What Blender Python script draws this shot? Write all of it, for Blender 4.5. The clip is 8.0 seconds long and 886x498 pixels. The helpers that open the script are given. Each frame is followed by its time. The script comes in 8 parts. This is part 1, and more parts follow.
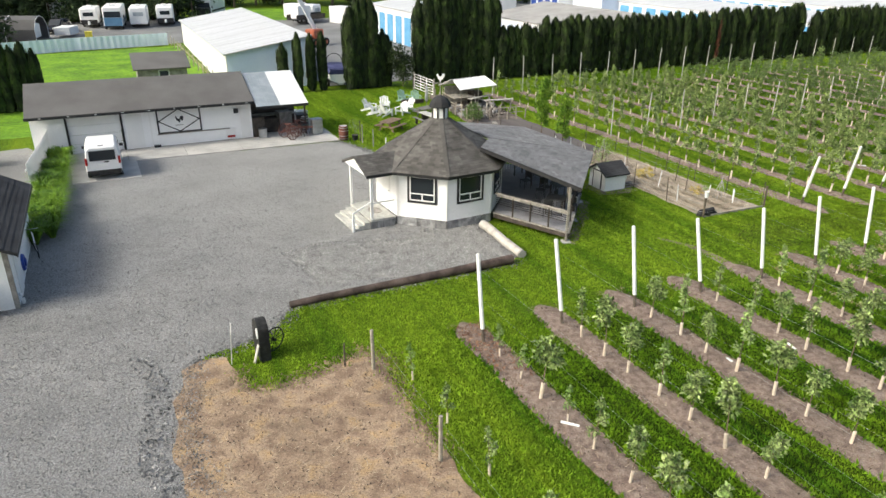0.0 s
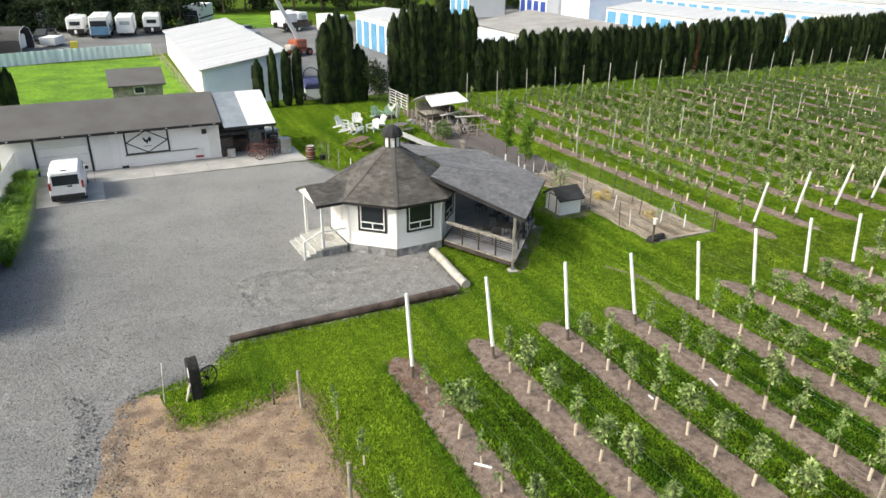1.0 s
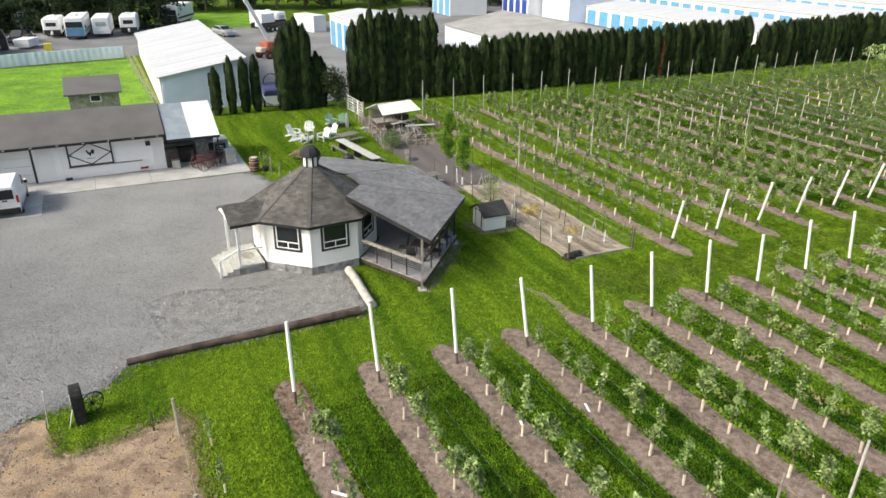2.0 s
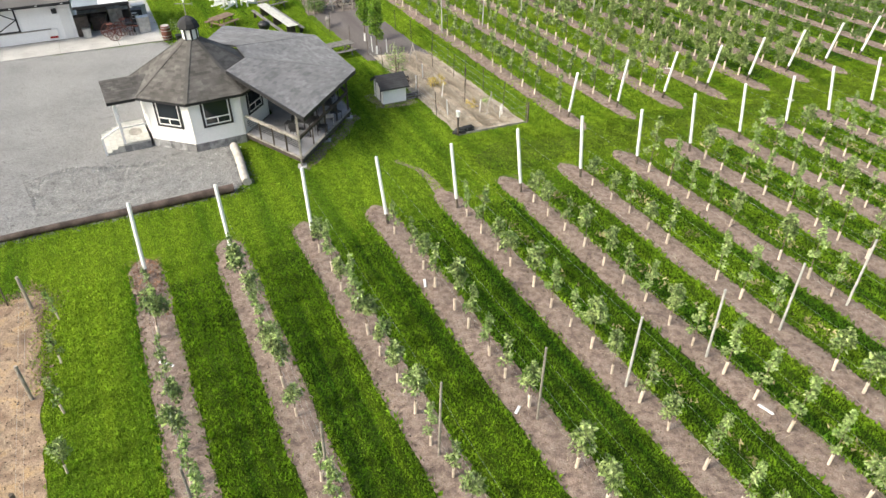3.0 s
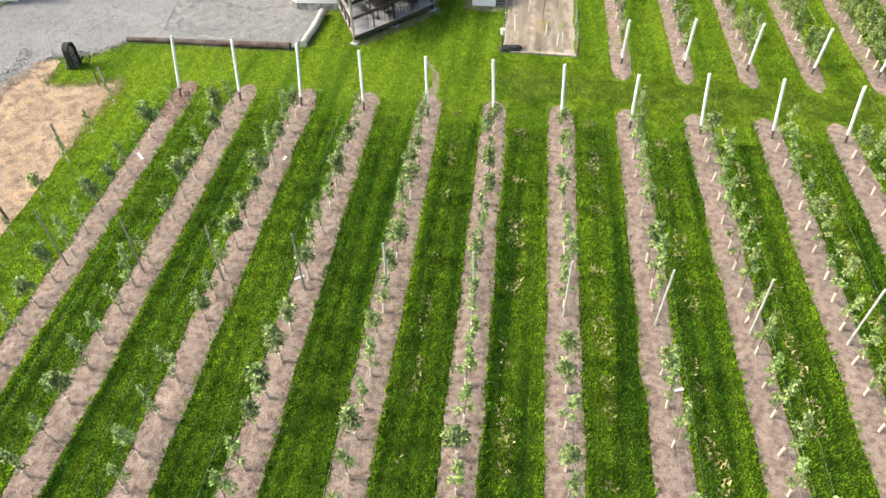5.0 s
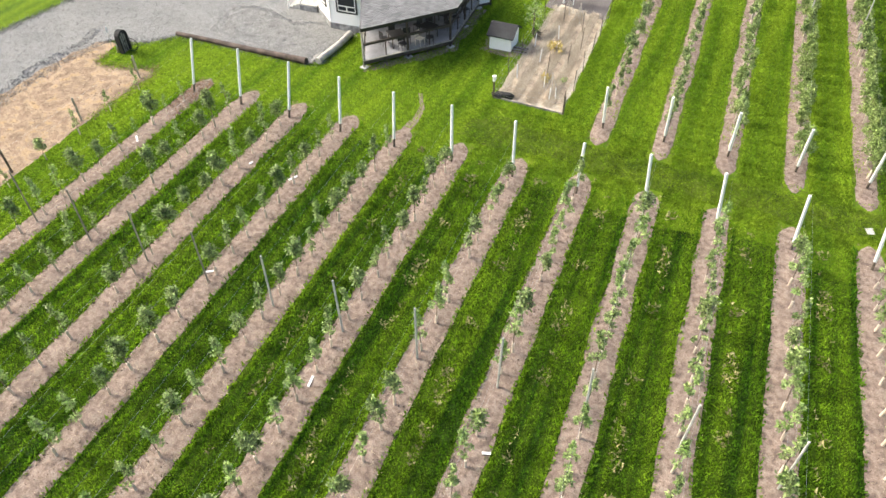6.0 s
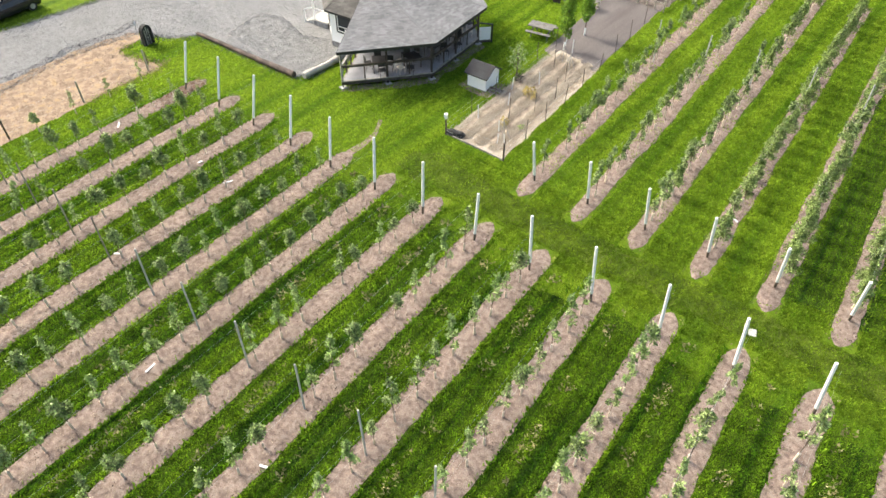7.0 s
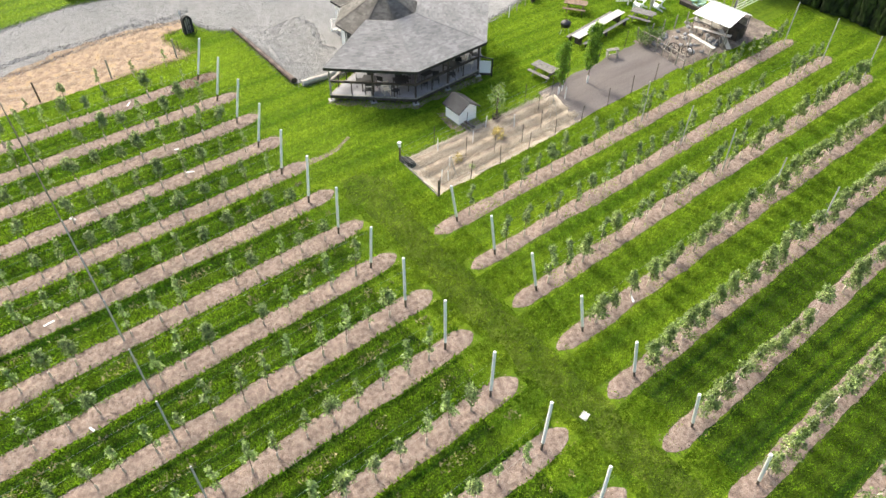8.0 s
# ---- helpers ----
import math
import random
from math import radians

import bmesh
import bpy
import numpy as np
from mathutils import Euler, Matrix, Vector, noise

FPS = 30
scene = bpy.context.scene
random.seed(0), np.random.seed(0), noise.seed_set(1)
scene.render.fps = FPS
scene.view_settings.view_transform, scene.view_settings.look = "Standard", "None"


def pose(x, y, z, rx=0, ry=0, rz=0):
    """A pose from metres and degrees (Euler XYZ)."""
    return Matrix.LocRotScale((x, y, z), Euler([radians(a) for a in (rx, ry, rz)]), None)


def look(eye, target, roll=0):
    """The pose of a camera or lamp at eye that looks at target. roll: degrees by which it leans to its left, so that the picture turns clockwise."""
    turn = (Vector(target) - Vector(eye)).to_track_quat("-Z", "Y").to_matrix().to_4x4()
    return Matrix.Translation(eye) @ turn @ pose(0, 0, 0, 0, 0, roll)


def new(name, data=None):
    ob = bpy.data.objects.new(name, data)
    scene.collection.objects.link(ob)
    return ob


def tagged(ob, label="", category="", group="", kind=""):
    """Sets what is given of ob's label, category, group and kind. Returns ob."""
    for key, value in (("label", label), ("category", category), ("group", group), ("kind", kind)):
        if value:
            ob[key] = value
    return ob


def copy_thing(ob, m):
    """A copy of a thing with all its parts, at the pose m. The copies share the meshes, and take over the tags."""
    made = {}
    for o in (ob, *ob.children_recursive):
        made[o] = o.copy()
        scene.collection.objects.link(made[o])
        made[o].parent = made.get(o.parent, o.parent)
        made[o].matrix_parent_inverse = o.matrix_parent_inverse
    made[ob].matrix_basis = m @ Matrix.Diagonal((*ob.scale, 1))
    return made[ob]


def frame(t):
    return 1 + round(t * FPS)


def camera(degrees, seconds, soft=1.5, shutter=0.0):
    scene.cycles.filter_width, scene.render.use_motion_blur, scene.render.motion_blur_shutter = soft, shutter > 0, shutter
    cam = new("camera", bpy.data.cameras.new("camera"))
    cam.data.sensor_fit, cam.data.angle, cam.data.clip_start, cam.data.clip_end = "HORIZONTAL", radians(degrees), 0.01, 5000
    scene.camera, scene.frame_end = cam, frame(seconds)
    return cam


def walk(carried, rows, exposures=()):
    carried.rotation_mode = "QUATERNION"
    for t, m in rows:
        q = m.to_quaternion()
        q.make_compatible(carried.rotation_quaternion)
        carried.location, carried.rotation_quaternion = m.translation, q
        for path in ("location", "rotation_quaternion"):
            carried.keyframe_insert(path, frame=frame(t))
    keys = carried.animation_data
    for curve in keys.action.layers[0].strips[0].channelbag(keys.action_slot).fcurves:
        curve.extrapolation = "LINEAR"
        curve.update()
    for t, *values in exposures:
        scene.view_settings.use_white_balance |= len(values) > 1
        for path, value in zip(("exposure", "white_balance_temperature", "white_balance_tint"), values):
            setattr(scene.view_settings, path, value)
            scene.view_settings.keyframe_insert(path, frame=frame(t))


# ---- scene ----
cam = camera(65.6, 8.0)
PATH = [
    (0, (0.299, 0.648, 12.032), (0.327, 2.481, 11.231), 0.7),
    (0.5, (1.133, 0.696, 12.585), (1.155, 2.527, 11.78), 0.4),
    (1, (2.678, 0.664, 13.552), (2.703, 2.495, 12.746), 0.6),
    (2.5, (9.7, 0.542, 15.468), (9.708, 2.337, 14.587), 0.3),
    (3, (12.904, 0.488, 15.799), (12.901, 2.11, 14.629), 0.0),
    (3.5, (16.397, 0.451, 16.325), (16.339, 1.875, 14.922), 0.4),
    (4, (21.145, 0.893, 17.115), (20.837, 2.236, 15.666), -1.0),
    (5.5, (32.588, 4.999, 19.858), (31.65, 6.056, 18.444), -0.9),
    (6, (36.164, 8.288, 20.564), (35.1, 9.239, 19.163), -0.4),
    (6.5, (39.546, 12.252, 21.389), (38.367, 13.074, 19.998), -0.2),
    (7, (42.243, 16.66, 22.396), (40.976, 17.343, 21.008), 0.3),
    (7.5, (44.371, 21.667, 23.741), (43.044, 22.195, 22.341), 0.7),
    (8, (46.016, 27.262, 25.073), (44.634, 27.59, 23.666), 0.9),
]
walk(cam, [(t, look(eye, target, roll)) for t, eye, target, roll in PATH], ((0, 0.58, 6500, 4), (1, 0.58, 6500, 4), (2.5, 0.70, 6550, 5), (3.5, 1.14, 6650, 5), (5.5, 1.34, 6750, 6), (8, 1.42, 6750, 6)))

# ---------------------------------------------------------------- plan frame
# u runs across the orchard rows, v along them; u = v = 0 is the first white end post.
EU = Vector((math.cos(radians(24.06)), math.sin(radians(24.06)), 0.0))
EV = Vector((-0.4409, 0.8975, 0.0))
ORIGIN = Vector((2.0, 20.3, 0.0))
GRID = 25.1
PITCH = 3.13


def rise(v):
    """The land climbs gently behind the hedge."""
    return 0.0 if v < 58 else 0.012 * (min(v, 150.0) - 58)


def W(u, v, z=0.0):
    """A plan spot in the world; the yard's grid is turned a little against the orchard's."""
    k = min(1.0, max(0.0, (v - 5.0) / 19.0)) * min(1.0, max(0.0, (16.0 - u) / 10.0))
    u, v = u + 0.5 * k, v - 1.1 * k
    return ORIGIN + EU * u + EV * v + Vector((0, 0, z + rise(v)))


def at(u, v, z=0.0, turn=0.0):
    p = W(u, v, z)
    return pose(p.x, p.y, p.z, 0, 0, GRID + turn)


# ---------------------------------------------------------------- light
SUN_DIR = Vector((0.69, 0.36, -0.63))
world = bpy.data.worlds.new("sky")
scene.world = world
world.use_nodes = True
wn = world.node_tree.nodes
sky = wn.new("ShaderNodeTexSky")
sky.sky_type, sky.sun_disc = "NISHITA", False
sky.sun_elevation, sky.sun_rotation = radians(39), radians(242.5)
sky.air_density, sky.dust_density, sky.ozone_density = 1.0, 6.0, 1.0
wn["Background"].inputs[1].default_value = 0.142
world.node_tree.links.new(sky.outputs[0], wn["Background"].inputs[0])
sun_data = bpy.data.lights.new("sun", "SUN")
sun_data.energy, sun_data.angle, sun_data.color = 1.75, radians(11.0), (1.0, 0.965, 0.91)
sun = new("sun", sun_data)
sun.matrix_world = look((0, 0, 60), Vector((0, 0, 60)) + SUN_DIR)

# ---------------------------------------------------------------- materials


def mat(name, a, b, scale=3.0, rough=0.8, bump=0.15, fine=40.0, metal=0.0, spread=0.0, per="", stretch=None, spec=0.4, contrast=(0.35, 0.65), speck=0.35, third=None, leaf=0.0, bump_dist=0.02, sheen=0.0, clump=None):
    """Two colours mixed by a coarse noise, darkened and lightened by a fine one, with a bump of both."""
    m = bpy.data.materials.new(name)
    m.use_nodes = True
    nt = m.node_tree
    n, l = nt.nodes, nt.links
    bsdf = n["Principled BSDF"]
    bsdf.inputs["Roughness"].default_value = rough
    bsdf.inputs["Metallic"].default_value = metal
    bsdf.inputs["Specular IOR Level"].default_value = spec
    if sheen:
        bsdf.inputs["Sheen Weight"].default_value = sheen
        bsdf.inputs["Sheen Roughness"].default_value = 0.6
        bsdf.inputs["Sheen Tint"].default_value = (*b, 1)
    geo = n.new("ShaderNodeNewGeometry")
    vec = geo.outputs["Position"]
    if stretch:
        mp = n.new("ShaderNodeMapping")
        mp.vector_type = "TEXTURE"
        mp.inputs["Rotation"].default_value = (0, 0, radians(GRID))
        mp.inputs["Scale"].default_value = stretch
        l.new(vec, mp.inputs[0])
        vec = mp.outputs[0]
    n1 = n.new("ShaderNodeTexNoise")
    n1.inputs["Scale"].default_value, n1.inputs["Detail"].default_value = scale, 5
    l.new(vec, n1.inputs["Vector"])
    ramp = n.new("ShaderNodeValToRGB")
    ramp.color_ramp.elements[0].position, ramp.color_ramp.elements[1].position = contrast
    ramp.color_ramp.elements[0].color, ramp.color_ramp.elements[1].color = (*a, 1), (*b, 1)
    if third:
        e = ramp.color_ramp.elements.new(min(0.95, contrast[1] + 0.12))
        e.color = (*third, 1)
    l.new(n1.outputs["Fac"], ramp.inputs[0])
    n2 = n.new("ShaderNodeTexNoise")
    n2.inputs["Scale"].default_value, n2.inputs["Detail"].default_value = fine, 4
    l.new(geo.outputs["Position"], n2.inputs["Vector"])
    mr = n.new("ShaderNodeMapRange")
    mr.inputs[1].default_value, mr.inputs[2].default_value = 0.25, 0.75
    mr.inputs[3].default_value, mr.inputs[4].default_value = 1 - speck, 1 + speck
    l.new(n2.outputs["Fac"], mr.inputs[0])
    val = mr.outputs[0]
    if per:
        if per == "island":
            rnd = geo.outputs["Random Per Island"]
        else:
            rnd = n.new("ShaderNodeObjectInfo").outputs["Random"]
        m2 = n.new("ShaderNodeMapRange")
        m2.inputs[3].default_value, m2.inputs[4].default_value = 1 - spread, 1 + spread
        l.new(rnd, m2.inputs[0])
        mu = n.new("ShaderNodeMath")
        mu.operation = "MULTIPLY"
        l.new(val, mu.inputs[0])
        l.new(m2.outputs[0], mu.inputs[1])
        val = mu.outputs[0]
    if clump:
        n3 = n.new("ShaderNodeTexNoise")
        n3.inputs["Scale"].default_value, n3.inputs["Detail"].default_value = clump[0], 3
        l.new(geo.outputs["Position"], n3.inputs["Vector"])
        m3 = n.new("ShaderNodeMapRange")
        m3.inputs[1].default_value, m3.inputs[2].default_value = 0.3, 0.7
        m3.inputs[3].default_value, m3.inputs[4].default_value = 1 - clump[1], 1 + clump[1]
        l.new(n3.outputs["Fac"], m3.inputs[0])
        mc = n.new("ShaderNodeMath")
        mc.operation = "MULTIPLY"
        l.new(val, mc.inputs[0])
        l.new(m3.outputs[0], mc.inputs[1])
        val = mc.outputs[0]
    mul = n.new("ShaderNodeMix")
    mul.data_type, mul.blend_type = "RGBA", "MULTIPLY"
    mul.inputs["Factor"].default_value = 1.0
    l.new(ramp.outputs[0], mul.inputs["A"])
    l.new(val, mul.inputs["B"])
    l.new(mul.outputs["Result"], bsdf.inputs["Base Color"])
    if bump:
        bp = n.new("ShaderNodeBump")
        bp.inputs["Strength"].default_value, bp.inputs["Distance"].default_value = bump, bump_dist
        ad = n.new("ShaderNodeMath")
        l.new(n1.outputs["Fac"], ad.inputs[0])
        l.new(n2.outputs["Fac"], ad.inputs[1])
        l.new(ad.outputs[0], bp.inputs["Height"])
        l.new(bp.outputs[0], bsdf.inputs["Normal"])
    if leaf:
        tr = n.new("ShaderNodeBsdfTranslucent")
        l.new(mul.outputs["Result"], tr.inputs["Color"])
        mx = n.new("ShaderNodeMixShader")
        mx.inputs[0].default_value = leaf
        l.new(bsdf.outputs[0], mx.inputs[1])
        l.new(tr.outputs[0], mx.inputs[2])
        l.new(mx.outputs[0], n["Material Output"].inputs[0])
    return m


def glass_dark(name, tint=(0.02, 0.025, 0.03)):
    m = bpy.data.materials.new(name)
    m.use_nodes = True
    b = m.node_tree.nodes["Principled BSDF"]
    b.inputs["Base Color"].default_value = (*tint, 1)
    b.inputs["Roughness"].default_value = 0.06
    return m


GRASS = mat("mown_grass_thatch", (0.056, 0.106, 0.006), (0.108, 0.166, 0.008), scale=0.6, rough=0.95, bump=0.8, fine=14.0, stretch=(0.5, 7.0, 1.0), speck=0.5, third=(0.105, 0.150, 0.006), bump_dist=0.06, spec=0.1, clump=(3.2, 0.22))
# alley thatch is darkened further to paint in the shade between blades
GRASS_ALLEY = mat("coarse_alley_grass_thatch", (0.015, 0.038, 0.003), (0.050, 0.086, 0.005), scale=0.6, rough=0.95, bump=0.9, fine=14.0, stretch=(0.30, 9.0, 1.0), speck=0.5, third=(0.062, 0.098, 0.006), contrast=(0.36, 0.60), bump_dist=0.06, spec=0.1, clump=(3.6, 0.3))
BLADE_ALLEY = mat("coarse_alley_grass_blade", (0.066, 0.165, 0.008), (0.205, 0.345, 0.018), scale=0.6, rough=0.7, bump=0, fine=9, per="island", spread=0.28, stretch=(0.30, 9.0, 1.0), contrast=(0.36, 0.60), third=(0.260, 0.405, 0.024), leaf=0.5, spec=0.15, clump=(3.6, 0.24))
GRASS_FIELD = mat("rough_field_grass", (0.085, 0.19, 0.006), (0.17, 0.32, 0.010), scale=0.35, rough=0.9, bump=0.8, fine=3.0, speck=0.4, bump_dist=0.15)
BLADE = mat("grass_blade", (0.155, 0.280, 0.018), (0.312, 0.448, 0.036), scale=0.6, rough=0.7, bump=0, fine=6, per="island", spread=0.22, stretch=(0.5, 7.0, 1.0), leaf=0.5, spec=0.15, clump=(3.2, 0.17))
BLADE_WORN = mat("trodden_headland_grass_blade", (0.100, 0.180, 0.012), (0.215, 0.310, 0.024), scale=0.5, rough=0.8, bump=0, fine=6, per="island", spread=0.4, leaf=0.4, spec=0.1, clump=(1.6, 0.4))
GRASS_WORN = mat("trodden_headland_thatch", (0.042, 0.072, 0.007), (0.082, 0.112, 0.014), scale=0.8, rough=0.95, bump=0.7, fine=12.0, speck=0.5, bump_dist=0.05, spec=0.1, clump=(2.2, 0.35))
SOIL = mat("dry_herbicide_strip_soil", (0.138, 0.099, 0.081), (0.226, 0.170, 0.140), scale=4.5, rough=0.95, bump=1.0, fine=24.0, speck=0.45, third=(0.250, 0.202, 0.168), contrast=(0.36, 0.53), bump_dist=0.04, sheen=0.3, clump=(0.8, 0.14))
CRUMB = mat("soil_crumbs_and_dead_weeds", (0.070, 0.045, 0.034), (0.22, 0.16, 0.125), scale=2.0, rough=0.95, bump=0, fine=10, per="island", spread=0.5)
LITTER = mat("wilted_weed_leaves", (0.24, 0.215, 0.085), (0.44, 0.385, 0.20), scale=1.5, rough=0.8, bump=0, fine=8, per="island", spread=0.5, leaf=0.2)
DIRT = mat("bare_sandy_dirt", (0.195, 0.132, 0.090), (0.305, 0.225, 0.155), scale=1.7, rough=0.95, bump=0.9, fine=26.0, speck=0.45, third=(0.350, 0.240, 0.132), contrast=(0.38, 0.54), bump_dist=0.03, sheen=0.3, clump=(0.45, 0.16))
GRAVEL = mat("compacted_grey_gravel", (0.150, 0.149, 0.148), (0.220, 0.218, 0.215), scale=0.35, rough=0.95, bump=1.0, fine=22.0, speck=0.75, third=(0.255, 0.252, 0.248), contrast=(0.28, 0.72), bump_dist=0.03, sheen=0.9)
PEA = mat("loose_pea_gravel", (0.195, 0.192, 0.186), (0.262, 0.258, 0.250), scale=1.6, rough=0.95, bump=1.0, fine=20.0, speck=0.7, bump_dist=0.04, sheen=0.6)
ASPHALT = mat("worn_yard_asphalt", (0.15, 0.15, 0.15), (0.22, 0.22, 0.22), scale=0.15, rough=0.9, bump=0.3, fine=8.0, speck=0.2)
CONCRETE = mat("pale_concrete", (0.36, 0.35, 0.335), (0.47, 0.46, 0.44), scale=0.9, rough=0.9, bump=0.15, fine=25.0, speck=0.12)
STRAW = mat("straw_mulch", (0.34, 0.285, 0.22), (0.51, 0.445, 0.355), scale=1.2, rough=0.95, bump=0.9, fine=18.0, speck=0.3, stretch=(1.0, 3.0, 1.0), bump_dist=0.04)
FABRIC = mat("dusty_landscape_fabric", (0.095, 0.082, 0.078), (0.140, 0.122, 0.116), scale=0.6, rough=0.95, bump=0.4, fine=12.0, speck=0.2, stretch=(0.6, 4.0, 1.0))
WHITE = mat("white_paint", (0.78, 0.78, 0.77), (0.84, 0.84, 0.83), scale=0.8, rough=0.6, bump=0.05, fine=20, speck=0.04)
WHITE_SIDING = mat("white_painted_siding", (0.86, 0.86, 0.86), (0.90, 0.90, 0.90), scale=0.7, rough=0.55, bump=0.05, fine=14, speck=0.05)
BLACK = mat("black_trim_paint", (0.018, 0.018, 0.02), (0.03, 0.03, 0.032), scale=2, rough=0.5, bump=0.05, speck=0.1)
DARKWOOD = mat("dark_stained_wood", (0.035, 0.028, 0.024), (0.075, 0.06, 0.05), scale=3, rough=0.7, bump=0.2, speck=0.3)
GREYWOOD = mat("weathered_grey_wood", (0.20, 0.185, 0.165), (0.34, 0.32, 0.29), scale=4, rough=0.85, bump=0.3, speck=0.25, fine=30)
PALELOG = mat("peeled_grey_log", (0.36, 0.335, 0.30), (0.50, 0.475, 0.435), scale=3, rough=0.85, bump=0.3, speck=0.2)
BROWNLOG = mat("dark_creosote_log", (0.045, 0.030, 0.025), (0.125, 0.092, 0.078), scale=2, rough=0.8, bump=0.4, speck=0.3)
POSTWOOD = mat("grey_orchard_post_wood", (0.22, 0.195, 0.16), (0.34, 0.31, 0.26), scale=5, rough=0.85, bump=0.3, speck=0.25, per="object", spread=0.2)
POSTDARK = mat("dark_treated_post_wood", (0.07, 0.055, 0.042), (0.13, 0.105, 0.08), scale=5, rough=0.85, bump=0.3, speck=0.25)
SLEEVE = mat("white_plastic_sleeve", (0.74, 0.75, 0.74), (0.82, 0.82, 0.81), scale=4, rough=0.45, bump=0.05, speck=0.06)
GUARD = mat("cream_trunk_guard", (0.52, 0.43, 0.34), (0.66, 0.57, 0.47), scale=5, rough=0.7, bump=0.1, speck=0.1, per="object", spread=0.12)
BARK = mat("young_bark", (0.10, 0.07, 0.05), (0.20, 0.15, 0.11), scale=12, rough=0.85, bump=0.2)
# pale second colour paints leaf highlights; the wide spread adds dark gaps
LEAF = mat("apple_leaf", (0.082, 0.150, 0.030), (0.370, 0.455, 0.175), scale=3.5, rough=0.4, bump=0, fine=9, per="island", spread=0.75, leaf=0.25, spec=0.5)
LEAF_FAR = mat("far_apple_leaf", (0.075, 0.130, 0.030), (0.165, 0.240, 0.070), scale=0.8, rough=0.5, bump=0, fine=4, per="island", spread=0.45, leaf=0.25)
LEAF_PALE = mat("young_apple_leaf", (0.165, 0.275, 0.062), (0.380, 0.480, 0.185), scale=3.0, rough=0.42, bump=0, fine=9, per="island", spread=0.6, leaf=0.3, spec=0.5)
LEAF_BLUE = mat("greyish_apple_leaf", (0.155, 0.235, 0.062), (0.390, 0.475, 0.185), scale=2.5, rough=0.5, bump=0, fine=9, per="island", spread=0.6, leaf=0.48, spec=0.35)
CEDAR = mat("cedar_hedge_foliage", (0.006, 0.014, 0.002), (0.032, 0.056, 0.008), scale=1.2, rough=0.8, bump=0, fine=6, per="island", spread=0.5, speck=0.4)
CEDAR_DEAD = mat("browned_cedar_foliage", (0.06, 0.022, 0.012), (0.11, 0.04, 0.02), scale=2, rough=0.8, bump=0, per="island", spread=0.4)
FARLEAF = mat("far_tree_foliage", (0.016, 0.032, 0.010), (0.045, 0.075, 0.022), scale=0.4, rough=0.8, bump=0, fine=3, per="island", spread=0.45)
POPLAR = mat("poplar_leaf", (0.10, 0.21, 0.020), (0.27, 0.42, 0.05), scale=2, rough=0.5, bump=0, per="island", spread=0.5, leaf=0.4, spec=0.3)
REED = mat("ornamental_grass_leaf", (0.085, 0.18, 0.012), (0.22, 0.37, 0.03), scale=1.5, rough=0.6, bump=0, per="island", spread=0.4, leaf=0.25)
SHINGLE = mat("weathered_asphalt_shingle", (0.075, 0.070, 0.064), (0.125, 0.118, 0.110), scale=1.0, rough=0.9, bump=0.4, fine=30, speck=0.25, per="island", spread=0.28)
SHINGLE_NEW = mat("grey_asphalt_shingle", (0.15, 0.15, 0.155), (0.205, 0.205, 0.21), scale=0.8, rough=0.85, bump=0.4, fine=30, speck=0.2, per="island", spread=0.2)
SHINGLE_DARK = mat("charcoal_shingle", (0.026, 0.026, 0.028), (0.045, 0.045, 0.048), scale=0.8, rough=0.9, bump=0.3, fine=25, speck=0.15, per="island", spread=0.15)
ROLLROOF = mat("grey_roll_roofing", (0.105, 0.10, 0.098), (0.135, 0.13, 0.127), scale=0.5, rough=0.9, bump=0.15, fine=20, speck=0.1)
STONE = mat("grey_skirting_block", (0.17, 0.17, 0.175), (0.33, 0.33, 0.33), scale=4, rough=0.9, bump=0.4, per="object", spread=0.35)
METALROOF = mat("galvanised_roof_sheet", (0.30, 0.34, 0.37), (0.42, 0.46, 0.49), scale=1, rough=0.5, bump=0.05, metal=0.3, speck=0.08)
WHITEMETAL = mat("white_metal_sheet", (0.70, 0.71, 0.72), (0.80, 0.80, 0.80), scale=0.25, rough=0.5, bump=0.05, speck=0.05)
# pale blue metal; on the barn its blue stands in for shade on white
BLUEWHITE = mat("pale_blue_and_shade_tinted_metal", (0.66, 0.75, 0.90), (0.73, 0.81, 0.95), scale=0.5, rough=0.5, bump=0.05, speck=0.05)
ROOFWHITE = mat("chalky_white_roof_sheet", (0.48, 0.49, 0.51), (0.55, 0.56, 0.58), scale=0.5, rough=0.6, bump=0.05, fine=3, speck=0.08, stretch=(4.0, 0.4, 1.0))
PALEPOST = mat("pale_bleached_post_wood", (0.36, 0.355, 0.33), (0.50, 0.495, 0.46), scale=5, rough=0.85, bump=0.2, speck=0.2)
BLUEDOOR = mat("sky_blue_roller_door", (0.10, 0.30, 0.52), (0.14, 0.36, 0.58), scale=1, rough=0.5, bump=0.05, speck=0.06)
NAVYDOOR = mat("navy_blue_roller_door", (0.02, 0.06, 0.30), (0.03, 0.08, 0.36), scale=1, rough=0.5, bump=0.05, speck=0.06)
STEEL = mat("galvanised_steel", (0.42, 0.43, 0.44), (0.55, 0.56, 0.57), scale=5, rough=0.4, bump=0.02, metal=0.8, speck=0.1)
RUBBER = mat("black_rubber", (0.012, 0.012, 0.012), (0.03, 0.03, 0.03), scale=6, rough=0.8, bump=0.1)
CARWHITE = mat("white_car_paint", (0.80, 0.80, 0.80), (0.83, 0.83, 0.83), scale=1, rough=0.25, bump=0, speck=0.02, spec=0.6)
CARBLACK = mat("black_car_paint", (0.01, 0.01, 0.012), (0.016, 0.016, 0.018), scale=1, rough=0.2, bump=0, speck=0.05, spec=0.6)
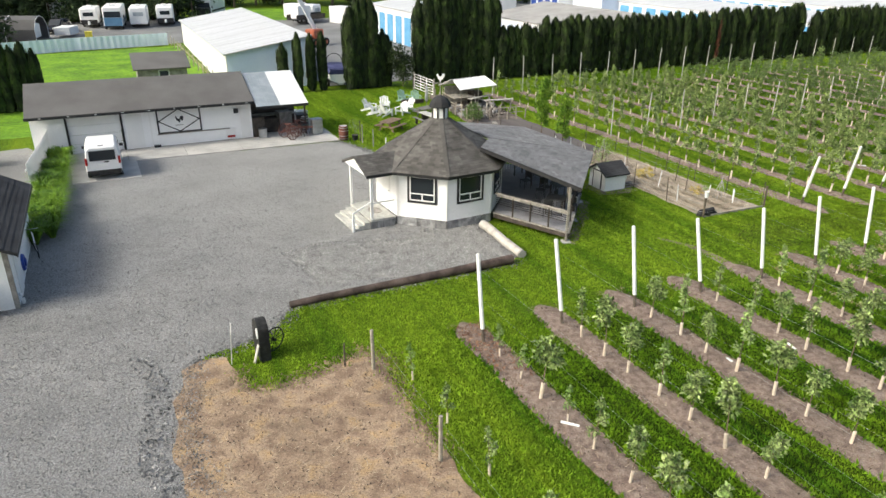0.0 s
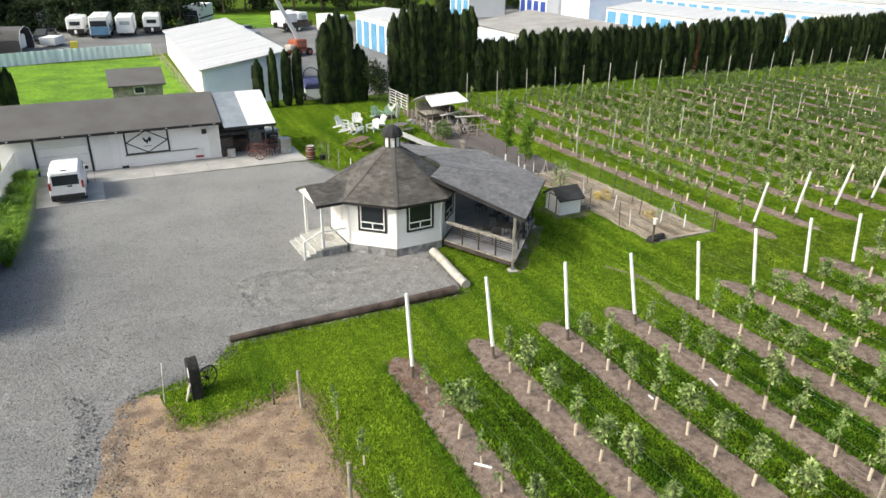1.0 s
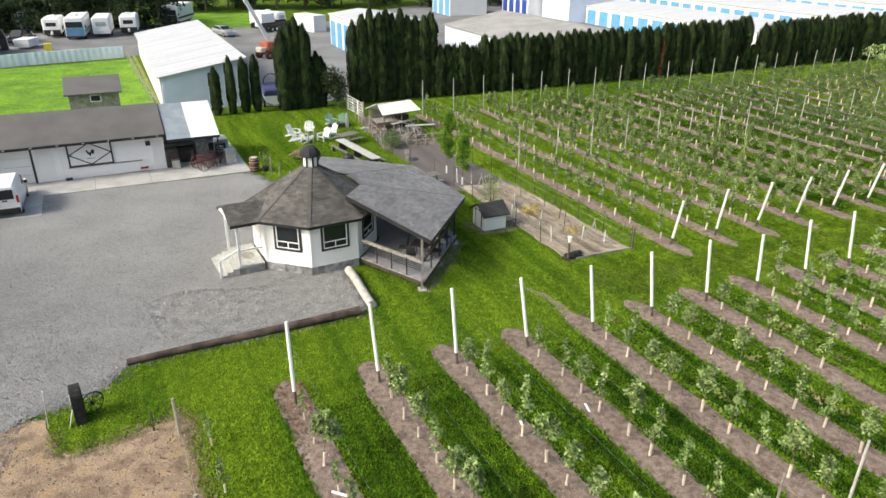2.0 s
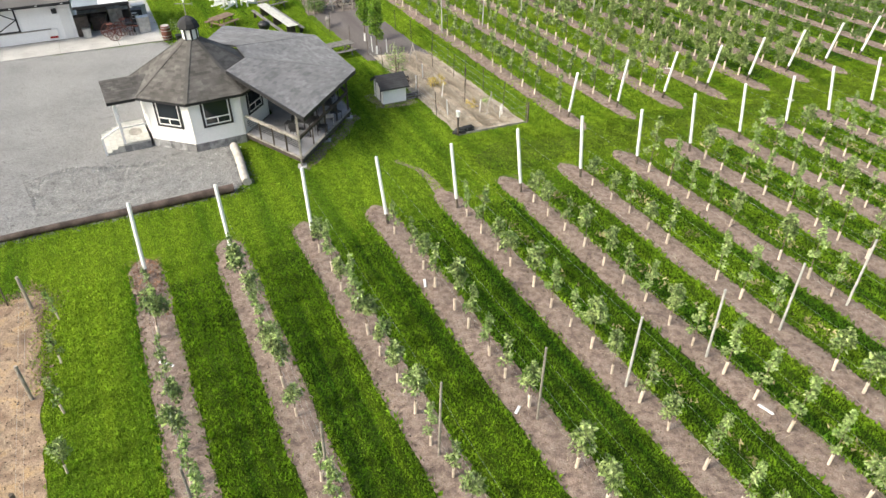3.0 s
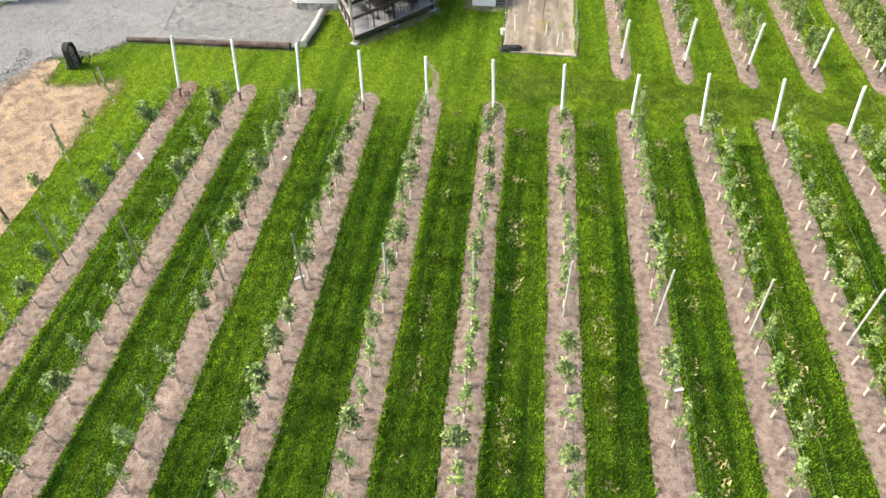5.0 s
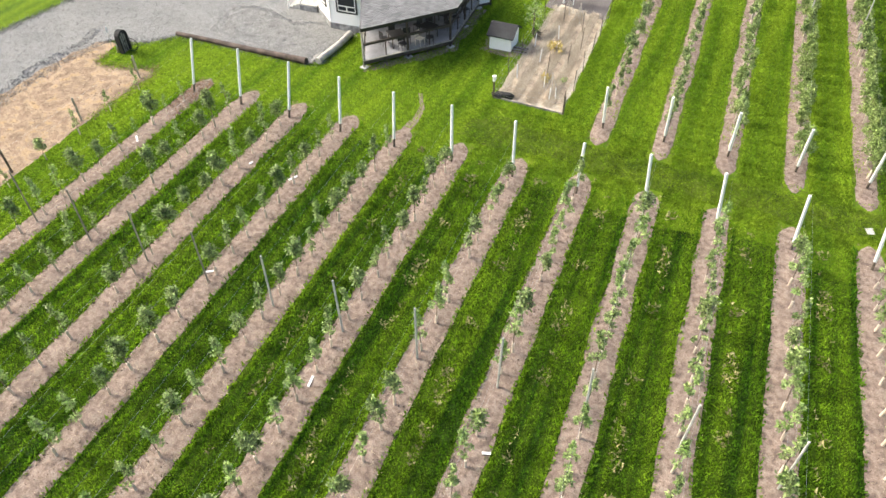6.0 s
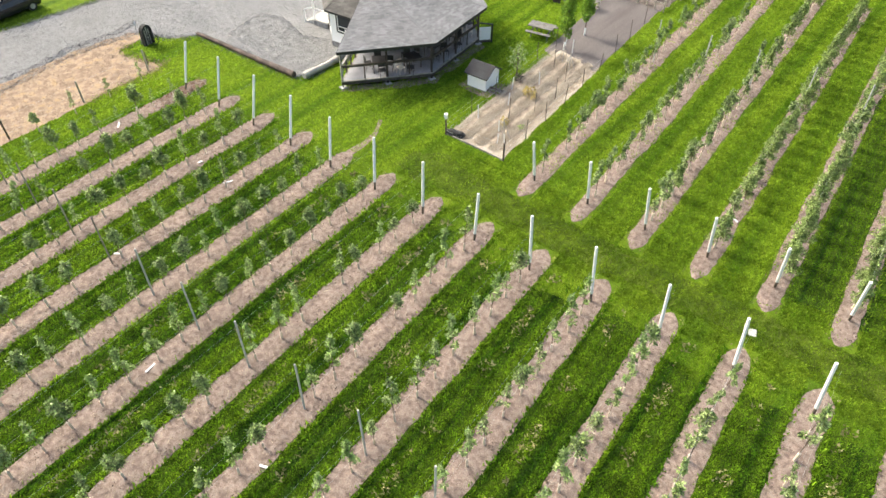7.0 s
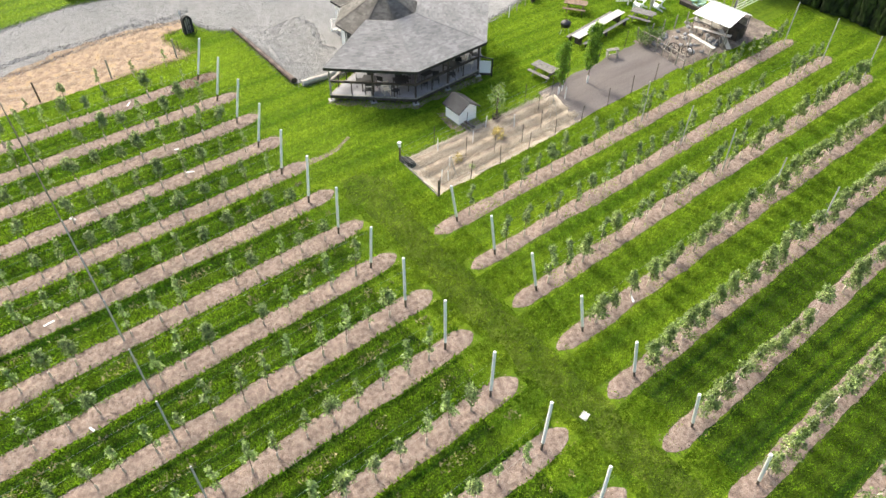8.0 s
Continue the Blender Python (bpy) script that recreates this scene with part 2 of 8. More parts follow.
REDLAMP = mat("red_lamp_plastic", (0.30, 0.015, 0.012), (0.36, 0.02, 0.015), scale=3, rough=0.25, bump=0, speck=0.1)
RVBLUE = mat("blue_motorhome_paint", (0.10, 0.22, 0.36), (0.14, 0.27, 0.42), scale=1, rough=0.35, bump=0, speck=0.05)
ORANGE = mat("faded_orange_machine_paint", (0.30, 0.075, 0.04), (0.42, 0.13, 0.065), scale=2, rough=0.5, bump=0.05)
BLUETARP = mat("indigo_boat_cover", (0.05, 0.055, 0.14), (0.08, 0.085, 0.19), scale=1.5, rough=0.8, bump=0.3)
REDRUST = mat("rusty_red_metal", (0.10, 0.038, 0.030), (0.18, 0.075, 0.058), scale=4, rough=0.7, bump=0.2)
BARRELWOOD = mat("reddish_barrel_wood", (0.10, 0.035, 0.025), (0.18, 0.07, 0.045), scale=4, rough=0.7, bump=0.2)
PICNIC = mat("brown_picnic_table_wood", (0.14, 0.095, 0.065), (0.24, 0.17, 0.12), scale=4, rough=0.8, bump=0.2)
MUTEDGREEN = mat("sage_green_paint", (0.22, 0.36, 0.29), (0.28, 0.42, 0.34), scale=2, rough=0.6, bump=0.05)
BLUEPLASTIC = mat("blue_plastic", (0.02, 0.05, 0.26), (0.03, 0.07, 0.33), scale=3, rough=0.4, bump=0.03)
YELLOW = mat("yellow_plastic", (0.65, 0.55, 0.05), (0.75, 0.65, 0.08), scale=3, rough=0.5, bump=0.03)
DECKGREY = mat("grey_painted_deck", (0.205, 0.205, 0.22), (0.29, 0.29, 0.31), scale=1.2, rough=0.7, bump=0.15, fine=25, speck=0.15)
CREAM = mat("cream_upholstery", (0.55, 0.50, 0.42), (0.66, 0.61, 0.53), scale=3, rough=0.8, bump=0.1)
PEBBLE = mat("grey_pebbles", (0.118, 0.117, 0.116), (0.32, 0.316, 0.312), scale=2.0, rough=0.9, bump=0, fine=10, per="island", spread=0.45)
TABLEGREY = mat("silvered_table_wood", (0.125, 0.118, 0.108), (0.205, 0.195, 0.18), scale=4, rough=0.85, bump=0.3, speck=0.25, fine=30)
PEASTONE = mat("pale_pea_stones", (0.22, 0.218, 0.212), (0.42, 0.415, 0.405), scale=2.0, rough=0.9, bump=0, fine=10, per="island", spread=0.35)
GLASS = glass_dark("dark_window_glass")

# ---------------------------------------------------------------- building helpers
from mathutils.geometry import delaunay_2d_cdt


def mesh_of(bm, name, material, smooth=False):
    me = bpy.data.meshes.new(name)
    bmesh.ops.recalc_face_normals(bm, faces=bm.faces)
    bm.to_mesh(me)
    bm.free()
    if material:
        me.materials.append(material)
    if smooth:
        for p in me.polygons:
            p.use_smooth = True
    return me


def raw_mesh(name, verts, faces, material):
    me = bpy.data.meshes.new(name)
    me.from_pydata([tuple(v) for v in verts], [], [tuple(f) for f in faces])
    me.materials.append(material)
    return me


def part(name, bm, material, parent, label="", smooth=False):
    ob = new(name, mesh_of(bm, name, material, smooth))
    ob.parent = parent
    if label:
        ob["label"] = label
    return ob


def part_mesh(name, me, parent, label=""):
    ob = new(name, me)
    ob.parent = parent
    if label:
        ob["label"] = label
    return ob


def thing(name, m, label, category, group="", kind=""):
    ob = new(name)
    ob.empty_display_size = 0.2
    ob.matrix_world = m
    return tagged(ob, label, category, group, kind)


def solid(name, bm, material, m, label, category, group="", kind="", smooth=False):
    ob = new(name, mesh_of(bm, name, material, smooth))
    ob.matrix_world = m
    return tagged(ob, label, category, group, kind)


def box(bm, x0, x1, y0, y1, z0, z1, m=None, bevel=0.0):
    vs = [bm.verts.new((x, y, z)) for z in (z0, z1) for x, y in ((x0, y0), (x1, y0), (x1, y1), (x0, y1))]
    fs = [bm.faces.new([vs[i] for i in f]) for f in ((3, 2, 1, 0), (4, 5, 6, 7), (0, 1, 5, 4), (1, 2, 6, 5), (2, 3, 7, 6), (3, 0, 4, 7))]
    if bevel:
        es = list({e for f in fs for e in f.edges})
        made = bmesh.ops.bevel(bm, geom=es, offset=bevel, segments=1, affect="EDGES")
        vs = [v for v in {v for f in made["faces"] for v in f.verts} | {v for v in vs if v.is_valid}]
    if m is not None:
        bmesh.ops.transform(bm, matrix=m, verts=vs)
    return bm


def B(*a, **k):
    return box(bmesh.new(), *a, **k)


def tube(bm, p0, p1, r0, r1=None, n=8, caps=True):
    p0, p1 = Vector(p0), Vector(p1)
    r1 = r0 if r1 is None else r1
    q = (p1 - p0).to_track_quat("Z", "Y")
    rings = []
    for p, r in ((p0, r0), (p1, r1)):
        rings.append([bm.verts.new(p + q @ Vector((r * math.cos(2 * math.pi * i / n), r * math.sin(2 * math.pi * i / n), 0))) for i in range(n)])
    for i in range(n):
        bm.faces.new((rings[0][i], rings[0][(i + 1) % n], rings[1][(i + 1) % n], rings[1][i]))
    if caps:
        bm.faces.new(rings[0][::-1])
        bm.faces.new(rings[1])
    return bm


def bar(bm, p0, p1, w, h):
    """A square-cut beam from p0 to p1, w wide and h high."""
    p0, p1 = Vector(p0), Vector(p1)
    d = (p1 - p0).normalized()
    s = d.cross(Vector((0, 0, 1)))
    s = s.normalized() if s.length > 1e-4 else Vector((1, 0, 0))
    t = s.cross(d).normalized()
    vs = [bm.verts.new(p + s * (a * w / 2) + t * (b * h / 2)) for p in (p0, p1) for a, b in ((-1, -1), (1, -1), (1, 1), (-1, 1))]
    for f in ((3, 2, 1, 0), (4, 5, 6, 7), (0, 1, 5, 4), (1, 2, 6, 5), (2, 3, 7, 6), (3, 0, 4, 7)):
        bm.faces.new([vs[i] for i in f])
    return bm


def lathe(bm, profile, n=14, centre=(0, 0)):
    rings = [[bm.verts.new((centre[0] + r * math.cos(2 * math.pi * i / n), centre[1] + r * math.sin(2 * math.pi * i / n), z)) for i in range(n)] for r, z in profile]
    for a, b in zip(rings, rings[1:]):
        for i in range(n):
            bm.faces.new((a[i], a[(i + 1) % n], b[(i + 1) % n], b[i]))
    bm.faces.new(rings[0][::-1])
    bm.faces.new(rings[-1])
    return bm


def slab(bm, pts, z0, z1):
    """A prism over a polygon of (x, y)."""
    lo = [bm.verts.new((x, y, z0)) for x, y in pts]
    hi = [bm.verts.new((x, y, z1)) for x, y in pts]
    n = len(pts)
    bm.faces.new(lo[::-1])
    bm.faces.new(hi)
    for i in range(n):
        bm.faces.new((lo[i], lo[(i + 1) % n], hi[(i + 1) % n], hi[i]))
    return bm


def ring_bar(bm, centre, radius, r, axis="Y", n=20, k=6):
    c = Vector(centre)
    rows = []
    for i in range(n):
        a = 2 * math.pi * i / n
        d = Vector((math.cos(a), 0, math.sin(a))) if axis == "Y" else (Vector((0, math.cos(a), math.sin(a))) if axis == "X" else Vector((math.cos(a), math.sin(a), 0)))
        side = Vector((0, 1, 0)) if axis == "Y" else (Vector((1, 0, 0)) if axis == "X" else Vector((0, 0, 1)))
        rows.append([bm.verts.new(c + d * (radius + r * math.cos(2 * math.pi * j / k)) + side * (r * math.sin(2 * math.pi * j / k))) for j in range(k)])
    for i in range(n):
        for j in range(k):
            bm.faces.new((rows[i][j], rows[(i + 1) % n][j], rows[(i + 1) % n][(j + 1) % k], rows[i][(j + 1) % k]))
    return bm


def wobble(pts, step=0.35, amp=0.08, seed=0.0, closed=True):
    """Points along a polygon of (u, v) at even steps, with an uneven edge."""
    out = []
    n = len(pts)
    for i in range(n if closed else n - 1):
        a, b = Vector((*pts[i], 0)), Vector((*pts[(i + 1) % n], 0))
        k = max(1, int((b - a).length / step))
        nrm = Vector((-(b - a).y, (b - a).x, 0)).normalized()
        for j in range(k):
            p = a.lerp(b, j / k)
            d = noise.noise(Vector((p.x * 0.8, p.y * 0.8, seed))) * amp + noise.noise(Vector((p.x * 3.1, p.y * 3.1, seed + 5))) * amp * 0.6
            p = p + nrm * d
            out.append((p.x, p.y))
    return out


def sheet(name, pts, z, material, label, step=0.35, amp=0.08, seed=0.0, raw=False):
    """A patch of ground with an uneven edge, laid just over the land."""
    bm = bmesh.new()
    edge = pts if raw else wobble(pts, step, amp, seed)
    pts, _, tris, *_ = delaunay_2d_cdt([Vector(p) for p in edge], [], [list(range(len(edge)))], 1, 1e-4)
    vs = [bm.verts.new(W(p.x, p.y, z)) for p in pts]
    for t in tris:
        bm.faces.new([vs[i] for i in t])
    ob = new(name, mesh_of(bm, name, material))
    return tagged(ob, label, "ground", kind="structure")


def tufts(spots, wave, seed):
    """An uneven field over world spots, between 0 and 1, with clumps about as wide as wave."""
    g = np.random.default_rng(seed)
    a, ph = g.random(9) * 2 * math.pi, g.random(9) * 2 * math.pi
    k = 2 * math.pi / (wave * (0.7 + 0.9 * g.random(9)))
    f = sum(np.cos(spots[:, 0] * k[i] * math.cos(a[i]) + spots[:, 1] * k[i] * math.sin(a[i]) + ph[i]) for i in range(9))
    return np.clip(0.5 + f / 8.0, 0, 1)


def blades(name, spots, size, material, parent=None, label="", category="", rng=None, lean=0.5, wide=0.3, clumpy=False):
    """Upright narrow triangles at world spots (n x 3), as one mesh of kind stuff."""
    n = len(spots)
    h = size[0] + (size[1] - size[0]) * rng.random(n)
    if clumpy:
        h = h * (0.62 + 0.5 * tufts(spots, 0.3, 3) + 0.26 * tufts(spots, 1.3, 4))
    a = rng.random(n) * 2 * math.pi
    side = np.stack([np.cos(a), np.sin(a), np.zeros(n)], 1) * (h * wide)[:, None]
    b = rng.random(n) * 2 * math.pi
    tip = np.stack([np.cos(b) * lean * h, np.sin(b) * lean * h, h * (0.75 + 0.25 * rng.random(n))], 1)
    v = np.empty((n, 3, 3))
    v[:, 0], v[:, 1], v[:, 2] = spots - side, spots + side, spots + tip
    me = bpy.data.meshes.new(name)
    me.vertices.add(3 * n)
    me.vertices.foreach_set("co", v.reshape(-1))
    me.loops.add(3 * n)
    me.loops.foreach_set("vertex_index", np.arange(3 * n))
    me.polygons.add(n)
    me.polygons.foreach_set("loop_start", np.arange(n) * 3)
    me.polygons.foreach_set("loop_total", np.full(n, 3))
    me.update(calc_edges=True)
    me.materials.append(material)
    ob = new(name, me)
    ob.parent = parent
    return tagged(ob, label, category, kind="stuff")


def leaf_cloud(rng, centres, radii, count, size, droop=0.3):
    """Vertices and faces of many small folded leaves round some centres."""
    verts, faces = [], []
    for k in range(count):
        c, r = centres[k % len(centres)], radii[k % len(centres)]
        d = rng.normal(size=3)
        d /= np.linalg.norm(d)
        p = np.array(c) + d * np.array(r) * (0.45 + 0.6 * rng.random())
        t = rng.normal(size=3) + d * 0.8 - np.array((0, 0, droop))
        t /= np.linalg.norm(t)
        s = np.cross(t, rng.normal(size=3))
        s /= np.linalg.norm(s)
        ln = size * (0.7 + 0.6 * rng.random())
        i = len(verts)
        nn = np.cross(s, t) * 0.15 * ln
        verts += [p, p + t * ln * 0.5 + s * ln * 0.28 + nn, p + t * ln, p + t * ln * 0.5 - s * ln * 0.28 + nn]
        faces += [(i, i + 1, i + 2), (i, i + 2, i + 3)]
    return verts, faces

# ---------------------------------------------------------------- land
rng = np.random.default_rng(7)


def make_ground():
    us = [-1500, -600, -250, -120, -60, -30, 0, 30, 60, 90, 120, 200, 400, 900, 1800]
    vs = [-900, -300, -100, -40, 0, 30, 58, 80, 110, 150, 220, 400, 900, 2000]
    verts = [W(u, v) for v in vs for u in us]
    k = len(us)
    faces = [(j * k + i, j * k + i + 1, (j + 1) * k + i + 1, (j + 1) * k + i) for j in range(len(vs) - 1) for i in range(k - 1)]
    ob = new("ground", raw_mesh("ground", verts, faces, GRASS))
    return tagged(ob, "mown green grass over flat farm land", "ground", kind="structure")


make_ground()
# the gravel yard and the drive that leaves it past the dirt patch
GRAVEL_EDGE = [(-8.8, 2.3), (-8.4, 2.9), (-7.5, 3.1), (-6.2, 3.6), (-5.3, 4.7), (-5.0, 5.1), (4.3, 5.3), (5.0, 5.9), (5.0, 9.6), (6.0, 13), (6.2, 17.0), (5.2, 24.0), (3.9, 28.1), (-13.0, 28.6), (-14.3, 20), (-14.6, 9.0), (-15.6, 3.0), (-16.6, -4.0), (-15.6, -9.6), (-13.5, -20), (-11.0, -45), (-1.0, -45), (-5.0, -20.0), (-8.2, -10.8), (-9.4, -4.0), (-9.4, -0.5)]
sheet("gravel_yard", GRAVEL_EDGE, 0.012, GRAVEL, "grey compacted gravel yard in front of the garage", amp=0.18)
PEA_EDGE = [(-3.6, 6.4), (4.2, 5.5), (4.8, 9.5), (3.3, 10.6), (0.8, 9.5), (-2.2, 10.6), (-4.2, 10.0)]
sheet("pea_gravel", PEA_EDGE, 0.020, PEA, "loose pale pea gravel beside the white octagonal house", amp=0.5)
DIRT_EDGE = [(-9.2, 2.3), (-8.7, 2.65), (-7.85, 2.6), (-7.6, 1.6), (-7.45, 0.5), (-6.7, 0.4), (-5.86, 0.58), (-4.5, 0.9), (-3.8, 1.3), (-3.25, 0.4), (-3.45, -0.7), (-3.6, -2.7), (-3.55, -4.4), (-3.55, -9), (-3.4, -16), (-3.2, -45), (-5.2, -45), (-5.6, -20.0), (-8.6, -10.8), (-9.85, -6.7), (-9.85, -3.1), (-9.9, -0.7), (-9.55, 1.1)]
sheet("dirt_patch", DIRT_EDGE, 0.022, DIRT, "bare sandy brown dirt beside the drive", amp=0.3)
sheet("field", [(-40, 38), (-13, 37), (0.2, 40.2), (0.0, 80.5), (-20, 77.5), (-45, 74)], 0.015, GRASS_FIELD, "bright green rough field grass behind the garage", amp=0.3, step=1.5)
sheet("yard_asphalt", [(-60, 88), (-22, 79), (0.6, 83), (9.0, 83), (9.5, 47.5), (16.5, 47.0), (40, 47.5), (140, 47.5), (140, 135), (60, 130), (34, 108), (22, 106), (13, 114), (-10, 113), (-40, 113), (-60, 108)], 0.03, ASPHALT, "worn grey storage yard asphalt and gravel", amp=0.4, step=3)
sheet("verge", [(0.2, 40.5), (2.4, 41), (0.5, 48), (0.5, 83), (0.1, 83)], 0.028, mat("dry_verge_grass", (0.15, 0.17, 0.04), (0.24, 0.24, 0.08), scale=0.8, bump=0.5, fine=6), "yellowish dry grass verge along the white barn", step=1.5)
STRAW_EDGE = [(15.75, 6.3), (19.6, 6.2), (19.5, 16.9), (18.6, 17.9), (16.2, 18.7), (15.8, 14)]
sheet("straw_garden", STRAW_EDGE, 0.03, STRAW, "straw-covered vegetable garden beds", amp=0.15)
BED_EDGE = [(15.3, 18.0), (16.4, 17.6), (19.4, 16.4), (19.2, 28.4), (14.9, 28.8)]
sheet("fabric_bed", BED_EDGE, 0.02, FABRIC, "dusty grey-brown bare bed north of the garden", amp=0.15)
PEN_EDGE = [(14.6, 28.6), (19.3, 28.2), (20.6, 39), (16.4, 39.4)]
sheet("pen_floor", PEN_EDGE, 0.018, mat("trampled_pen_earth", (0.10, 0.08, 0.066), (0.21, 0.175, 0.15), scale=1.2, rough=0.95, bump=0.9, fine=7, speck=0.5), "trampled dirt floor of the animal pen", amp=0.3)
sheet("worn_path", [(12.2, 1.3), (12.7, 1.5), (12.75, 2.6), (12.55, 3.8), (11.9, 5.0), (11.7, 4.95), (12.25, 3.7), (12.35, 2.7)], 0.015, SOIL, "narrow worn footpath in the grass", amp=0.1)
sheet("worn_headland", [(15.0, 2.2), (22, 1.9), (30, 2.0), (38, 2.2), (52, 2.4), (52, 4.0), (38, 4.0), (28, 3.8), (20.5, 3.9), (17.0, 4.8), (15.2, 4.0)], 0.009, GRASS_WORN, "trodden olive grass track between the orchard blocks", amp=0.4)
sheet("pad_left", [(-22, 24), (-14.6, 23.6), (-13.6, 31), (-15, 34), (-22, 33)], 0.017, ASPHALT, "stained concrete path beside the garage", amp=0.05)


FURROW = mat("straw_flecked_furrow_earth", (0.20, 0.155, 0.12), (0.40, 0.33, 0.25), scale=1.8, rough=0.95, bump=0.7, fine=22, speck=0.35)


def furrows():
    """Darker earth furrows between the straw beds, and heaped straw ridges."""
    for i, u in enumerate((16.3, 17.25, 18.2, 19.15)):
        pts = [(u - 0.2, 6.8), (u + 0.2, 6.8), (u + 0.2, 17.6), (u - 0.18, 17.7)]
        sheet("furrow", pts, 0.036, FURROW, "bare earth furrow between the straw beds", amp=0.16, seed=i * 3.0)


furrows()


def concrete_apron():
    ob = thing("concrete_apron", at(0, 0), "pale concrete apron along the garage front", "pavement", kind="structure")
    cuts = [-13.2, -9.4, -6.0, -2.6, 1.0]
    for a, b in zip(cuts, cuts[1:] + [3.85]):
        bm = bmesh.new()
        vs = [(a + 0.01, 28.3), (b - 0.01, 28.3), (b - 0.01, 31.2 if b < 1 else 39.0), (a + 0.01, 31.2 if b < 1 else 39.0)]
        inv = ob.matrix_world.inverted()
        slab(bm, [(inv @ W(u, v)).to_2d()[:] for u, v in vs], -0.1, 0.05)
        part("slab", bm, CONCRETE, ob)
    bm = bmesh.new()
    slab(bm, [(inv @ W(u, v)).to_2d()[:] for u, v in ((-12.5, 24.7), (-9.0, 24.7), (-9.0, 28.28), (-12.6, 28.28))], -0.1, 0.05)
    part("slab", bm, CONCRETE, ob, "stained square parking slab")


concrete_apron()


# ---------------------------------------------------------------- orchard rows
A_ROWS = range(0, 15)
B_ROWS = range(7, 30)


def strip(name, u, v0, v1, seed, half=0.60):
    """One bare strip under a tree row: a low mound with ragged edges and a rounded end."""
    verts, faces = [], []
    n = int((v1 - v0) / 0.3)
    cols = 5
    for j in range(n + 1):
        v = v0 + (v1 - v0) * j / n
        end = min(1.0, math.sqrt(max(0.0, min(v - v0, v1 - v) / 0.75 + 0.02)))
        left = half * end + 0.13 * noise.noise(Vector((seed, v * 0.5, 0))) + 0.08 * noise.noise(Vector((seed, v * 2.6, 3)))
        right = half * end + 0.13 * noise.noise(Vector((seed + 9, v * 0.5, 0))) + 0.08 * noise.noise(Vector((seed + 9, v * 2.6, 3)))
        for i in range(cols):
            f = i / (cols - 1)
            z = 0.012 + 0.05 * math.sin(math.pi * f) * end + 0.012 * noise.noise(Vector((u + f * 3, v * 2, seed)))
            verts.append(W(u - left + (left + right) * f, v, max(0.008, z)))
    for j in range(n):
        for i in range(cols - 1):
            a = j * cols + i
            faces.append((a, a + 1, a + cols + 1, a + cols))
    ob = new(name, raw_mesh(name, verts, faces, SOIL))
    return tagged(ob, "bare pinkish-brown soil strip under an orchard row", "soil", group="orchard soil strips", kind="structure")


for i in A_ROWS:
    strip("soil_strip", i * PITCH, -34.0, 1.6, 3.7 * i)
for i in B_ROWS:
    strip("soil_strip", i * PITCH, 4.1, 38.6, 100 + 3.7 * i, 0.50)


def spots_in(n, u0, u1, v0, v1, keep):
    """World spots strewn over a stretch of the plan where keep(u, v) holds."""
    u, v = u0 + (u1 - u0) * rng.random(n), v0 + (v1 - v0) * rng.random(n)
    k = keep(u, v)
    u, v = u[k], v[k]
    o, a, b = np.array(ORIGIN), np.array(EU), np.array(EV)
    return o + u[:, None] * a + v[:, None] * b


def off_rows(u, v):
    d = np.abs((u / PITCH) - np.round(u / PITCH)) * PITCH
    rowa = (v < 1.7) & (u > -1.0)
    rowb = (v > 4.0) & (v < 38.7) & (u > 6.5 * PITCH)
    return (d > 0.62) | ~(rowa | rowb)


def near_edge(u, v):
    d = np.abs((u / PITCH) - np.round(u / PITCH)) * PITCH
    return (d > 0.50) & (d < 0.78)


def in_poly(u, v, poly):
    """Even-odd test for many plan spots at once."""
    inside = np.zeros(len(u), bool)
    for (a, b), (c, d) in zip(poly, poly[1:] + poly[:1]):
        hit = ((b > v) != (d > v)) & (u < (c - a) * (v - b) / ((d - b) or 1e-9) + a)
        inside ^= hit
    return inside


def alley_turf(i, v0, v1, seed):
    """The coarse grass of one alley, between two bare strips."""
    a, b = (i + 0.5) * PITCH - 1.18, (i + 0.5) * PITCH + 1.18
    sheet("alley_turf", [(a, v0), (b, v0), (b, v1), (a, v1)], 0.006, GRASS_ALLEY, "coarse dark green grass alley between orchard rows", amp=0.25, step=0.5, seed=seed)


for i in list(A_ROWS)[:-1]:
    alley_turf(i, -34.0, -0.5 + 0.5 * math.sin(i * 2.3), i * 5.0)
for i in range(11, 20):
    alley_turf(i, 5.6, 38.4, 200 + i * 5.0)
turf = tagged(thing("turf", at(0, 0), "tufted green lawn and alley grass", "grass"), kind="stuff")
turf.matrix_world = Matrix.Identity(4)
bare_a, bare_b = DIRT_EDGE, GRAVEL_EDGE


def lawn(u, v):
    return off_rows(u, v) & ~in_poly(u, v, bare_a) & ~in_poly(u, v, bare_b) & (np.hypot(u - 4.4, v - 12.6) > 3.7)


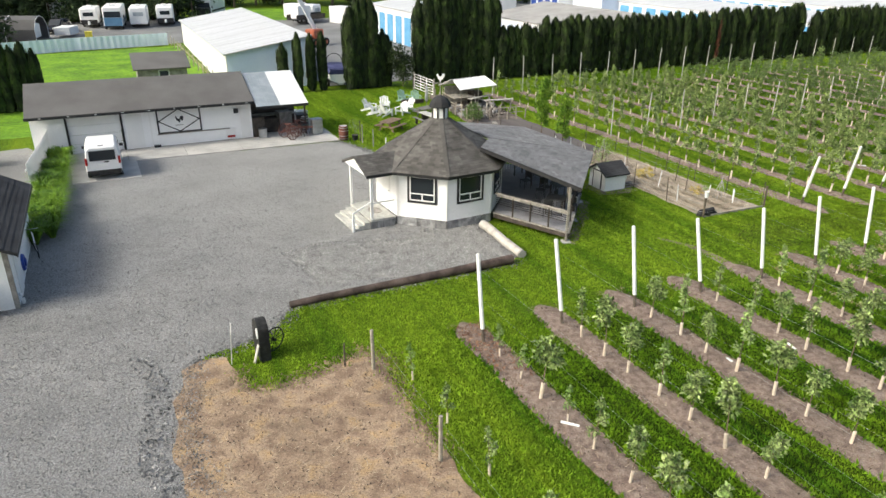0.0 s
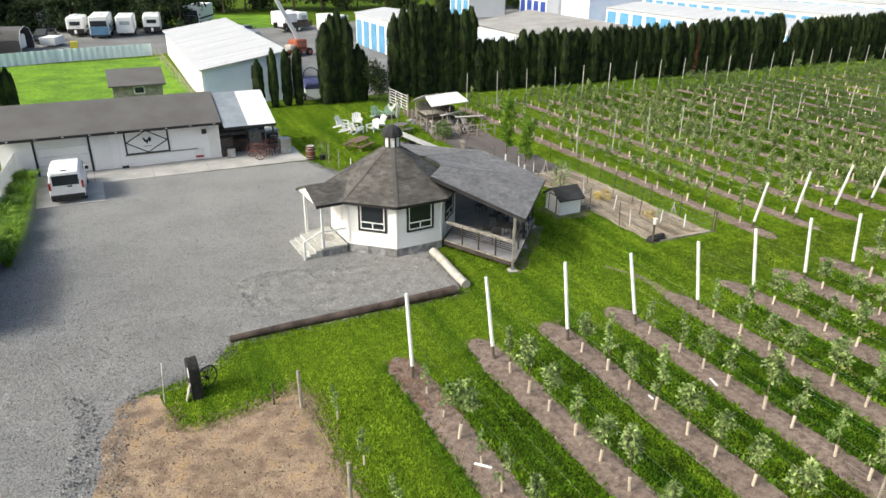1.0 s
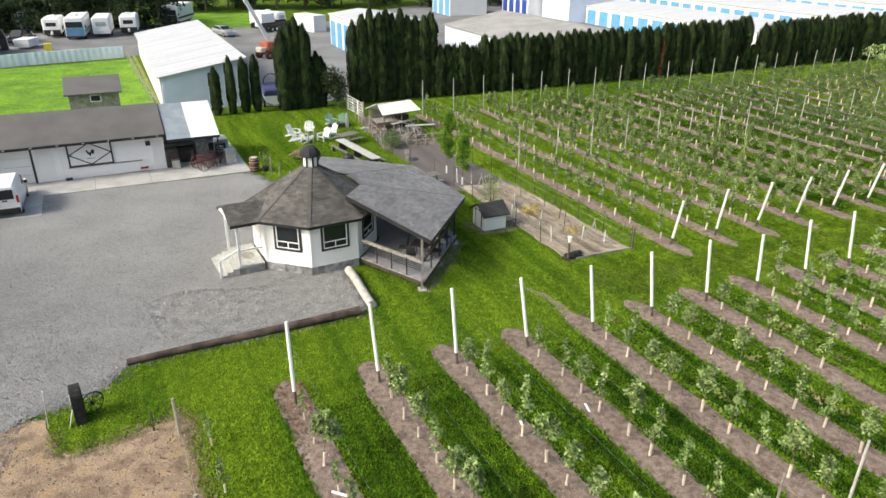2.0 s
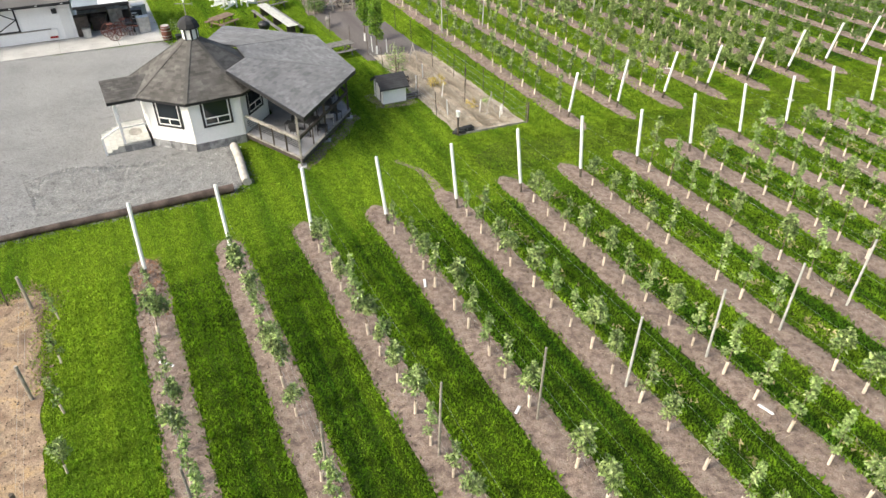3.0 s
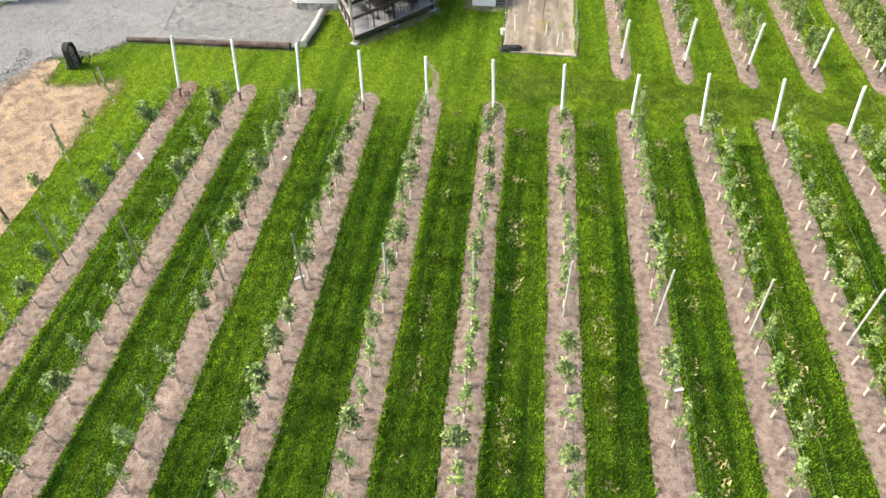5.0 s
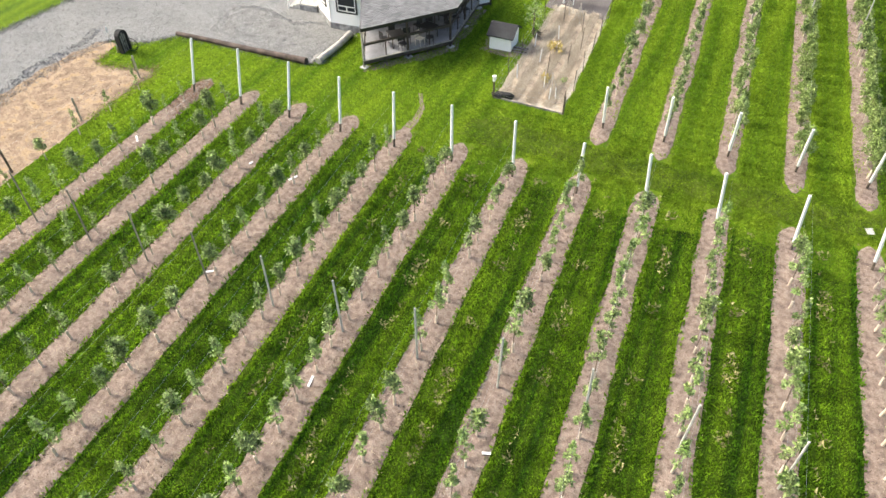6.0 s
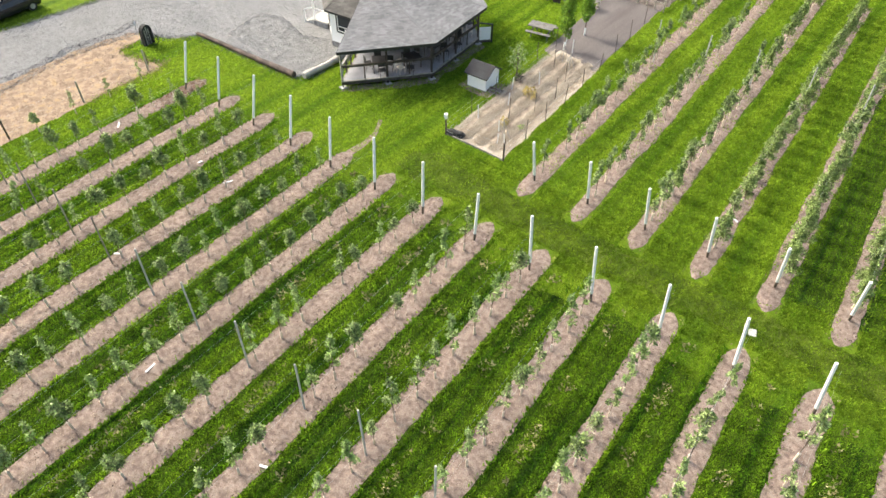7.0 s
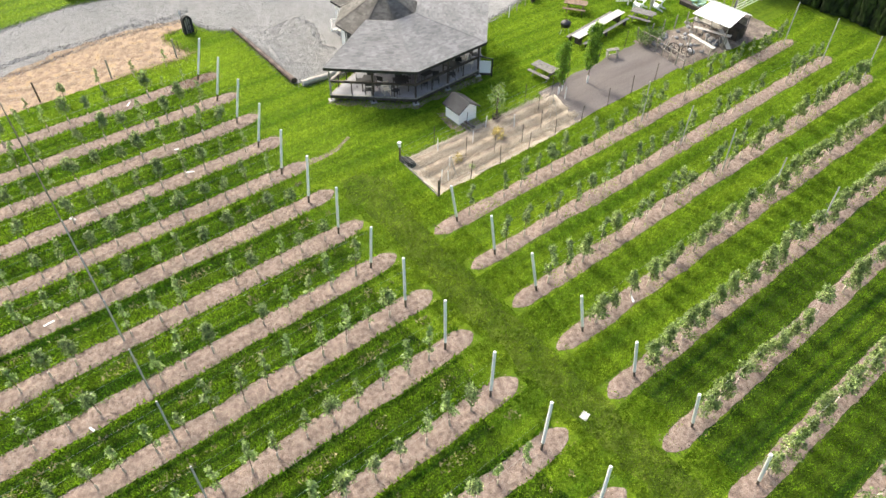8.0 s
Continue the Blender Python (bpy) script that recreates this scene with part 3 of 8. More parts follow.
blades("alley_grass", spots_in(560000, 0, 14.4 * PITCH, -24, 0.9, lambda u, v: off_rows(u, v) & (rng.random(len(u)) < np.clip((0.9 - v) / 3, 0, 1))), (0.05, 0.12), BLADE_ALLEY, turf, "mown alley grass", rng=rng, lean=0.45, clumpy=True)
blades("alley_mouth_grass", spots_in(60000, 0, 14.4 * PITCH, -2.4, 0.9, lambda u, v: off_rows(u, v) & (rng.random(len(u)) > np.clip((0.9 - v) / 3, 0, 1))), (0.04, 0.095), BLADE, turf, rng=rng, clumpy=True)
blades("edge_grass", spots_in(120000, -1.0, 15 * PITCH, -24, 1.2, near_edge), (0.09, 0.21), BLADE_ALLEY, turf, "longer grass along the bare strips", rng=rng, clumpy=True)
blades("headland_grass", spots_in(120000, -9.0, 46, 0.8, 5.6, lambda u, v: lawn(u, v) & (rng.random(len(u)) > np.clip((u - 12) / 12, 0, 0.8))), (0.04, 0.09), BLADE, turf, rng=rng, clumpy=True)
blades("headland_weeds", spots_in(140000, 12, 46, 0.8, 5.6, lambda u, v: lawn(u, v) & (rng.random(len(u)) < np.clip((u - 12) / 12, 0, 0.9))), (0.035, 0.095), BLADE_WORN, turf, rng=rng, clumpy=True)
blades("row_end_grass", spots_in(130000, -9.0, 0, -24, 0.8, lawn), (0.045, 0.115), BLADE, turf, rng=rng, clumpy=True)
blades("lawn_grass", spots_in(150000, 4.0, 20.6, 5.4, 20, lambda u, v: lawn(u, v) & ~in_poly(u, v, PEA_EDGE) & ~in_poly(u, v, STRAW_EDGE) & ~in_poly(u, v, BED_EDGE)), (0.04, 0.095), BLADE, turf, rng=rng, clumpy=True)
blades("back_lawn_grass", spots_in(130000, 4.2, 16.2, 18, 44.5, lambda u, v: lawn(u, v) & (u < 14.6 + 0.1 * np.maximum(0, v - 28))), (0.05, 0.11), BLADE, turf, rng=rng, clumpy=True)
blades("alley_grass_near", spots_in(280000, 19.2, 34.9, 4.6, 44, lambda u, v: (off_rows(u, v) | (v > 40.5)) & ~in_poly(u, v, STRAW_EDGE) & ~in_poly(u, v, BED_EDGE) & ~in_poly(u, v, PEN_EDGE)), (0.05, 0.11), BLADE, turf, rng=rng, clumpy=True)
blades("alley_grass_far", spots_in(230000, 34.9, 62, 4.6, 44, lambda u, v: off_rows(u, v) | (v > 40.5)), (0.05, 0.11), BLADE_ALLEY, turf, rng=rng, clumpy=True)
blades("edge_grass_far", spots_in(40000, 20.5, 45, 4.6, 40, near_edge), (0.07, 0.16), BLADE, turf, rng=rng)
blades("outer_grass", spots_in(110000, 62, 96, 1, 44, off_rows), (0.08, 0.16), BLADE, turf, rng=rng)
blades("verge_grass", spots_in(30000, -26, -14.5, -26, 1, lambda u, v: ~in_poly(u, v, bare_b)), (0.05, 0.11), BLADE, turf, rng=rng)


def edge_spots(poly, per_metre, spread, closed=True):
    """Spots strewn across the edge of a patch, thinning out to both sides."""
    us, vs = [], []
    for (a, b), (c, d) in zip(poly, poly[1:] + (poly[:1] if closed else [])):
        n = int(per_metre * math.hypot(c - a, d - b))
        f = rng.random(n)
        us.append(a + (c - a) * f + rng.normal(size=n) * spread)
        vs.append(b + (d - b) * f + rng.normal(size=n) * spread)
    u, v = np.concatenate(us), np.concatenate(vs)
    k = (v > -26) & (v < 30)
    return np.array(ORIGIN) + u[k][:, None] * np.array(EU) + v[k][:, None] * np.array(EV)


blades("strip_weeds_far", spots_in(60000, 20.5, 42, 4.4, 40, lambda u, v: ~off_rows(u, v) & (np.sin(v * 1.9 + u * 2) + np.sin(v * 0.6 + u) + np.sin(v * 4.7) > 0.7)) + np.array((0, 0, 0.03)), (0.05, 0.12), BLADE, turf, "weeds on the bare strips", rng=rng)
DEADGRASS = mat("dead_grass_stems", (0.24, 0.19, 0.13), (0.42, 0.35, 0.25), scale=1.5, rough=0.9, bump=0, fine=8, per="island", spread=0.4)
REDSOIL = mat("reddish_crumbled_earth", (0.17, 0.085, 0.050), (0.27, 0.155, 0.10), scale=3, rough=0.95, bump=0, fine=10, per="island", spread=0.4)
litter = tagged(thing("weed_litter", Matrix.Identity(4), "wilted weeds and soil crumbs strewn over rows and alleys", "debris"), kind="stuff")
blades("crumbs", spots_in(130000, -0.7, 15 * PITCH, -24, 1.5, lambda u, v: ~off_rows(u, v) & (rng.random(len(u)) < np.where(u < 7.4 * PITCH, 1.0, 0.3) * tufts(np.stack([u, v], 1), 0.9, 8) * 1.3)) + np.array((0, 0, 0.04)), (0.02, 0.07), CRUMB, litter, "dark soil crumbs and dead weeds", rng=rng, lean=1.2, wide=0.5)
blades("crumbs_far", spots_in(50000, 21, 45, 4.2, 40, lambda u, v: ~off_rows(u, v)) + np.array((0, 0, 0.04)), (0.02, 0.06), CRUMB, litter, rng=rng, lean=1.2, wide=0.5)
blades("wilted_leaves", spots_in(64000, 4.4 * PITCH, 14 * PITCH, -24, 0.5, lambda u, v: off_rows(u, v) & (np.abs(u / PITCH - np.floor(u / PITCH) - 0.42) < 0.09) & (np.sin(v * 2.1 + u) + np.sin(v * 0.7 + u * 3) + np.sin(v * 5.3) * 0.7 > 0.4)), (0.08, 0.16), LITTER, litter, "pale wilted weed clumps in the alleys", rng=rng, lean=0.9, wide=0.45)
blades("dead_fringe", spots_in(60000, -0.8, 15 * PITCH, -24, 1.5, lambda u, v: (np.mod(u + 0.5 * PITCH, PITCH) - 0.5 * PITCH > 0.46) & (np.mod(u + 0.5 * PITCH, PITCH) - 0.5 * PITCH < 0.70)), (0.03, 0.08), LITTER, litter, "yellowed grass fringe along the strips", rng=rng, lean=0.8, wide=0.35)
blades("strip_straw", spots_in(90000, -0.8, 15 * PITCH, -24, 1.5, lambda u, v: ~off_rows(u, v) & (rng.random(len(u)) < np.where(u < 6.4 * PITCH, 0.6, 0.2))) + np.array((0, 0, 0.05)), (0.03, 0.09), DEADGRASS, litter, "dead grass stems lying on the strips", rng=rng, lean=2.5, wide=0.12)
blades("row_head_soil", spots_in(800, -0.5, 0.5, -3.2, 1.3, lambda u, v: rng.random(len(u)) < np.clip((v + 3.2) / 3, 0, 1)) + np.array((0, 0, 0.05)), (0.03, 0.08), REDSOIL, litter, "crumbled reddish-brown earth at the first row end", rng=rng, lean=1.6, wide=0.6)
blades("dirt_straw", spots_in(7000, -10.4, -3.2, -24, 1.2, lambda u, v: in_poly(u, v, DIRT_EDGE)) + np.array((0, 0, 0.02)), (0.04, 0.10), DEADGRASS, litter, rng=rng, lean=2.6, wide=0.14)
blades("dirt_stubble", spots_in(14000, -10.4, -3.2, -24, 1.2, lambda u, v: in_poly(u, v, DIRT_EDGE)) + np.array((0, 0, 0.02)), (0.02, 0.06), CRUMB, litter, rng=rng, lean=1.2, wide=0.5)
blades("dirt_fringe", edge_spots(DIRT_EDGE[3:13], 260, 0.20, False) + np.array((0, 0, 0.02)), (0.02, 0.05), DIRT, litter, "loose dirt across the patch edge", rng=rng, lean=1.4, wide=0.9)
blades("dirt_edge_grass", edge_spots(DIRT_EDGE[3:13], 160, 0.20, False), (0.05, 0.12), BLADE, litter, "stray grass tufts over the dirt", rng=rng)
blades("gravel_fringe", edge_spots(GRAVEL_EDGE, 260, 0.22) + np.array((0, 0, 0.01)), (0.02, 0.06), PEBBLE, litter, "stones strayed over the gravel edge", rng=rng, lean=1.0, wide=0.8)
blades("pebbles", spots_in(330000, -16, 6, -14, 28, lambda u, v: in_poly(u, v, GRAVEL_EDGE) & (rng.random(len(u)) < np.clip((27 - v) / 22, 0, 1))) + np.array((0, 0, 0.008)), (0.015, 0.045), PEBBLE, litter, "loose grey stones on the gravel", rng=rng, lean=1.0, wide=0.6)
blades("pea_stones", spots_in(26000, -4.3, 5.0, 5.4, 10.7, lambda u, v: in_poly(u, v, PEA_EDGE)) + np.array((0, 0, 0.015)), (0.02, 0.045), PEASTONE, litter, "loose pea gravel stones", rng=rng, lean=1.0, wide=0.7)
blades("verge_stones", spots_in(5000, -10.9, -8.4, -12, 3.6, lambda u, v: np.abs(u + 10.2 - 0.22 * np.sin(v)) < 0.35) + np.array((0, 0, 0.02)), (0.03, 0.08), PEBBLE, litter, "coarse stones where gravel meets dirt", rng=rng, lean=0.8, wide=0.7)
blades("straw_ends", spots_in(60000, 15.9, 19.4, 6.5, 18.2, lambda u, v: np.abs(np.mod(u - 16.3, 0.95) - 0.475) < 0.26) + np.array((0, 0, 0.03)), (0.05, 0.16), STRAW, litter, rng=rng, lean=2.2, wide=0.12)


# ---------------------------------------------------------------- apple trees
def tree_meshes(seed, height, spread, leaves, leaf, size=0.075, bush=0.5, low=None):
    r = np.random.default_rng(seed)
    bm = bmesh.new()
    bend = r.normal(size=2) * 0.05
    pts = [Vector((bend[0] * t * t, bend[1] * t * t, height * t)) for t in (0, 0.25, 0.5, 0.75, 1.0)]
    rad = [0.024, 0.019, 0.014, 0.009, 0.003]
    for a, b, ra, rb in zip(pts, pts[1:], rad, rad[1:]):
        tube(bm, a, b, ra, rb, 5, False)
    centres, radii = [], []
    low = low or (0.58 if bush > 0.3 else 0.38)
    k = 5 + int(6 * bush)
    for i in range(k):
        t = low + (0.92 - low) * (i / (k - 1))
        a = r.random() * 2 * math.pi
        ln = spread * (1.0 - (t - low) * 1.25) * (0.6 + 0.6 * r.random())
        p0 = Vector((bend[0] * t * t, bend[1] * t * t, height * t))
        p1 = p0 + Vector((math.cos(a) * ln, math.sin(a) * ln, ln * (0.2 + 0.5 * r.random())))
        tube(bm, p0, p1, 0.008, 0.003, 4, False)
        centres.append(tuple(p0.lerp(p1, 0.75)))
        g = (0.07 + 0.12 * bush) * (1.15 - 0.7 * (t - low))
        radii.append((g, g, g * 0.9))
    centres.append((bend[0], bend[1], height * 0.97))
    radii.append((0.05, 0.05, 0.22))
    v, f = leaf_cloud(r, centres, radii, leaves, size)
    return mesh_of(bm, "trunk", BARK), raw_mesh("crown", v, f, leaf)


def guard_mesh():
    bm = bmesh.new()
    lathe(bm, [(0.045, -0.02), (0.05, 0.0), (0.047, 0.22), (0.05, 0.44), (0.036, 0.445)], 8)
    return mesh_of(bm, "trunk_guard", GUARD)


GUARD_MESH = guard_mesh()
BUSHY = [tree_meshes(11 + i, 1.60 + 0.12 * (i % 3), 0.24 + 0.05 * (i % 2), 420 + 40 * i, LEAF, 0.13, 0.85) for i in range(4)]
THIN = [tree_meshes(31 + i, 1.75 + 0.15 * (i % 3), 0.24, 170 + 26 * i, LEAF if i % 3 == 0 else LEAF_PALE, 0.12, 0.3) for i in range(5)]
SPIRE = [tree_meshes(51 + i, 2.15 + 0.14 * (i % 3), 0.30, 270 + 24 * i, LEAF_PALE if i % 2 else LEAF, 0.125, 0.2) for i in range(4)]
SPIRE_DARK = [tree_meshes(61 + i, 2.0 + 0.16 * (i % 3), 0.30, 390 + 24 * i, LEAF, 0.125, 0.25) for i in range(3)]
DENSE = [tree_meshes(71 + i, 1.75 + 0.1 * (i % 3), 0.40, 760 + 40 * i, LEAF_BLUE, 0.125, 1.0, 0.30) for i in range(4)]
FARTREE = [tree_meshes(91 + i, 1.85 + 0.15 * (i % 3), 0.5, 210, LEAF_FAR, 0.16, 1.0) for i in range(5)]


def pick_tree(row, side):
    x = random.random()
    if side == "A":
        if row < 4:
            return random.choice(BUSHY if x < 0.42 else THIN)
        if row < 7:
            return random.choice(BUSHY if x < 0.5 else (THIN if x < 0.8 else SPIRE))
        return random.choice(SPIRE if x < 0.6 else (THIN if x < 0.85 else BUSHY))
    if row < 9:
        return random.choice(SPIRE_DARK if x < 0.62 else (SPIRE if x < 0.82 else BUSHY))
    if row < 10:
        return random.choice(SPIRE_DARK if x < 0.6 else (BUSHY if x < 0.75 else DENSE))
    return random.choice(DENSE if x < 0.85 else BUSHY)


def apple_tree(u, v, meshes, turn, s):
    p = W(u, v, 0.05)
    kind = "leafy" if len(meshes[1].polygons) > 900 else "slender"
    ob = thing("apple_tree", pose(p.x, p.y, p.z, random.uniform(-4, 4), random.uniform(-4, 4), turn) @ Matrix.Diagonal((s, s, s, 1)), f"{kind} young apple tree with a cream trunk guard on bare soil", "tree", "young apple trees in orchard rows")
    part_mesh("trunk", meshes[0], ob)
    part_mesh("crown", meshes[1], ob)
    part_mesh("trunk_guard", GUARD_MESH, ob, "cream plastic trunk guard")


far_v, far_f, far_gv, far_gf, far_b = [], [], [], [], {}


def stash(meshes, u, v, s, turn, store):
    """Adds a tree's crown and guard to the joined rest of the orchard."""
    m = Matrix.Translation(W(u, v, 0.04)) @ Matrix.Rotation(turn, 4, "Z") @ Matrix.Diagonal((s, s, s, 1))
    for me, key in ((meshes[1], me_key(meshes[1])), (meshes[0], "bark"), (GUARD_MESH, "guard")):
        vs, fs = store.setdefault(key, ([], []))
        k = len(vs)
        vs.extend([m @ x.co for x in me.vertices])
        fs.extend([tuple(i + k for i in p.vertices) for p in me.polygons])


def me_key(me):
    return me.materials[0].name


random.seed(5)
store = {}
count = 0
for i in A_ROWS:
    for j in range(27):
        v = -0.95 - 1.25 * j + random.uniform(-0.12, 0.12)
        if random.random() < 0.05:
            continue
        t, s, a = pick_tree(i, "A"), random.uniform(0.8, 1.12), random.uniform(0, 360)
        if i == 0 and j < 4:
            t, s = (BUSHY[3], 1.15) if j == 2 else (THIN[1], 0.62)
        if i < 13 and v > -21.5 and count < 225:
            apple_tree(i * PITCH + random.uniform(-0.06, 0.06), v, t, a, s)
            count += 1
        else:
            stash(t, i * PITCH, v, s, radians(a), store)
for i in B_ROWS:
    for j in range(25):
        v = 6.5 + 1.25 * j + random.uniform(-0.12, 0.12)
        if random.random() < 0.04:
            continue
        near = i < 14
        t = pick_tree(i, "B") if near else random.choice(FARTREE)
        s, a = random.uniform(0.85, 1.15) * (0.92 if i < 9 else 1.0), random.uniform(0, 360)
        if i < 12 and v < 25 and count < 300:
            apple_tree(i * PITCH + random.uniform(-0.06, 0.06), v, t, a, s)
            count += 1
        else:
            stash(t, i * PITCH + random.uniform(-0.08, 0.08), v, s, radians(a), store)
rest = tagged(thing("orchard_rest", Matrix.Identity(4), "far rows of leafy young apple trees with cream guards", "trees"), kind="stuff")
for key, (vs, fs) in store.items():
    part_name = {"bark": "trunks", "guard": "trunk_guards"}.get(key, "crowns")
    material = {"bark": BARK, "guard": GUARD}.get(key) or bpy.data.materials[key]
    tagged(part_mesh(part_name, raw_mesh(part_name, vs, fs, material), rest), kind="stuff")


# ---------------------------------------------------------------- posts and wires
def end_post_meshes():
    bm = bmesh.new()
    tube(bm, (0, 0, -0.1), (0, 0, 0.66), 0.056, 0.054, 8)
    foot = mesh_of(bm, "post", POSTDARK)
    bm = bmesh.new()
    tube(bm, (0, 0, 0.50), (0, 0, 2.98), 0.070, 0.067, 10)
    tube(bm, (0, 0, 2.98), (0, 0, 3.0), 0.05, 0.045, 8)
    return foot, mesh_of(bm, "sleeve", SLEEVE)


FOOT, SLV = end_post_meshes()


def end_post(u, v, du, dv, top):
    """A wooden end post in a white sleeve, leaning along its row; du, dv, top: its head against its foot."""
    foot, head = W(u, v), W(u + du, v + dv, top)
    lean = Vector((0, 0, 1)).rotation_difference(head - foot).to_matrix().to_4x4()
    ob = thing("end_post", Matrix.Translation(foot) @ lean @ pose(0, 0, 0, 0, 0, GRID) @ Matrix.Diagonal((1, 1, (head - foot).length / 3.0, 1)), "white-sleeved wooden orchard end post in bare soil", "post", "orchard end posts")
    part_mesh("post", FOOT, ob, "dark wooden foot")
    part_mesh("sleeve", SLV, ob)


bm = bmesh.new()
tube(bm, (0, 0, -0.1), (0, 0, 2.9), 0.038, 0.034, 7)
LINE = mesh_of(bm, "line_post", POSTWOOD)
bm = bmesh.new()
tube(bm, (0, 0, -0.1), (0, 0, 2.7), 0.043, 0.038, 7)
LINE_PALE = mesh_of(bm, "line_post", PALEPOST)


def line_post(u, v, lean=0.0, s=1.0, me=LINE):
    p = W(u, v, 0.0)
    ob = new("line_post", me)
    ob.matrix_world = pose(p.x, p.y, p.z, 0, 0, GRID) @ pose(0, 0, 0, lean, random.uniform(-2, 2), 0) @ Matrix.Diagonal((1, 1, s, 1))
    return tagged(ob, "thin weathered grey wooden trellis post", "post", "orchard line posts")


random.seed(9)
# head of each end post against its foot: across the rows, along them, up
HEAD_A = ((0.12, 0.78, 2.95), (0.0, 0.76, 2.97), (0.08, 0.70, 3.0), (-0.09, 0.67, 2.87), (-0.08, 0.49, 2.91), (-0.15, 0.40, 2.98), (-0.12, 0.27, 3.0), (-0.02, 0.23, 2.73), (-0.28, 0.18, 3.03), (-0.32, 0.19, 2.98), (-0.2, 0.2, 2.82), (-0.28, 0.42, 2.75), (-0.25, 0.3, 2.8), (-0.25, 0.3, 2.8), (-0.25, 0.3, 2.8))
FOOT_A = (0.04, 0.06, 0.0, -0.04, -0.1, -0.05, 0.0, 0.02, -0.02, 0.0, 0.04, 0.1, 0.05, 0.0, 0.0)
HEAD_B = ((-0.05, -0.46, 2.7), (-0.07, -0.42, 2.88), (-0.12, -0.6, 2.9), (-0.12, -0.55, 2.78))
for i in A_ROWS:
    end_post(i * PITCH, FOOT_A[i], *HEAD_A[i])
    for v in (-11.45, -22.8, -33.6):
        line_post(i * PITCH, v, me=LINE if i < 4 else LINE_PALE, s=1.0 if i < 4 else 1.06)
for i in B_ROWS:
    end_post(i * PITCH, 5.68 + 0.03 * (i - 7), *HEAD_B[min(i - 7, 3)])
    for v in (21.0, 37.4):
        line_post(i * PITCH, v, s=1.22 if v > 30 else 1.08, me=LINE_PALE)

WIRE = mat("galvanised_trellis_wire", (0.45, 0.47, 0.45), (0.55, 0.57, 0.55), scale=4, rough=0.4, bump=0, metal=0.4)


def row_wires(u, v0, v1, heights, steps):
    ob = thing("trellis_wires", Matrix.Identity(4), "taut galvanised trellis wires along an orchard row", "wire", "orchard trellis wires")
    for h in heights:
        bm = bmesh.new()
        for k in range(steps):
            a, b = v0 + (v1 - v0) * k / steps, v0 + (v1 - v0) * (k + 1) / steps
            tube(bm, W(u, a, h), W(u, b, h), 0.0022, 0.0022, 3, False)
        part("wire", bm, WIRE, ob)


for i in A_ROWS:
    row_wires(i * PITCH, 0.35, -34, (0.75, 1.55, 2.55), 3)
for i in list(B_ROWS)[:12]:
    row_wires(i * PITCH, 5.9, 37.4, (1.0, 1.9), 2)

# ---------------------------------------------------------------- octagonal house
HC = Vector((0.58, 33.58, 0.0))
HTURN = 6.0


def ovec(r, k, z=0.0):
    """Vertex k of the octagon of circumradius r, in the house's own frame."""
    a = radians(45 * k)
    return Vector((r * math.cos(a), r * math.sin(a), z))


def shingle_field(quads, course=0.14, tab=0.30, seed=1):
    """Overlapping shingle tabs laid in courses over sloping faces given as (low a, low b, high b, high a)."""
    r = random.Random(seed)
    verts, faces = [], []
    for a, b, c, d in quads:
        up0, up1 = (d - a), (c - b)
        rows = max(1, int(max(up0.length, up1.length) / course))
        nrm = (b - a).cross(d - a).normalized()
        if nrm.z < 0:
            nrm = -nrm
        for j in range(rows):
            t0, t1 = j / rows, min(1.0, (j + 1.25) / rows)
            l0, l1, h0, h1 = a + up0 * t0, b + up1 * t0, a + up0 * t1, b + up1 * t1
            w = (l1 - l0).length
            n = max(1, int(round(w / tab)))
            off = (j % 2) * 0.5
            cuts = [0.0] + [min(1.0, max(0.0, (k + off + r.uniform(-0.08, 0.08)) / n)) for k in range(1 if off == 0 else 0, n)] + [1.0]
            for x0, x1 in zip(cuts, cuts[1:]):
                if x1 - x0 < 0.01:
                    continue
                p0, p1, p2, p3 = l0.lerp(l1, x0 + 0.003), l0.lerp(l1, x1 - 0.003), h0.lerp(h1, x1), h0.lerp(h1, x0)
                lift = nrm * (0.022 + r.uniform(0, 0.008))
                i = len(verts)
                verts += [p0 + lift, p1 + lift, p2 + nrm * 0.008, p3 + nrm * 0.008, p0, p1]
                faces += [(i, i + 1, i + 2, i + 3), (i + 4, i + 5, i + 1, i)]
    return verts, faces


def window_unit(parent, m, w, h, trim=BLACK):
    """A window with dark trim, a white sash frame, two lower lights and a thin sill."""
    win = new("window")
    win.parent = parent
    win.matrix_local = m
    bm = bmesh.new()
    t = 0.10
    for x0, x1, z0, z1 in ((-w / 2 - t, -w / 2, -t, h + t), (w / 2, w / 2 + t, -t, h + t), (-w / 2, w / 2, h, h + t), (-w / 2, w / 2, -t, 0)):
        box(bm, x0, x1, -0.05, 0.0, z0, z1)
    part("trim", bm, trim, win, "black window trim")
    bm = bmesh.new()
    s = 0.055
    for x0, x1, z0, z1 in ((-w / 2, -w / 2 + s, 0, h), (w / 2 - s, w / 2, 0, h), (-w / 2 + s, w / 2 - s, h - s, h), (-w / 2 + s, w / 2 - s, 0, s), (-w / 2 + s, w / 2 - s, 0.27 * h, 0.27 * h + s), (-s / 2, s / 2, s, 0.27 * h)):
        box(bm, x0, x1, -0.035, 0.0, z0, z1)
    part("sash_frame", bm, WHITE, win, "white sash frame")
    part("pane", B(-w / 2 + s, w / 2 - s, -0.016, -0.008, s, h - s), GLASS, win, "dark glass pane")
    return win


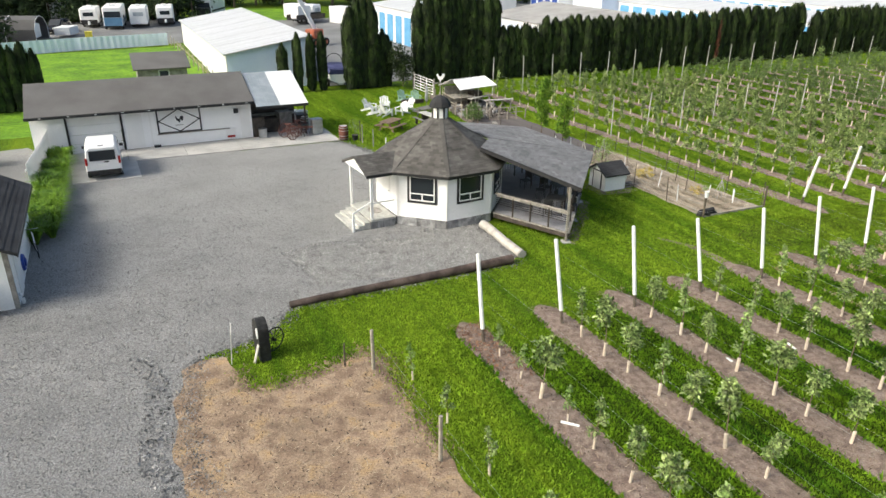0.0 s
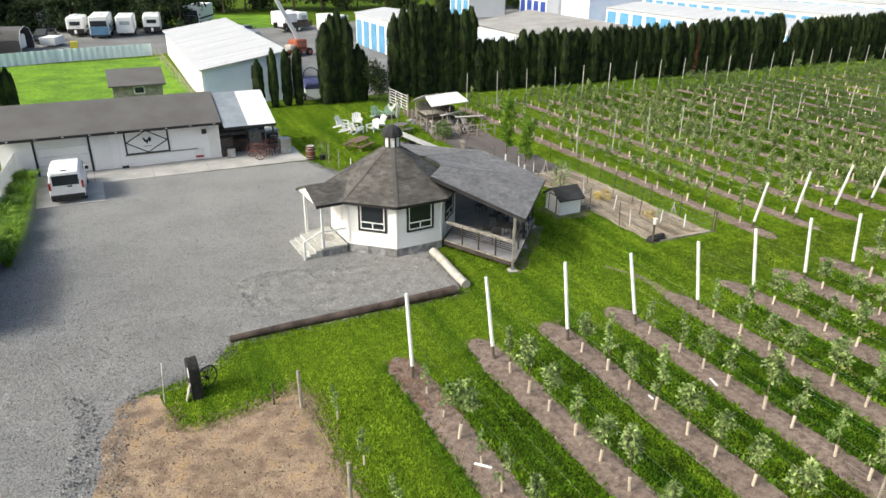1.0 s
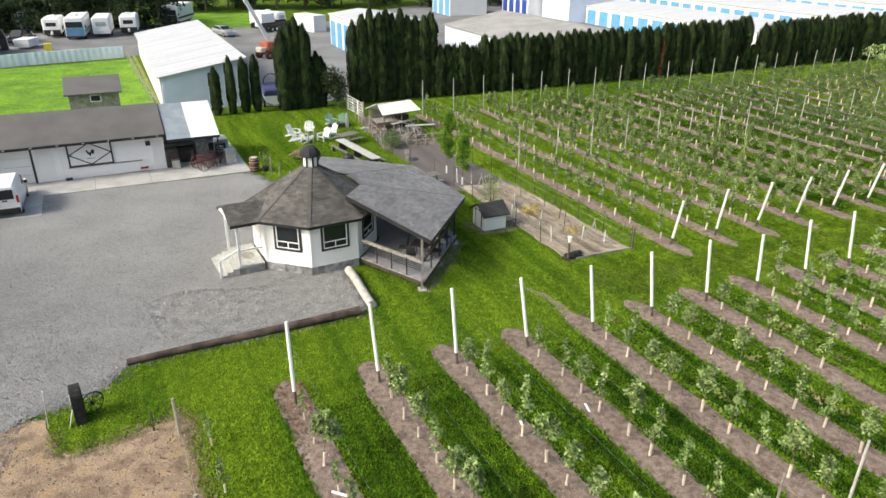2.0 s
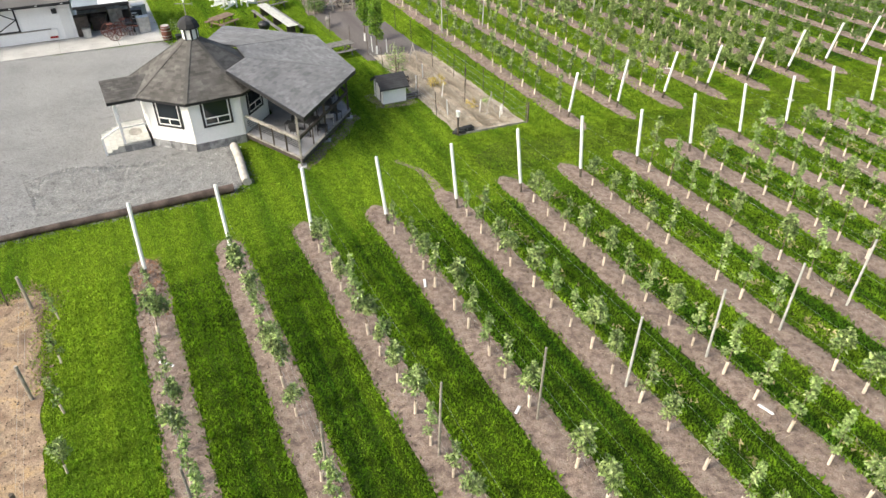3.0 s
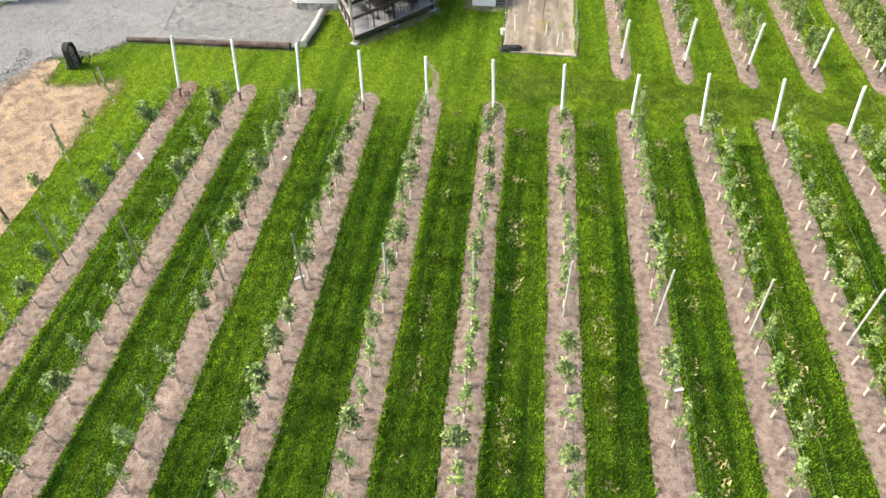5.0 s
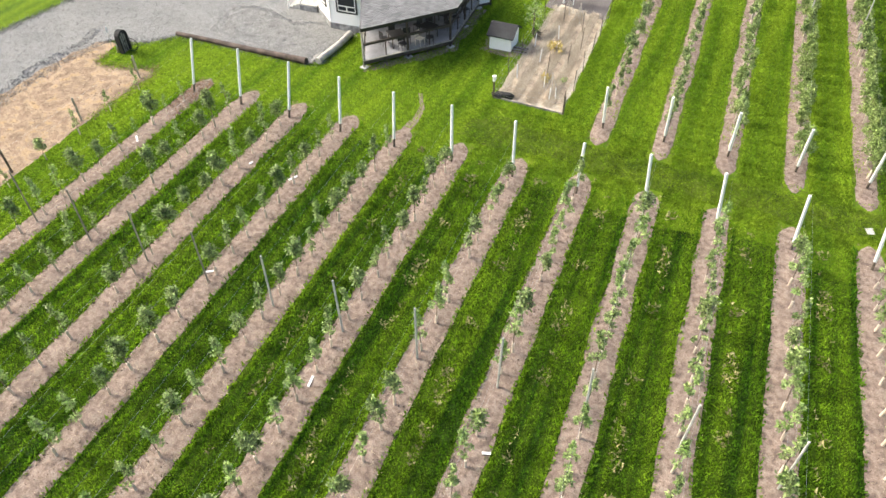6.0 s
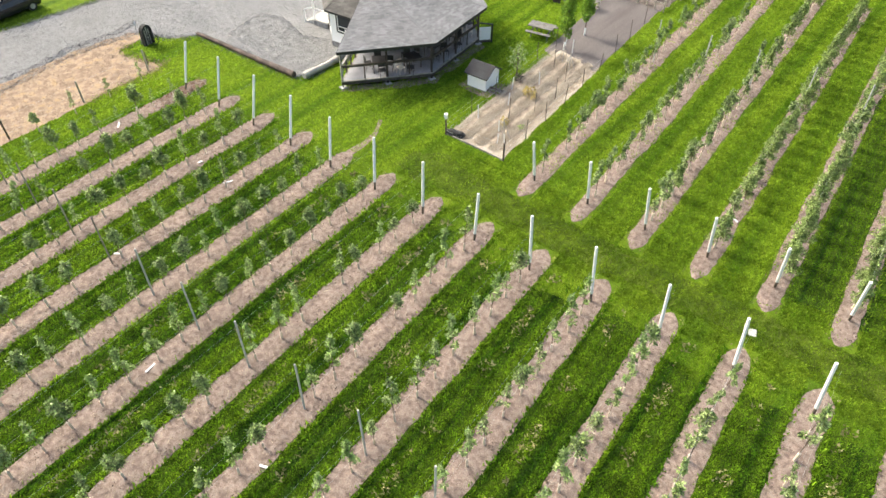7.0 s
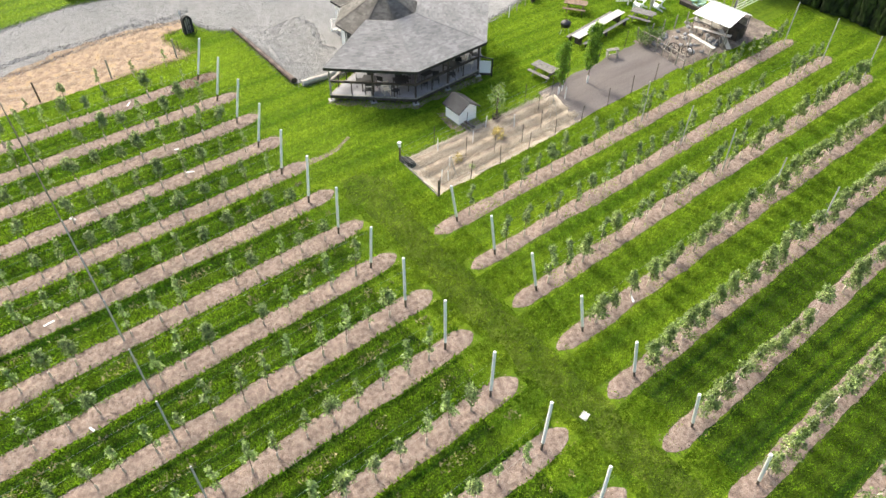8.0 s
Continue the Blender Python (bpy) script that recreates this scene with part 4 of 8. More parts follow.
def octagon_house():
    house = thing("octagonal_house", pose(HC.x, HC.y, 0, 0, 0, HTURN), "white octagonal house with grey shingle roof and cupola", "house")
    R, H0, H1 = 3.14, 0.42, 2.66
    ap = R * math.cos(radians(22.5))
    side = 2 * R * math.sin(radians(22.5))
    # lap-siding walls, one per side; sides 5 and 6 carry the big front windows
    for k in range(8):
        a = 45 * k + 22.5
        m = Matrix.Rotation(radians(a + 90), 4, "Z") @ Matrix.Translation((0, -ap, 0))
        wall = new("wall")
        wall.parent = house
        wall.matrix_local = m
        bm = bmesh.new()
        n = 15
        for j in range(n):
            z0, z1 = H0 + (H1 - H0) * j / n, H0 + (H1 - H0) * (j + 1) / n
            vs = [bm.verts.new(p) for p in ((-side / 2, -0.020, z0), (side / 2, -0.020, z0), (side / 2, -0.006, z1), (-side / 2, -0.006, z1), (-side / 2, 0.12, z0), (side / 2, 0.12, z0), (side / 2, 0.12, z1), (-side / 2, 0.12, z1))]
            for f in ((0, 1, 2, 3), (4, 7, 6, 5), (0, 4, 5, 1), (3, 2, 6, 7), (0, 3, 7, 4), (1, 5, 6, 2)):
                bm.faces.new([vs[q] for q in f])
        part("siding", bm, WHITE_SIDING, wall, "white horizontal lap siding")
        bm = bmesh.new()
        box(bm, -side / 2 - 0.005, -side / 2 + 0.07, -0.034, 0.0, H0, H1)
        box(bm, side / 2 - 0.07, side / 2 + 0.005, -0.034, 0.0, H0, H1)
        part("corner_board", bm, WHITE, wall)
        if k in (5, 6, 7, 0, 2):
            window_unit(house, m @ Matrix.Translation((0.02, -0.022, 1.28)), 1.22, 1.18)
        # skirting of upright grey blocks
        r = random.Random(k)
        x = -side / 2
        while x < side / 2 - 0.05:
            w = min(side / 2 - x, r.uniform(0.2, 0.36))
            ob = part("skirting_block", B(x + 0.006, x + w - 0.006, -0.03 - r.uniform(0, 0.015), 0.06, -0.05, H0 - 0.004), STONE, house)
            ob.matrix_local = m
            x += w
    # entrance door on the porch side
    m = Matrix.Rotation(radians(45 * 4 + 22.5 + 90), 4, "Z") @ Matrix.Translation((0, -ap, 0))
    door = part("door", B(-0.45, 0.45, -0.045, 0.0, 0.46, 2.5), WHITE, house, "white panelled front door")
    door.matrix_local = m
    knob = part("handle", tube(bmesh.new(), (0.36, -0.1, 1.42), (0.36, -0.04, 1.42), 0.03), STEEL, door)
    bm = bmesh.new()
    lathe(bm, [(0.10, -0.02), (0.17, 0.0), (0.10, 0.02)], 12)
    wreath = part("wreath", bm, PALELOG, door, "pale dried wreath")
    wreath.matrix_local = Matrix.Translation((-0.75, -0.06, 1.95)) @ Matrix.Rotation(radians(90), 4, "X")
    # roof
    RE, ZE, RT, ZT = 3.50, 2.66, 0.40, 4.56
    bm = bmesh.new()
    lo = [bm.verts.new(ovec(RE, k, ZE)) for k in range(8)]
    hi = [bm.verts.new(ovec(RT, k, ZT)) for k in range(8)]
    for k in range(8):
        bm.faces.new((lo[k], lo[(k + 1) % 8], hi[(k + 1) % 8], hi[k]))
    bm.faces.new(hi)
    bm.faces.new(lo[::-1])
    roof = part("roof", bm, SHINGLE, house, "weathered grey-brown octagonal shingle roof")
    quads = [(ovec(RE + 0.04, k, ZE - 0.01), ovec(RE + 0.04, k + 1, ZE - 0.01), ovec(RT, k + 1, ZT), ovec(RT, k, ZT)) for k in range(8)]
    v, f = shingle_field(quads, 0.15, 0.28, 3)
    tagged(part_mesh("shingles", raw_mesh("shingles", v, f, SHINGLE), roof), kind="stuff")
    for k in range(8):
        a, b = ovec(RE + 0.03, k, ZE + 0.03), ovec(RT, k, ZT + 0.03)
        for j in range(14):
            part("hip_shingle", bar(bmesh.new(), a.lerp(b, j / 14), a.lerp(b, (j + 1.15) / 14) - Vector((0, 0, 0.012)), 0.19, 0.012), SHINGLE, roof)
    for k in range(8):
        part("fascia", bar(bmesh.new(), ovec(RE, k, ZE - 0.06), ovec(RE, k + 1, ZE - 0.06), 0.05, 0.16), BLACK, house, "black eave fascia")
    # cupola with alternating dark panes and a small dome
    cup = new("cupola")
    cup.parent = house
    bm = bmesh.new()
    slab(bm, [ovec(0.40, k + 0.5).to_2d()[:] for k in range(8)], 4.40, 5.14)
    part("cupola_wall", bm, WHITE, cup)
    for k in range(8):
        ob = part("cupola_post", B(-0.045, 0.045, -0.03, 0.02, 4.46, 5.12), BLACK, cup)
        ob.matrix_local = Matrix.Rotation(radians(45 * k + 22.5 + 90), 4, "Z") @ Matrix.Translation((0, -0.375, 0))
    bm = bmesh.new()
    prof = [(0.53, 5.10), (0.53, 5.16), (0.47, 5.34), (0.34, 5.50), (0.16, 5.60), (0.04, 5.64)]
    lathe(bm, prof, 8)
    part("dome", bm, SHINGLE_DARK, cup, "dark domed shingle cap")
    # weathervane: rod, arrow bar and a pale rooster cut from sheet
    vane = new("weathervane")
    vane.parent = house
    vane.matrix_local = Matrix.Translation((0, 0, 5.62)) @ Matrix.Rotation(radians(-8), 4, "Z")
    part("rod", tube(bmesh.new(), (0, 0, -0.05), (0, 0, 0.75), 0.022, n=6), GREYWOOD, vane)
    bm = bar(bmesh.new(), (-0.42, 0, 0.58), (0.42, 0, 0.58), 0.03, 0.03)
    slab(bm, [(0.40, -0.02), (0.40, 0.02), (0.41, 0.02), (0.41, -0.02)], 0.5, 0.66)
    part("arrow_bar", bm, GREYWOOD, vane)
    shape = [(-0.30, 0.40), (-0.24, 0.52), (-0.16, 0.50), (-0.14, 0.38), (-0.02, 0.30), (0.08, 0.34), (0.14, 0.50), (0.28, 0.54), (0.34, 0.40), (0.26, 0.22), (0.16, 0.10), (0.04, 0.06), (0.03, -0.08), (-0.05, -0.08), (-0.06, 0.06), (-0.18, 0.14), (-0.22, 0.30)]
    bird = part("rooster", slab(bmesh.new(), shape, -0.02, 0.02), SLEEVE, vane, "pale cut-out rooster")
    bird.matrix_local = Matrix.Translation((0, 0, 0.70)) @ Matrix.Rotation(radians(90), 4, "X") @ Matrix.Diagonal((0.62, 0.62, 1, 1))
    return house


house = octagon_house()


def porch():
    """The covered entrance porch with its steps, on side 4 of the octagon."""
    ob = thing("entrance_porch", pose(HC.x, HC.y, 0, 0, 0, HTURN + 45 * 4 + 22.5 + 90), "white entrance porch with shingle roof and wooden steps", "porch")
    y0, y1, w = -3.06, -4.30, 1.30
    part("floor", B(-w, w, y1, y0, 0.36, 0.45), PALEPOST, ob, "grey plank porch floor")
    r = random.Random(4)
    for sx in (-w + 0.02, w - 0.10):
        y = y1
        while y < y0:
            part("skirting_block", B(sx, sx + 0.08, y + 0.005, min(y0, y + 0.3), -0.05, 0.35), STONE, ob)
            y += 0.31
    for x in (-w + 0.08, w - 0.08):
        part("post", B(x - 0.055, x + 0.055, y1 + 0.02, y1 + 0.13, -0.02, 2.62), WHITE, ob, "white square porch post")
    yf, yb, ze, zr, hw = y1 - 0.25, -2.1, 2.66, 3.22, w + 0.16
    for sgn in (-1, 1):
        a, b = Vector((sgn * hw, yf, ze)), Vector((sgn * hw, yb, ze))
        c, d = Vector((0, yb, zr)), Vector((0, yf, zr))
        bm = bmesh.new()
        vs = [bm.verts.new(p) for p in (a, b, c, d)] + [bm.verts.new(p - Vector((0, 0, 0.08))) for p in (a, b, c, d)]
        for f in ((0, 1, 2, 3), (7, 6, 5, 4), (0, 4, 5, 1), (1, 5, 6, 2), (2, 6, 7, 3), (3, 7, 4, 0)):
            bm.faces.new([vs[i] for i in f])
        roof = part("roof", bm, SHINGLE, ob, "grey-brown shingle porch roof slope")
        v, f = shingle_field([(a, b, c, d)], 0.15, 0.28, 8)
        tagged(part_mesh("shingles", raw_mesh("shingles", v, f, SHINGLE), roof), kind="stuff")
        part("fascia", bar(bmesh.new(), (sgn * (hw + 0.02), yf, ze - 0.05), (sgn * (hw + 0.02), -3.3, ze - 0.05), 0.03, 0.13), BLACK, ob)
    bm = bmesh.new()
    slab(bm, [(-hw + 0.12, 2.60), (hw - 0.12, 2.60), (0, zr - 0.10)], 0, 0.03)
    g = part("gable_board", bm, WHITE, ob, "white triangular gable board")
    g.matrix_local = Matrix.Translation((0, yf + 0.10, 0)) @ Matrix(((1, 0, 0, 0), (0, 0, -1, 0), (0, 1, 0, 0), (0, 0, 0, 1)))
    for i in range(3):
        y = y1 - 0.28 * i
        part("step", B(-w + 0.1, w - 0.1, y - 0.30, y, 0.0, 0.34 - 0.115 * i, bevel=0.01), PALEPOST, ob, "pale painted wooden step")
    for x in (w - 0.08,):
        bm = bmesh.new()
        bar(bm, (x, y1, 1.30), (x, y1 - 0.85, 0.92), 0.07, 0.06)
        part("handrail", bm, WHITE, ob)
        part("rail_post", B(x - 0.045, x + 0.045, y1 - 0.90, y1 - 0.81, 0, 0.92), WHITE, ob)
        bm = bmesh.new()
        bar(bm, (x, y1, 1.25), (x, y0, 1.25), 0.06, 0.06)
        part("handrail", bm, WHITE, ob)
    mt = part("doormat", lathe(bmesh.new(), [(0.38, 0.452), (0.38, 0.462)], 16), GREYWOOD, ob, "round brown doormat")
    mt.matrix_local = Matrix.Translation((0.1, -3.6, 0)) @ Matrix.Diagonal((1.2, 0.8, 1, 1))
    return ob


porch()


def pavilion():
    """The open deck and low roof that wrap three sides of the octagon."""
    ob = thing("deck_pavilion", pose(HC.x, HC.y, 0, 0, 0, HTURN), "open covered deck with dark posts, rails and grey shingle roof", "pavilion")
    K = (-1, 0, 1, 2)
    RD, RI = 7.36, 3.34
    bm = bmesh.new()
    slab(bm, [ovec(RI, k).to_2d()[:] for k in K[::-1]] + [ovec(RD, k).to_2d()[:] for k in K], 0.44, 0.50)
    part("deck_floor", bm, DECKGREY, ob, "grey painted deck boards")
    bm = bmesh.new()
    for a, b in ((ovec(RI, -1, 0.34), ovec(RD, -1, 0.34)), (ovec(RD, -1, 0.34), ovec(RD, 0, 0.34)), (ovec(RD, 0, 0.34), ovec(RD, 1, 0.34)), (ovec(RD, 1, 0.34), ovec(RD, 2, 0.34)), (ovec(RD, 2, 0.34), ovec(RI, 2, 0.34))):
        bar(bm, a, b, 0.05, 0.20)
    part("rim_joist", bm, DARKWOOD, ob)
    bm = bmesh.new()
    for a, b in ((ovec(RI, -1, 0.48), ovec(RD, -1, 0.48)), (ovec(RD, -1, 0.48), ovec(RD, 0, 0.48)), (ovec(RD, 0, 0.48), ovec(RD, 1, 0.48)), (ovec(RD, 1, 0.48), ovec(RD, 2, 0.48))):
        bar(bm, a + Vector((0, 0, 0.0)), b, 0.12, 0.05)
    part("deck_edge", bm, GREYWOOD, ob, "pale weathered deck edge board")
    ends = [ovec(RD - 0.08, k) for k in K]
    posts = []
    for i in range(3):
        posts += [ends[i], ends[i].lerp(ends[i + 1], 0.5)]
    posts += [ends[3]]
    for i, p in enumerate(posts):
        part("post", B(p.x - 0.05, p.x + 0.05, p.y - 0.05, p.y + 0.05, 0.0, 2.62), GREYWOOD if i == 0 else DARKWOOD, ob, "square deck post")
        bm = bmesh.new()
        slab(bm, [(p.x - 0.2, p.y - 0.2), (p.x + 0.2, p.y - 0.2), (p.x + 0.2, p.y + 0.2), (p.x - 0.2, p.y + 0.2)], -0.03, 0.07)
        part("footing", bm, CONCRETE, ob, "square concrete footing pad")
    runs = [(ovec(RI + 0.1, -1), posts[0]), (posts[0], posts[1]), (posts[1], posts[2]), (posts[2], posts[3]), (posts[3], posts[4]), (posts[4], posts[5]), (posts[5], posts[6])]
    for n, (a, b) in enumerate(runs):
        wood = GREYWOOD if n == 0 else DARKWOOD
        bm = bmesh.new()
        bar(bm, a + Vector((0, 0, 1.48)), b + Vector((0, 0, 1.48)), 0.14 if n == 0 else 0.10, 0.05)
        bar(bm, a + Vector((0, 0, 1.40)), b + Vector((0, 0, 1.40)), 0.04, 0.10)
        part("top_rail", bm, wood, ob)
        if n == 0:
            for q in range(1, 4):
                p = a.lerp(b, q / 4)
                part("baluster_post", B(p.x - 0.035, p.x + 0.035, p.y - 0.035, p.y + 0.035, 0.5, 1.42), DARKWOOD, ob)
        else:
            p = a.lerp(b, 0.5)
            part("baluster_post", B(p.x - 0.03, p.x + 0.03, p.y - 0.03, p.y + 0.03, 0.5, 1.42), DARKWOOD, ob)
        if n == 0:
            for z in (0.98, 1.08, 1.18, 1.28):
                bm = bmesh.new()
                bar(bm, a + Vector((0, 0, z)), b + Vector((0, 0, z)), 0.02, 0.025)
                part("thin_rail", bm, BLACK, ob)
    # low roof: three facets that run up on to the octagon's roof
    RO, ZO, RN, ZN = 7.80, 2.66, 2.45, 3.52
    bm = bmesh.new()
    lo = [bm.verts.new(ovec(RO, k, ZO)) for k in K]
    hi = [bm.verts.new(ovec(RN, k, ZN)) for k in K]
    lo2 = [bm.verts.new(ovec(RO, k, ZO - 0.10)) for k in K]
    hi2 = [bm.verts.new(ovec(RN, k, ZN - 0.10)) for k in K]
    for i in range(3):
        bm.faces.new((lo[i], lo[i + 1], hi[i + 1], hi[i]))
        bm.faces.new((lo2[i + 1], lo2[i], hi2[i], hi2[i + 1]))
        bm.faces.new((lo[i + 1], lo[i], lo2[i], lo2[i + 1]))
    bm.faces.new((lo[0], hi[0], hi2[0], lo2[0]))
    bm.faces.new((hi[3], lo[3], lo2[3], hi2[3]))
    roof = part("roof", bm, SHINGLE_NEW, ob, "low grey shingle deck roof")
    quads = [(ovec(RO + 0.03, k, ZO), ovec(RO + 0.03, k + 1, ZO), ovec(RN, k + 1, ZN), ovec(RN, k, ZN)) for k in (-1, 0, 1)]
    v, f = shingle_field(quads, 0.16, 0.30, 5)
    tagged(part_mesh("shingles", raw_mesh("shingles", v, f, SHINGLE_NEW), roof), kind="stuff")
    for k in (0, 1):
        a, b = ovec(RO, k, ZO + 0.03), ovec(RN, k, ZN + 0.03)
        for j in range(24):
            part("hip_shingle", bar(bmesh.new(), a.lerp(b, j / 24), a.lerp(b, (j + 1.15) / 24) - Vector((0, 0, 0.01)), 0.19, 0.012), SHINGLE_NEW, roof)
    bm = bmesh.new()
    for k in (-1, 0, 1):
        bar(bm, ovec(RO, k, ZO - 0.10), ovec(RO, k + 1, ZO - 0.10), 0.04, 0.18)
    for k in (-1, 2):
        bar(bm, ovec(RO, k, ZO - 0.08), ovec(RN, k, ZN - 0.08), 0.05, 0.18)
    part("fascia", bm, BLACK, ob, "dark eave fascia")
    # unseen dark ceiling, added so the space under the roof renders dark
    for k in (-1, 0, 1):
        bm = bmesh.new()
        pts = [ovec(RO - 0.05, k, ZO - 0.12), ovec(RO - 0.05, k + 1, ZO - 0.12), ovec(RN + 0.6, k + 1, ZN - 0.22), ovec(RN + 0.6, k, ZN - 0.22)]
        vs = [bm.verts.new(p) for p in pts] + [bm.verts.new(p - Vector((0, 0, 0.03))) for p in pts]
        for f in ((0, 1, 2, 3), (7, 6, 5, 4), (0, 4, 5, 1), (1, 5, 6, 2), (2, 6, 7, 3), (3, 7, 4, 0)):
            bm.faces.new([vs[i] for i in f])
        part("ceiling_boards", bm, DARKWOOD, ob, "unseen dark ceiling added to darken the deck")
    # stair off the far end of the deck
    st = new("deck_stair")
    st.parent = ob
    e = ovec(RD, 1)
    st.matrix_local = Matrix.Translation(e) @ Matrix.Rotation(radians(45 + 22), 4, "Z")
    for i in range(3):
        part("step", B(0.05 + 0.28 * i, 0.33 + 0.28 * i, 0.1, 1.2, 0.0, 0.38 - 0.12 * i), DARKWOOD, st)
    part("stair_panel", B(0.02, 0.8, 0.02, 0.06, 0.25, 1.15), WHITE, st, "white painted stair panel")
    for x in (0.85,):
        part("stair_post", B(x, x + 0.09, 0.0, 0.09, 0, 1.35), BLACK, st)
    bm = bmesh.new()
    bar(bm, (0, 0.04, 1.48), (0.9, 0.04, 1.3), 0.08, 0.06)
    part("stair_rail", bm, BLACK, st)
    return ob


pavilion()


def on_deck(angle, r, turn=0.0):
    a = radians(HTURN + angle)
    return pose(HC.x + r * math.cos(a), HC.y + r * math.sin(a), 0.50, 0, 0, HTURN + angle + turn)


def bistro_chair(m, material, label):
    ob = thing("patio_chair", m, label, "chair", "chairs on the covered deck")
    bm = bmesh.new()
    box(bm, -0.22, 0.22, -0.22, 0.22, 0.43, 0.46, bevel=0.008)
    part("seat", bm, material, ob)
    bm = bmesh.new()
    box(bm, -0.22, 0.22, 0.19, 0.22, 0.56, 0.90, bevel=0.008)
    part("backrest", bm, material, ob)
    for x in (-0.19, 0.19):
        for y in (-0.19, 0.2):
            part("leg", tube(bmesh.new(), (x, y, 0), (x, y, 0.44 if y < 0 else 0.88), 0.014, n=6), material, ob)
    return ob


def bistro_table(m):
    ob = thing("patio_table", m, "dark square table on the covered deck", "table", "tables on the covered deck")
    part("tabletop", B(-0.45, 0.45, -0.45, 0.45, 0.72, 0.75, bevel=0.008), BLACK, ob)
    for x in (-0.38, 0.38):
        for y in (-0.38, 0.38):
            part("leg", B(x - 0.025, x + 0.025, y - 0.025, y + 0.025, 0, 0.72), DARKWOOD, ob)
    return ob


t0 = bistro_table(on_deck(-26, 5.9))
c0 = bistro_chair(on_deck(-20, 6.0, 70), BLACK, "black metal patio chair beside a dark table")
for ang, r in ((-6, 6.1), (12, 5.7), (32, 6.0), (58, 5.8), (82, 5.9)):
    copy_thing(t0, on_deck(ang, r, 10))
for ang, r, tn in ((-33, 5.7, 200), (-25, 6.7, 100), (-27, 5.0, 280), (-10, 6.8, 150), (-1, 5.5, 20), (-6, 5.1, 270), (8, 6.4, 160), (16, 6.4, 60), (13, 4.8, 280), (27, 6.6, 140), (38, 6.2, 40), (54, 6.6, 120), (63, 5.9, 20), (78, 6.6, 120), (87, 5.5, 30)):
    copy_thing(c0, on_deck(ang, r, tn))
c1 = bistro_chair(on_deck(-15, 6.6, 110), CREAM, "cream patio chair on the covered deck")
for ang, r, tn in ((44, 6.7, 100), (47, 6.0, 280)):
    copy_thing(c1, on_deck(ang, r, tn))

m = pose(HC.x, HC.y, 0, 0, 0, HTURN)
inner = [m @ ovec(6.9, k) for k in (-1, 0, 1, 2)]
outer = [m @ ovec(7.75, k) for k in (2, 1, 0, -1)]
ring = []
for p in inner + outer:
    d = p - ORIGIN
    k = EU.x * EV.y - EU.y * EV.x
    ring.append(((d.x * EV.y - d.y * EV.x) / k, (EU.x * d.y - EU.y * d.x) / k))
sheet("deck_edge_soil", ring, 0.014, SOIL, "bare dry soil along the deck edge", amp=0.35)

# ---------------------------------------------------------------- garage and lean-to
def sheet_roof(bm, a, b, c, d, t):
    vs = [bm.verts.new(p) for p in (a, b, c, d)] + [bm.verts.new(Vector(p) - Vector((0, 0, t))) for p in (a, b, c, d)]
    for f in ((0, 1, 2, 3), (7, 6, 5, 4), (0, 4, 5, 1), (1, 5, 6, 2), (2, 6, 7, 3), (3, 7, 4, 0)):
        bm.faces.new([vs[i] for i in f])
    return bm


def rib_panel(bm, a, b, up, n, h=0.03):
    """Ribs on a sheet-metal panel that runs from a to b and up."""
    a, b, up = Vector(a), Vector(b), Vector(up)
    for i in range(n):
        p = a.lerp(b, (i + 0.5) / n)
        bar(bm, p, p + up, 0.04, h)
    return bm


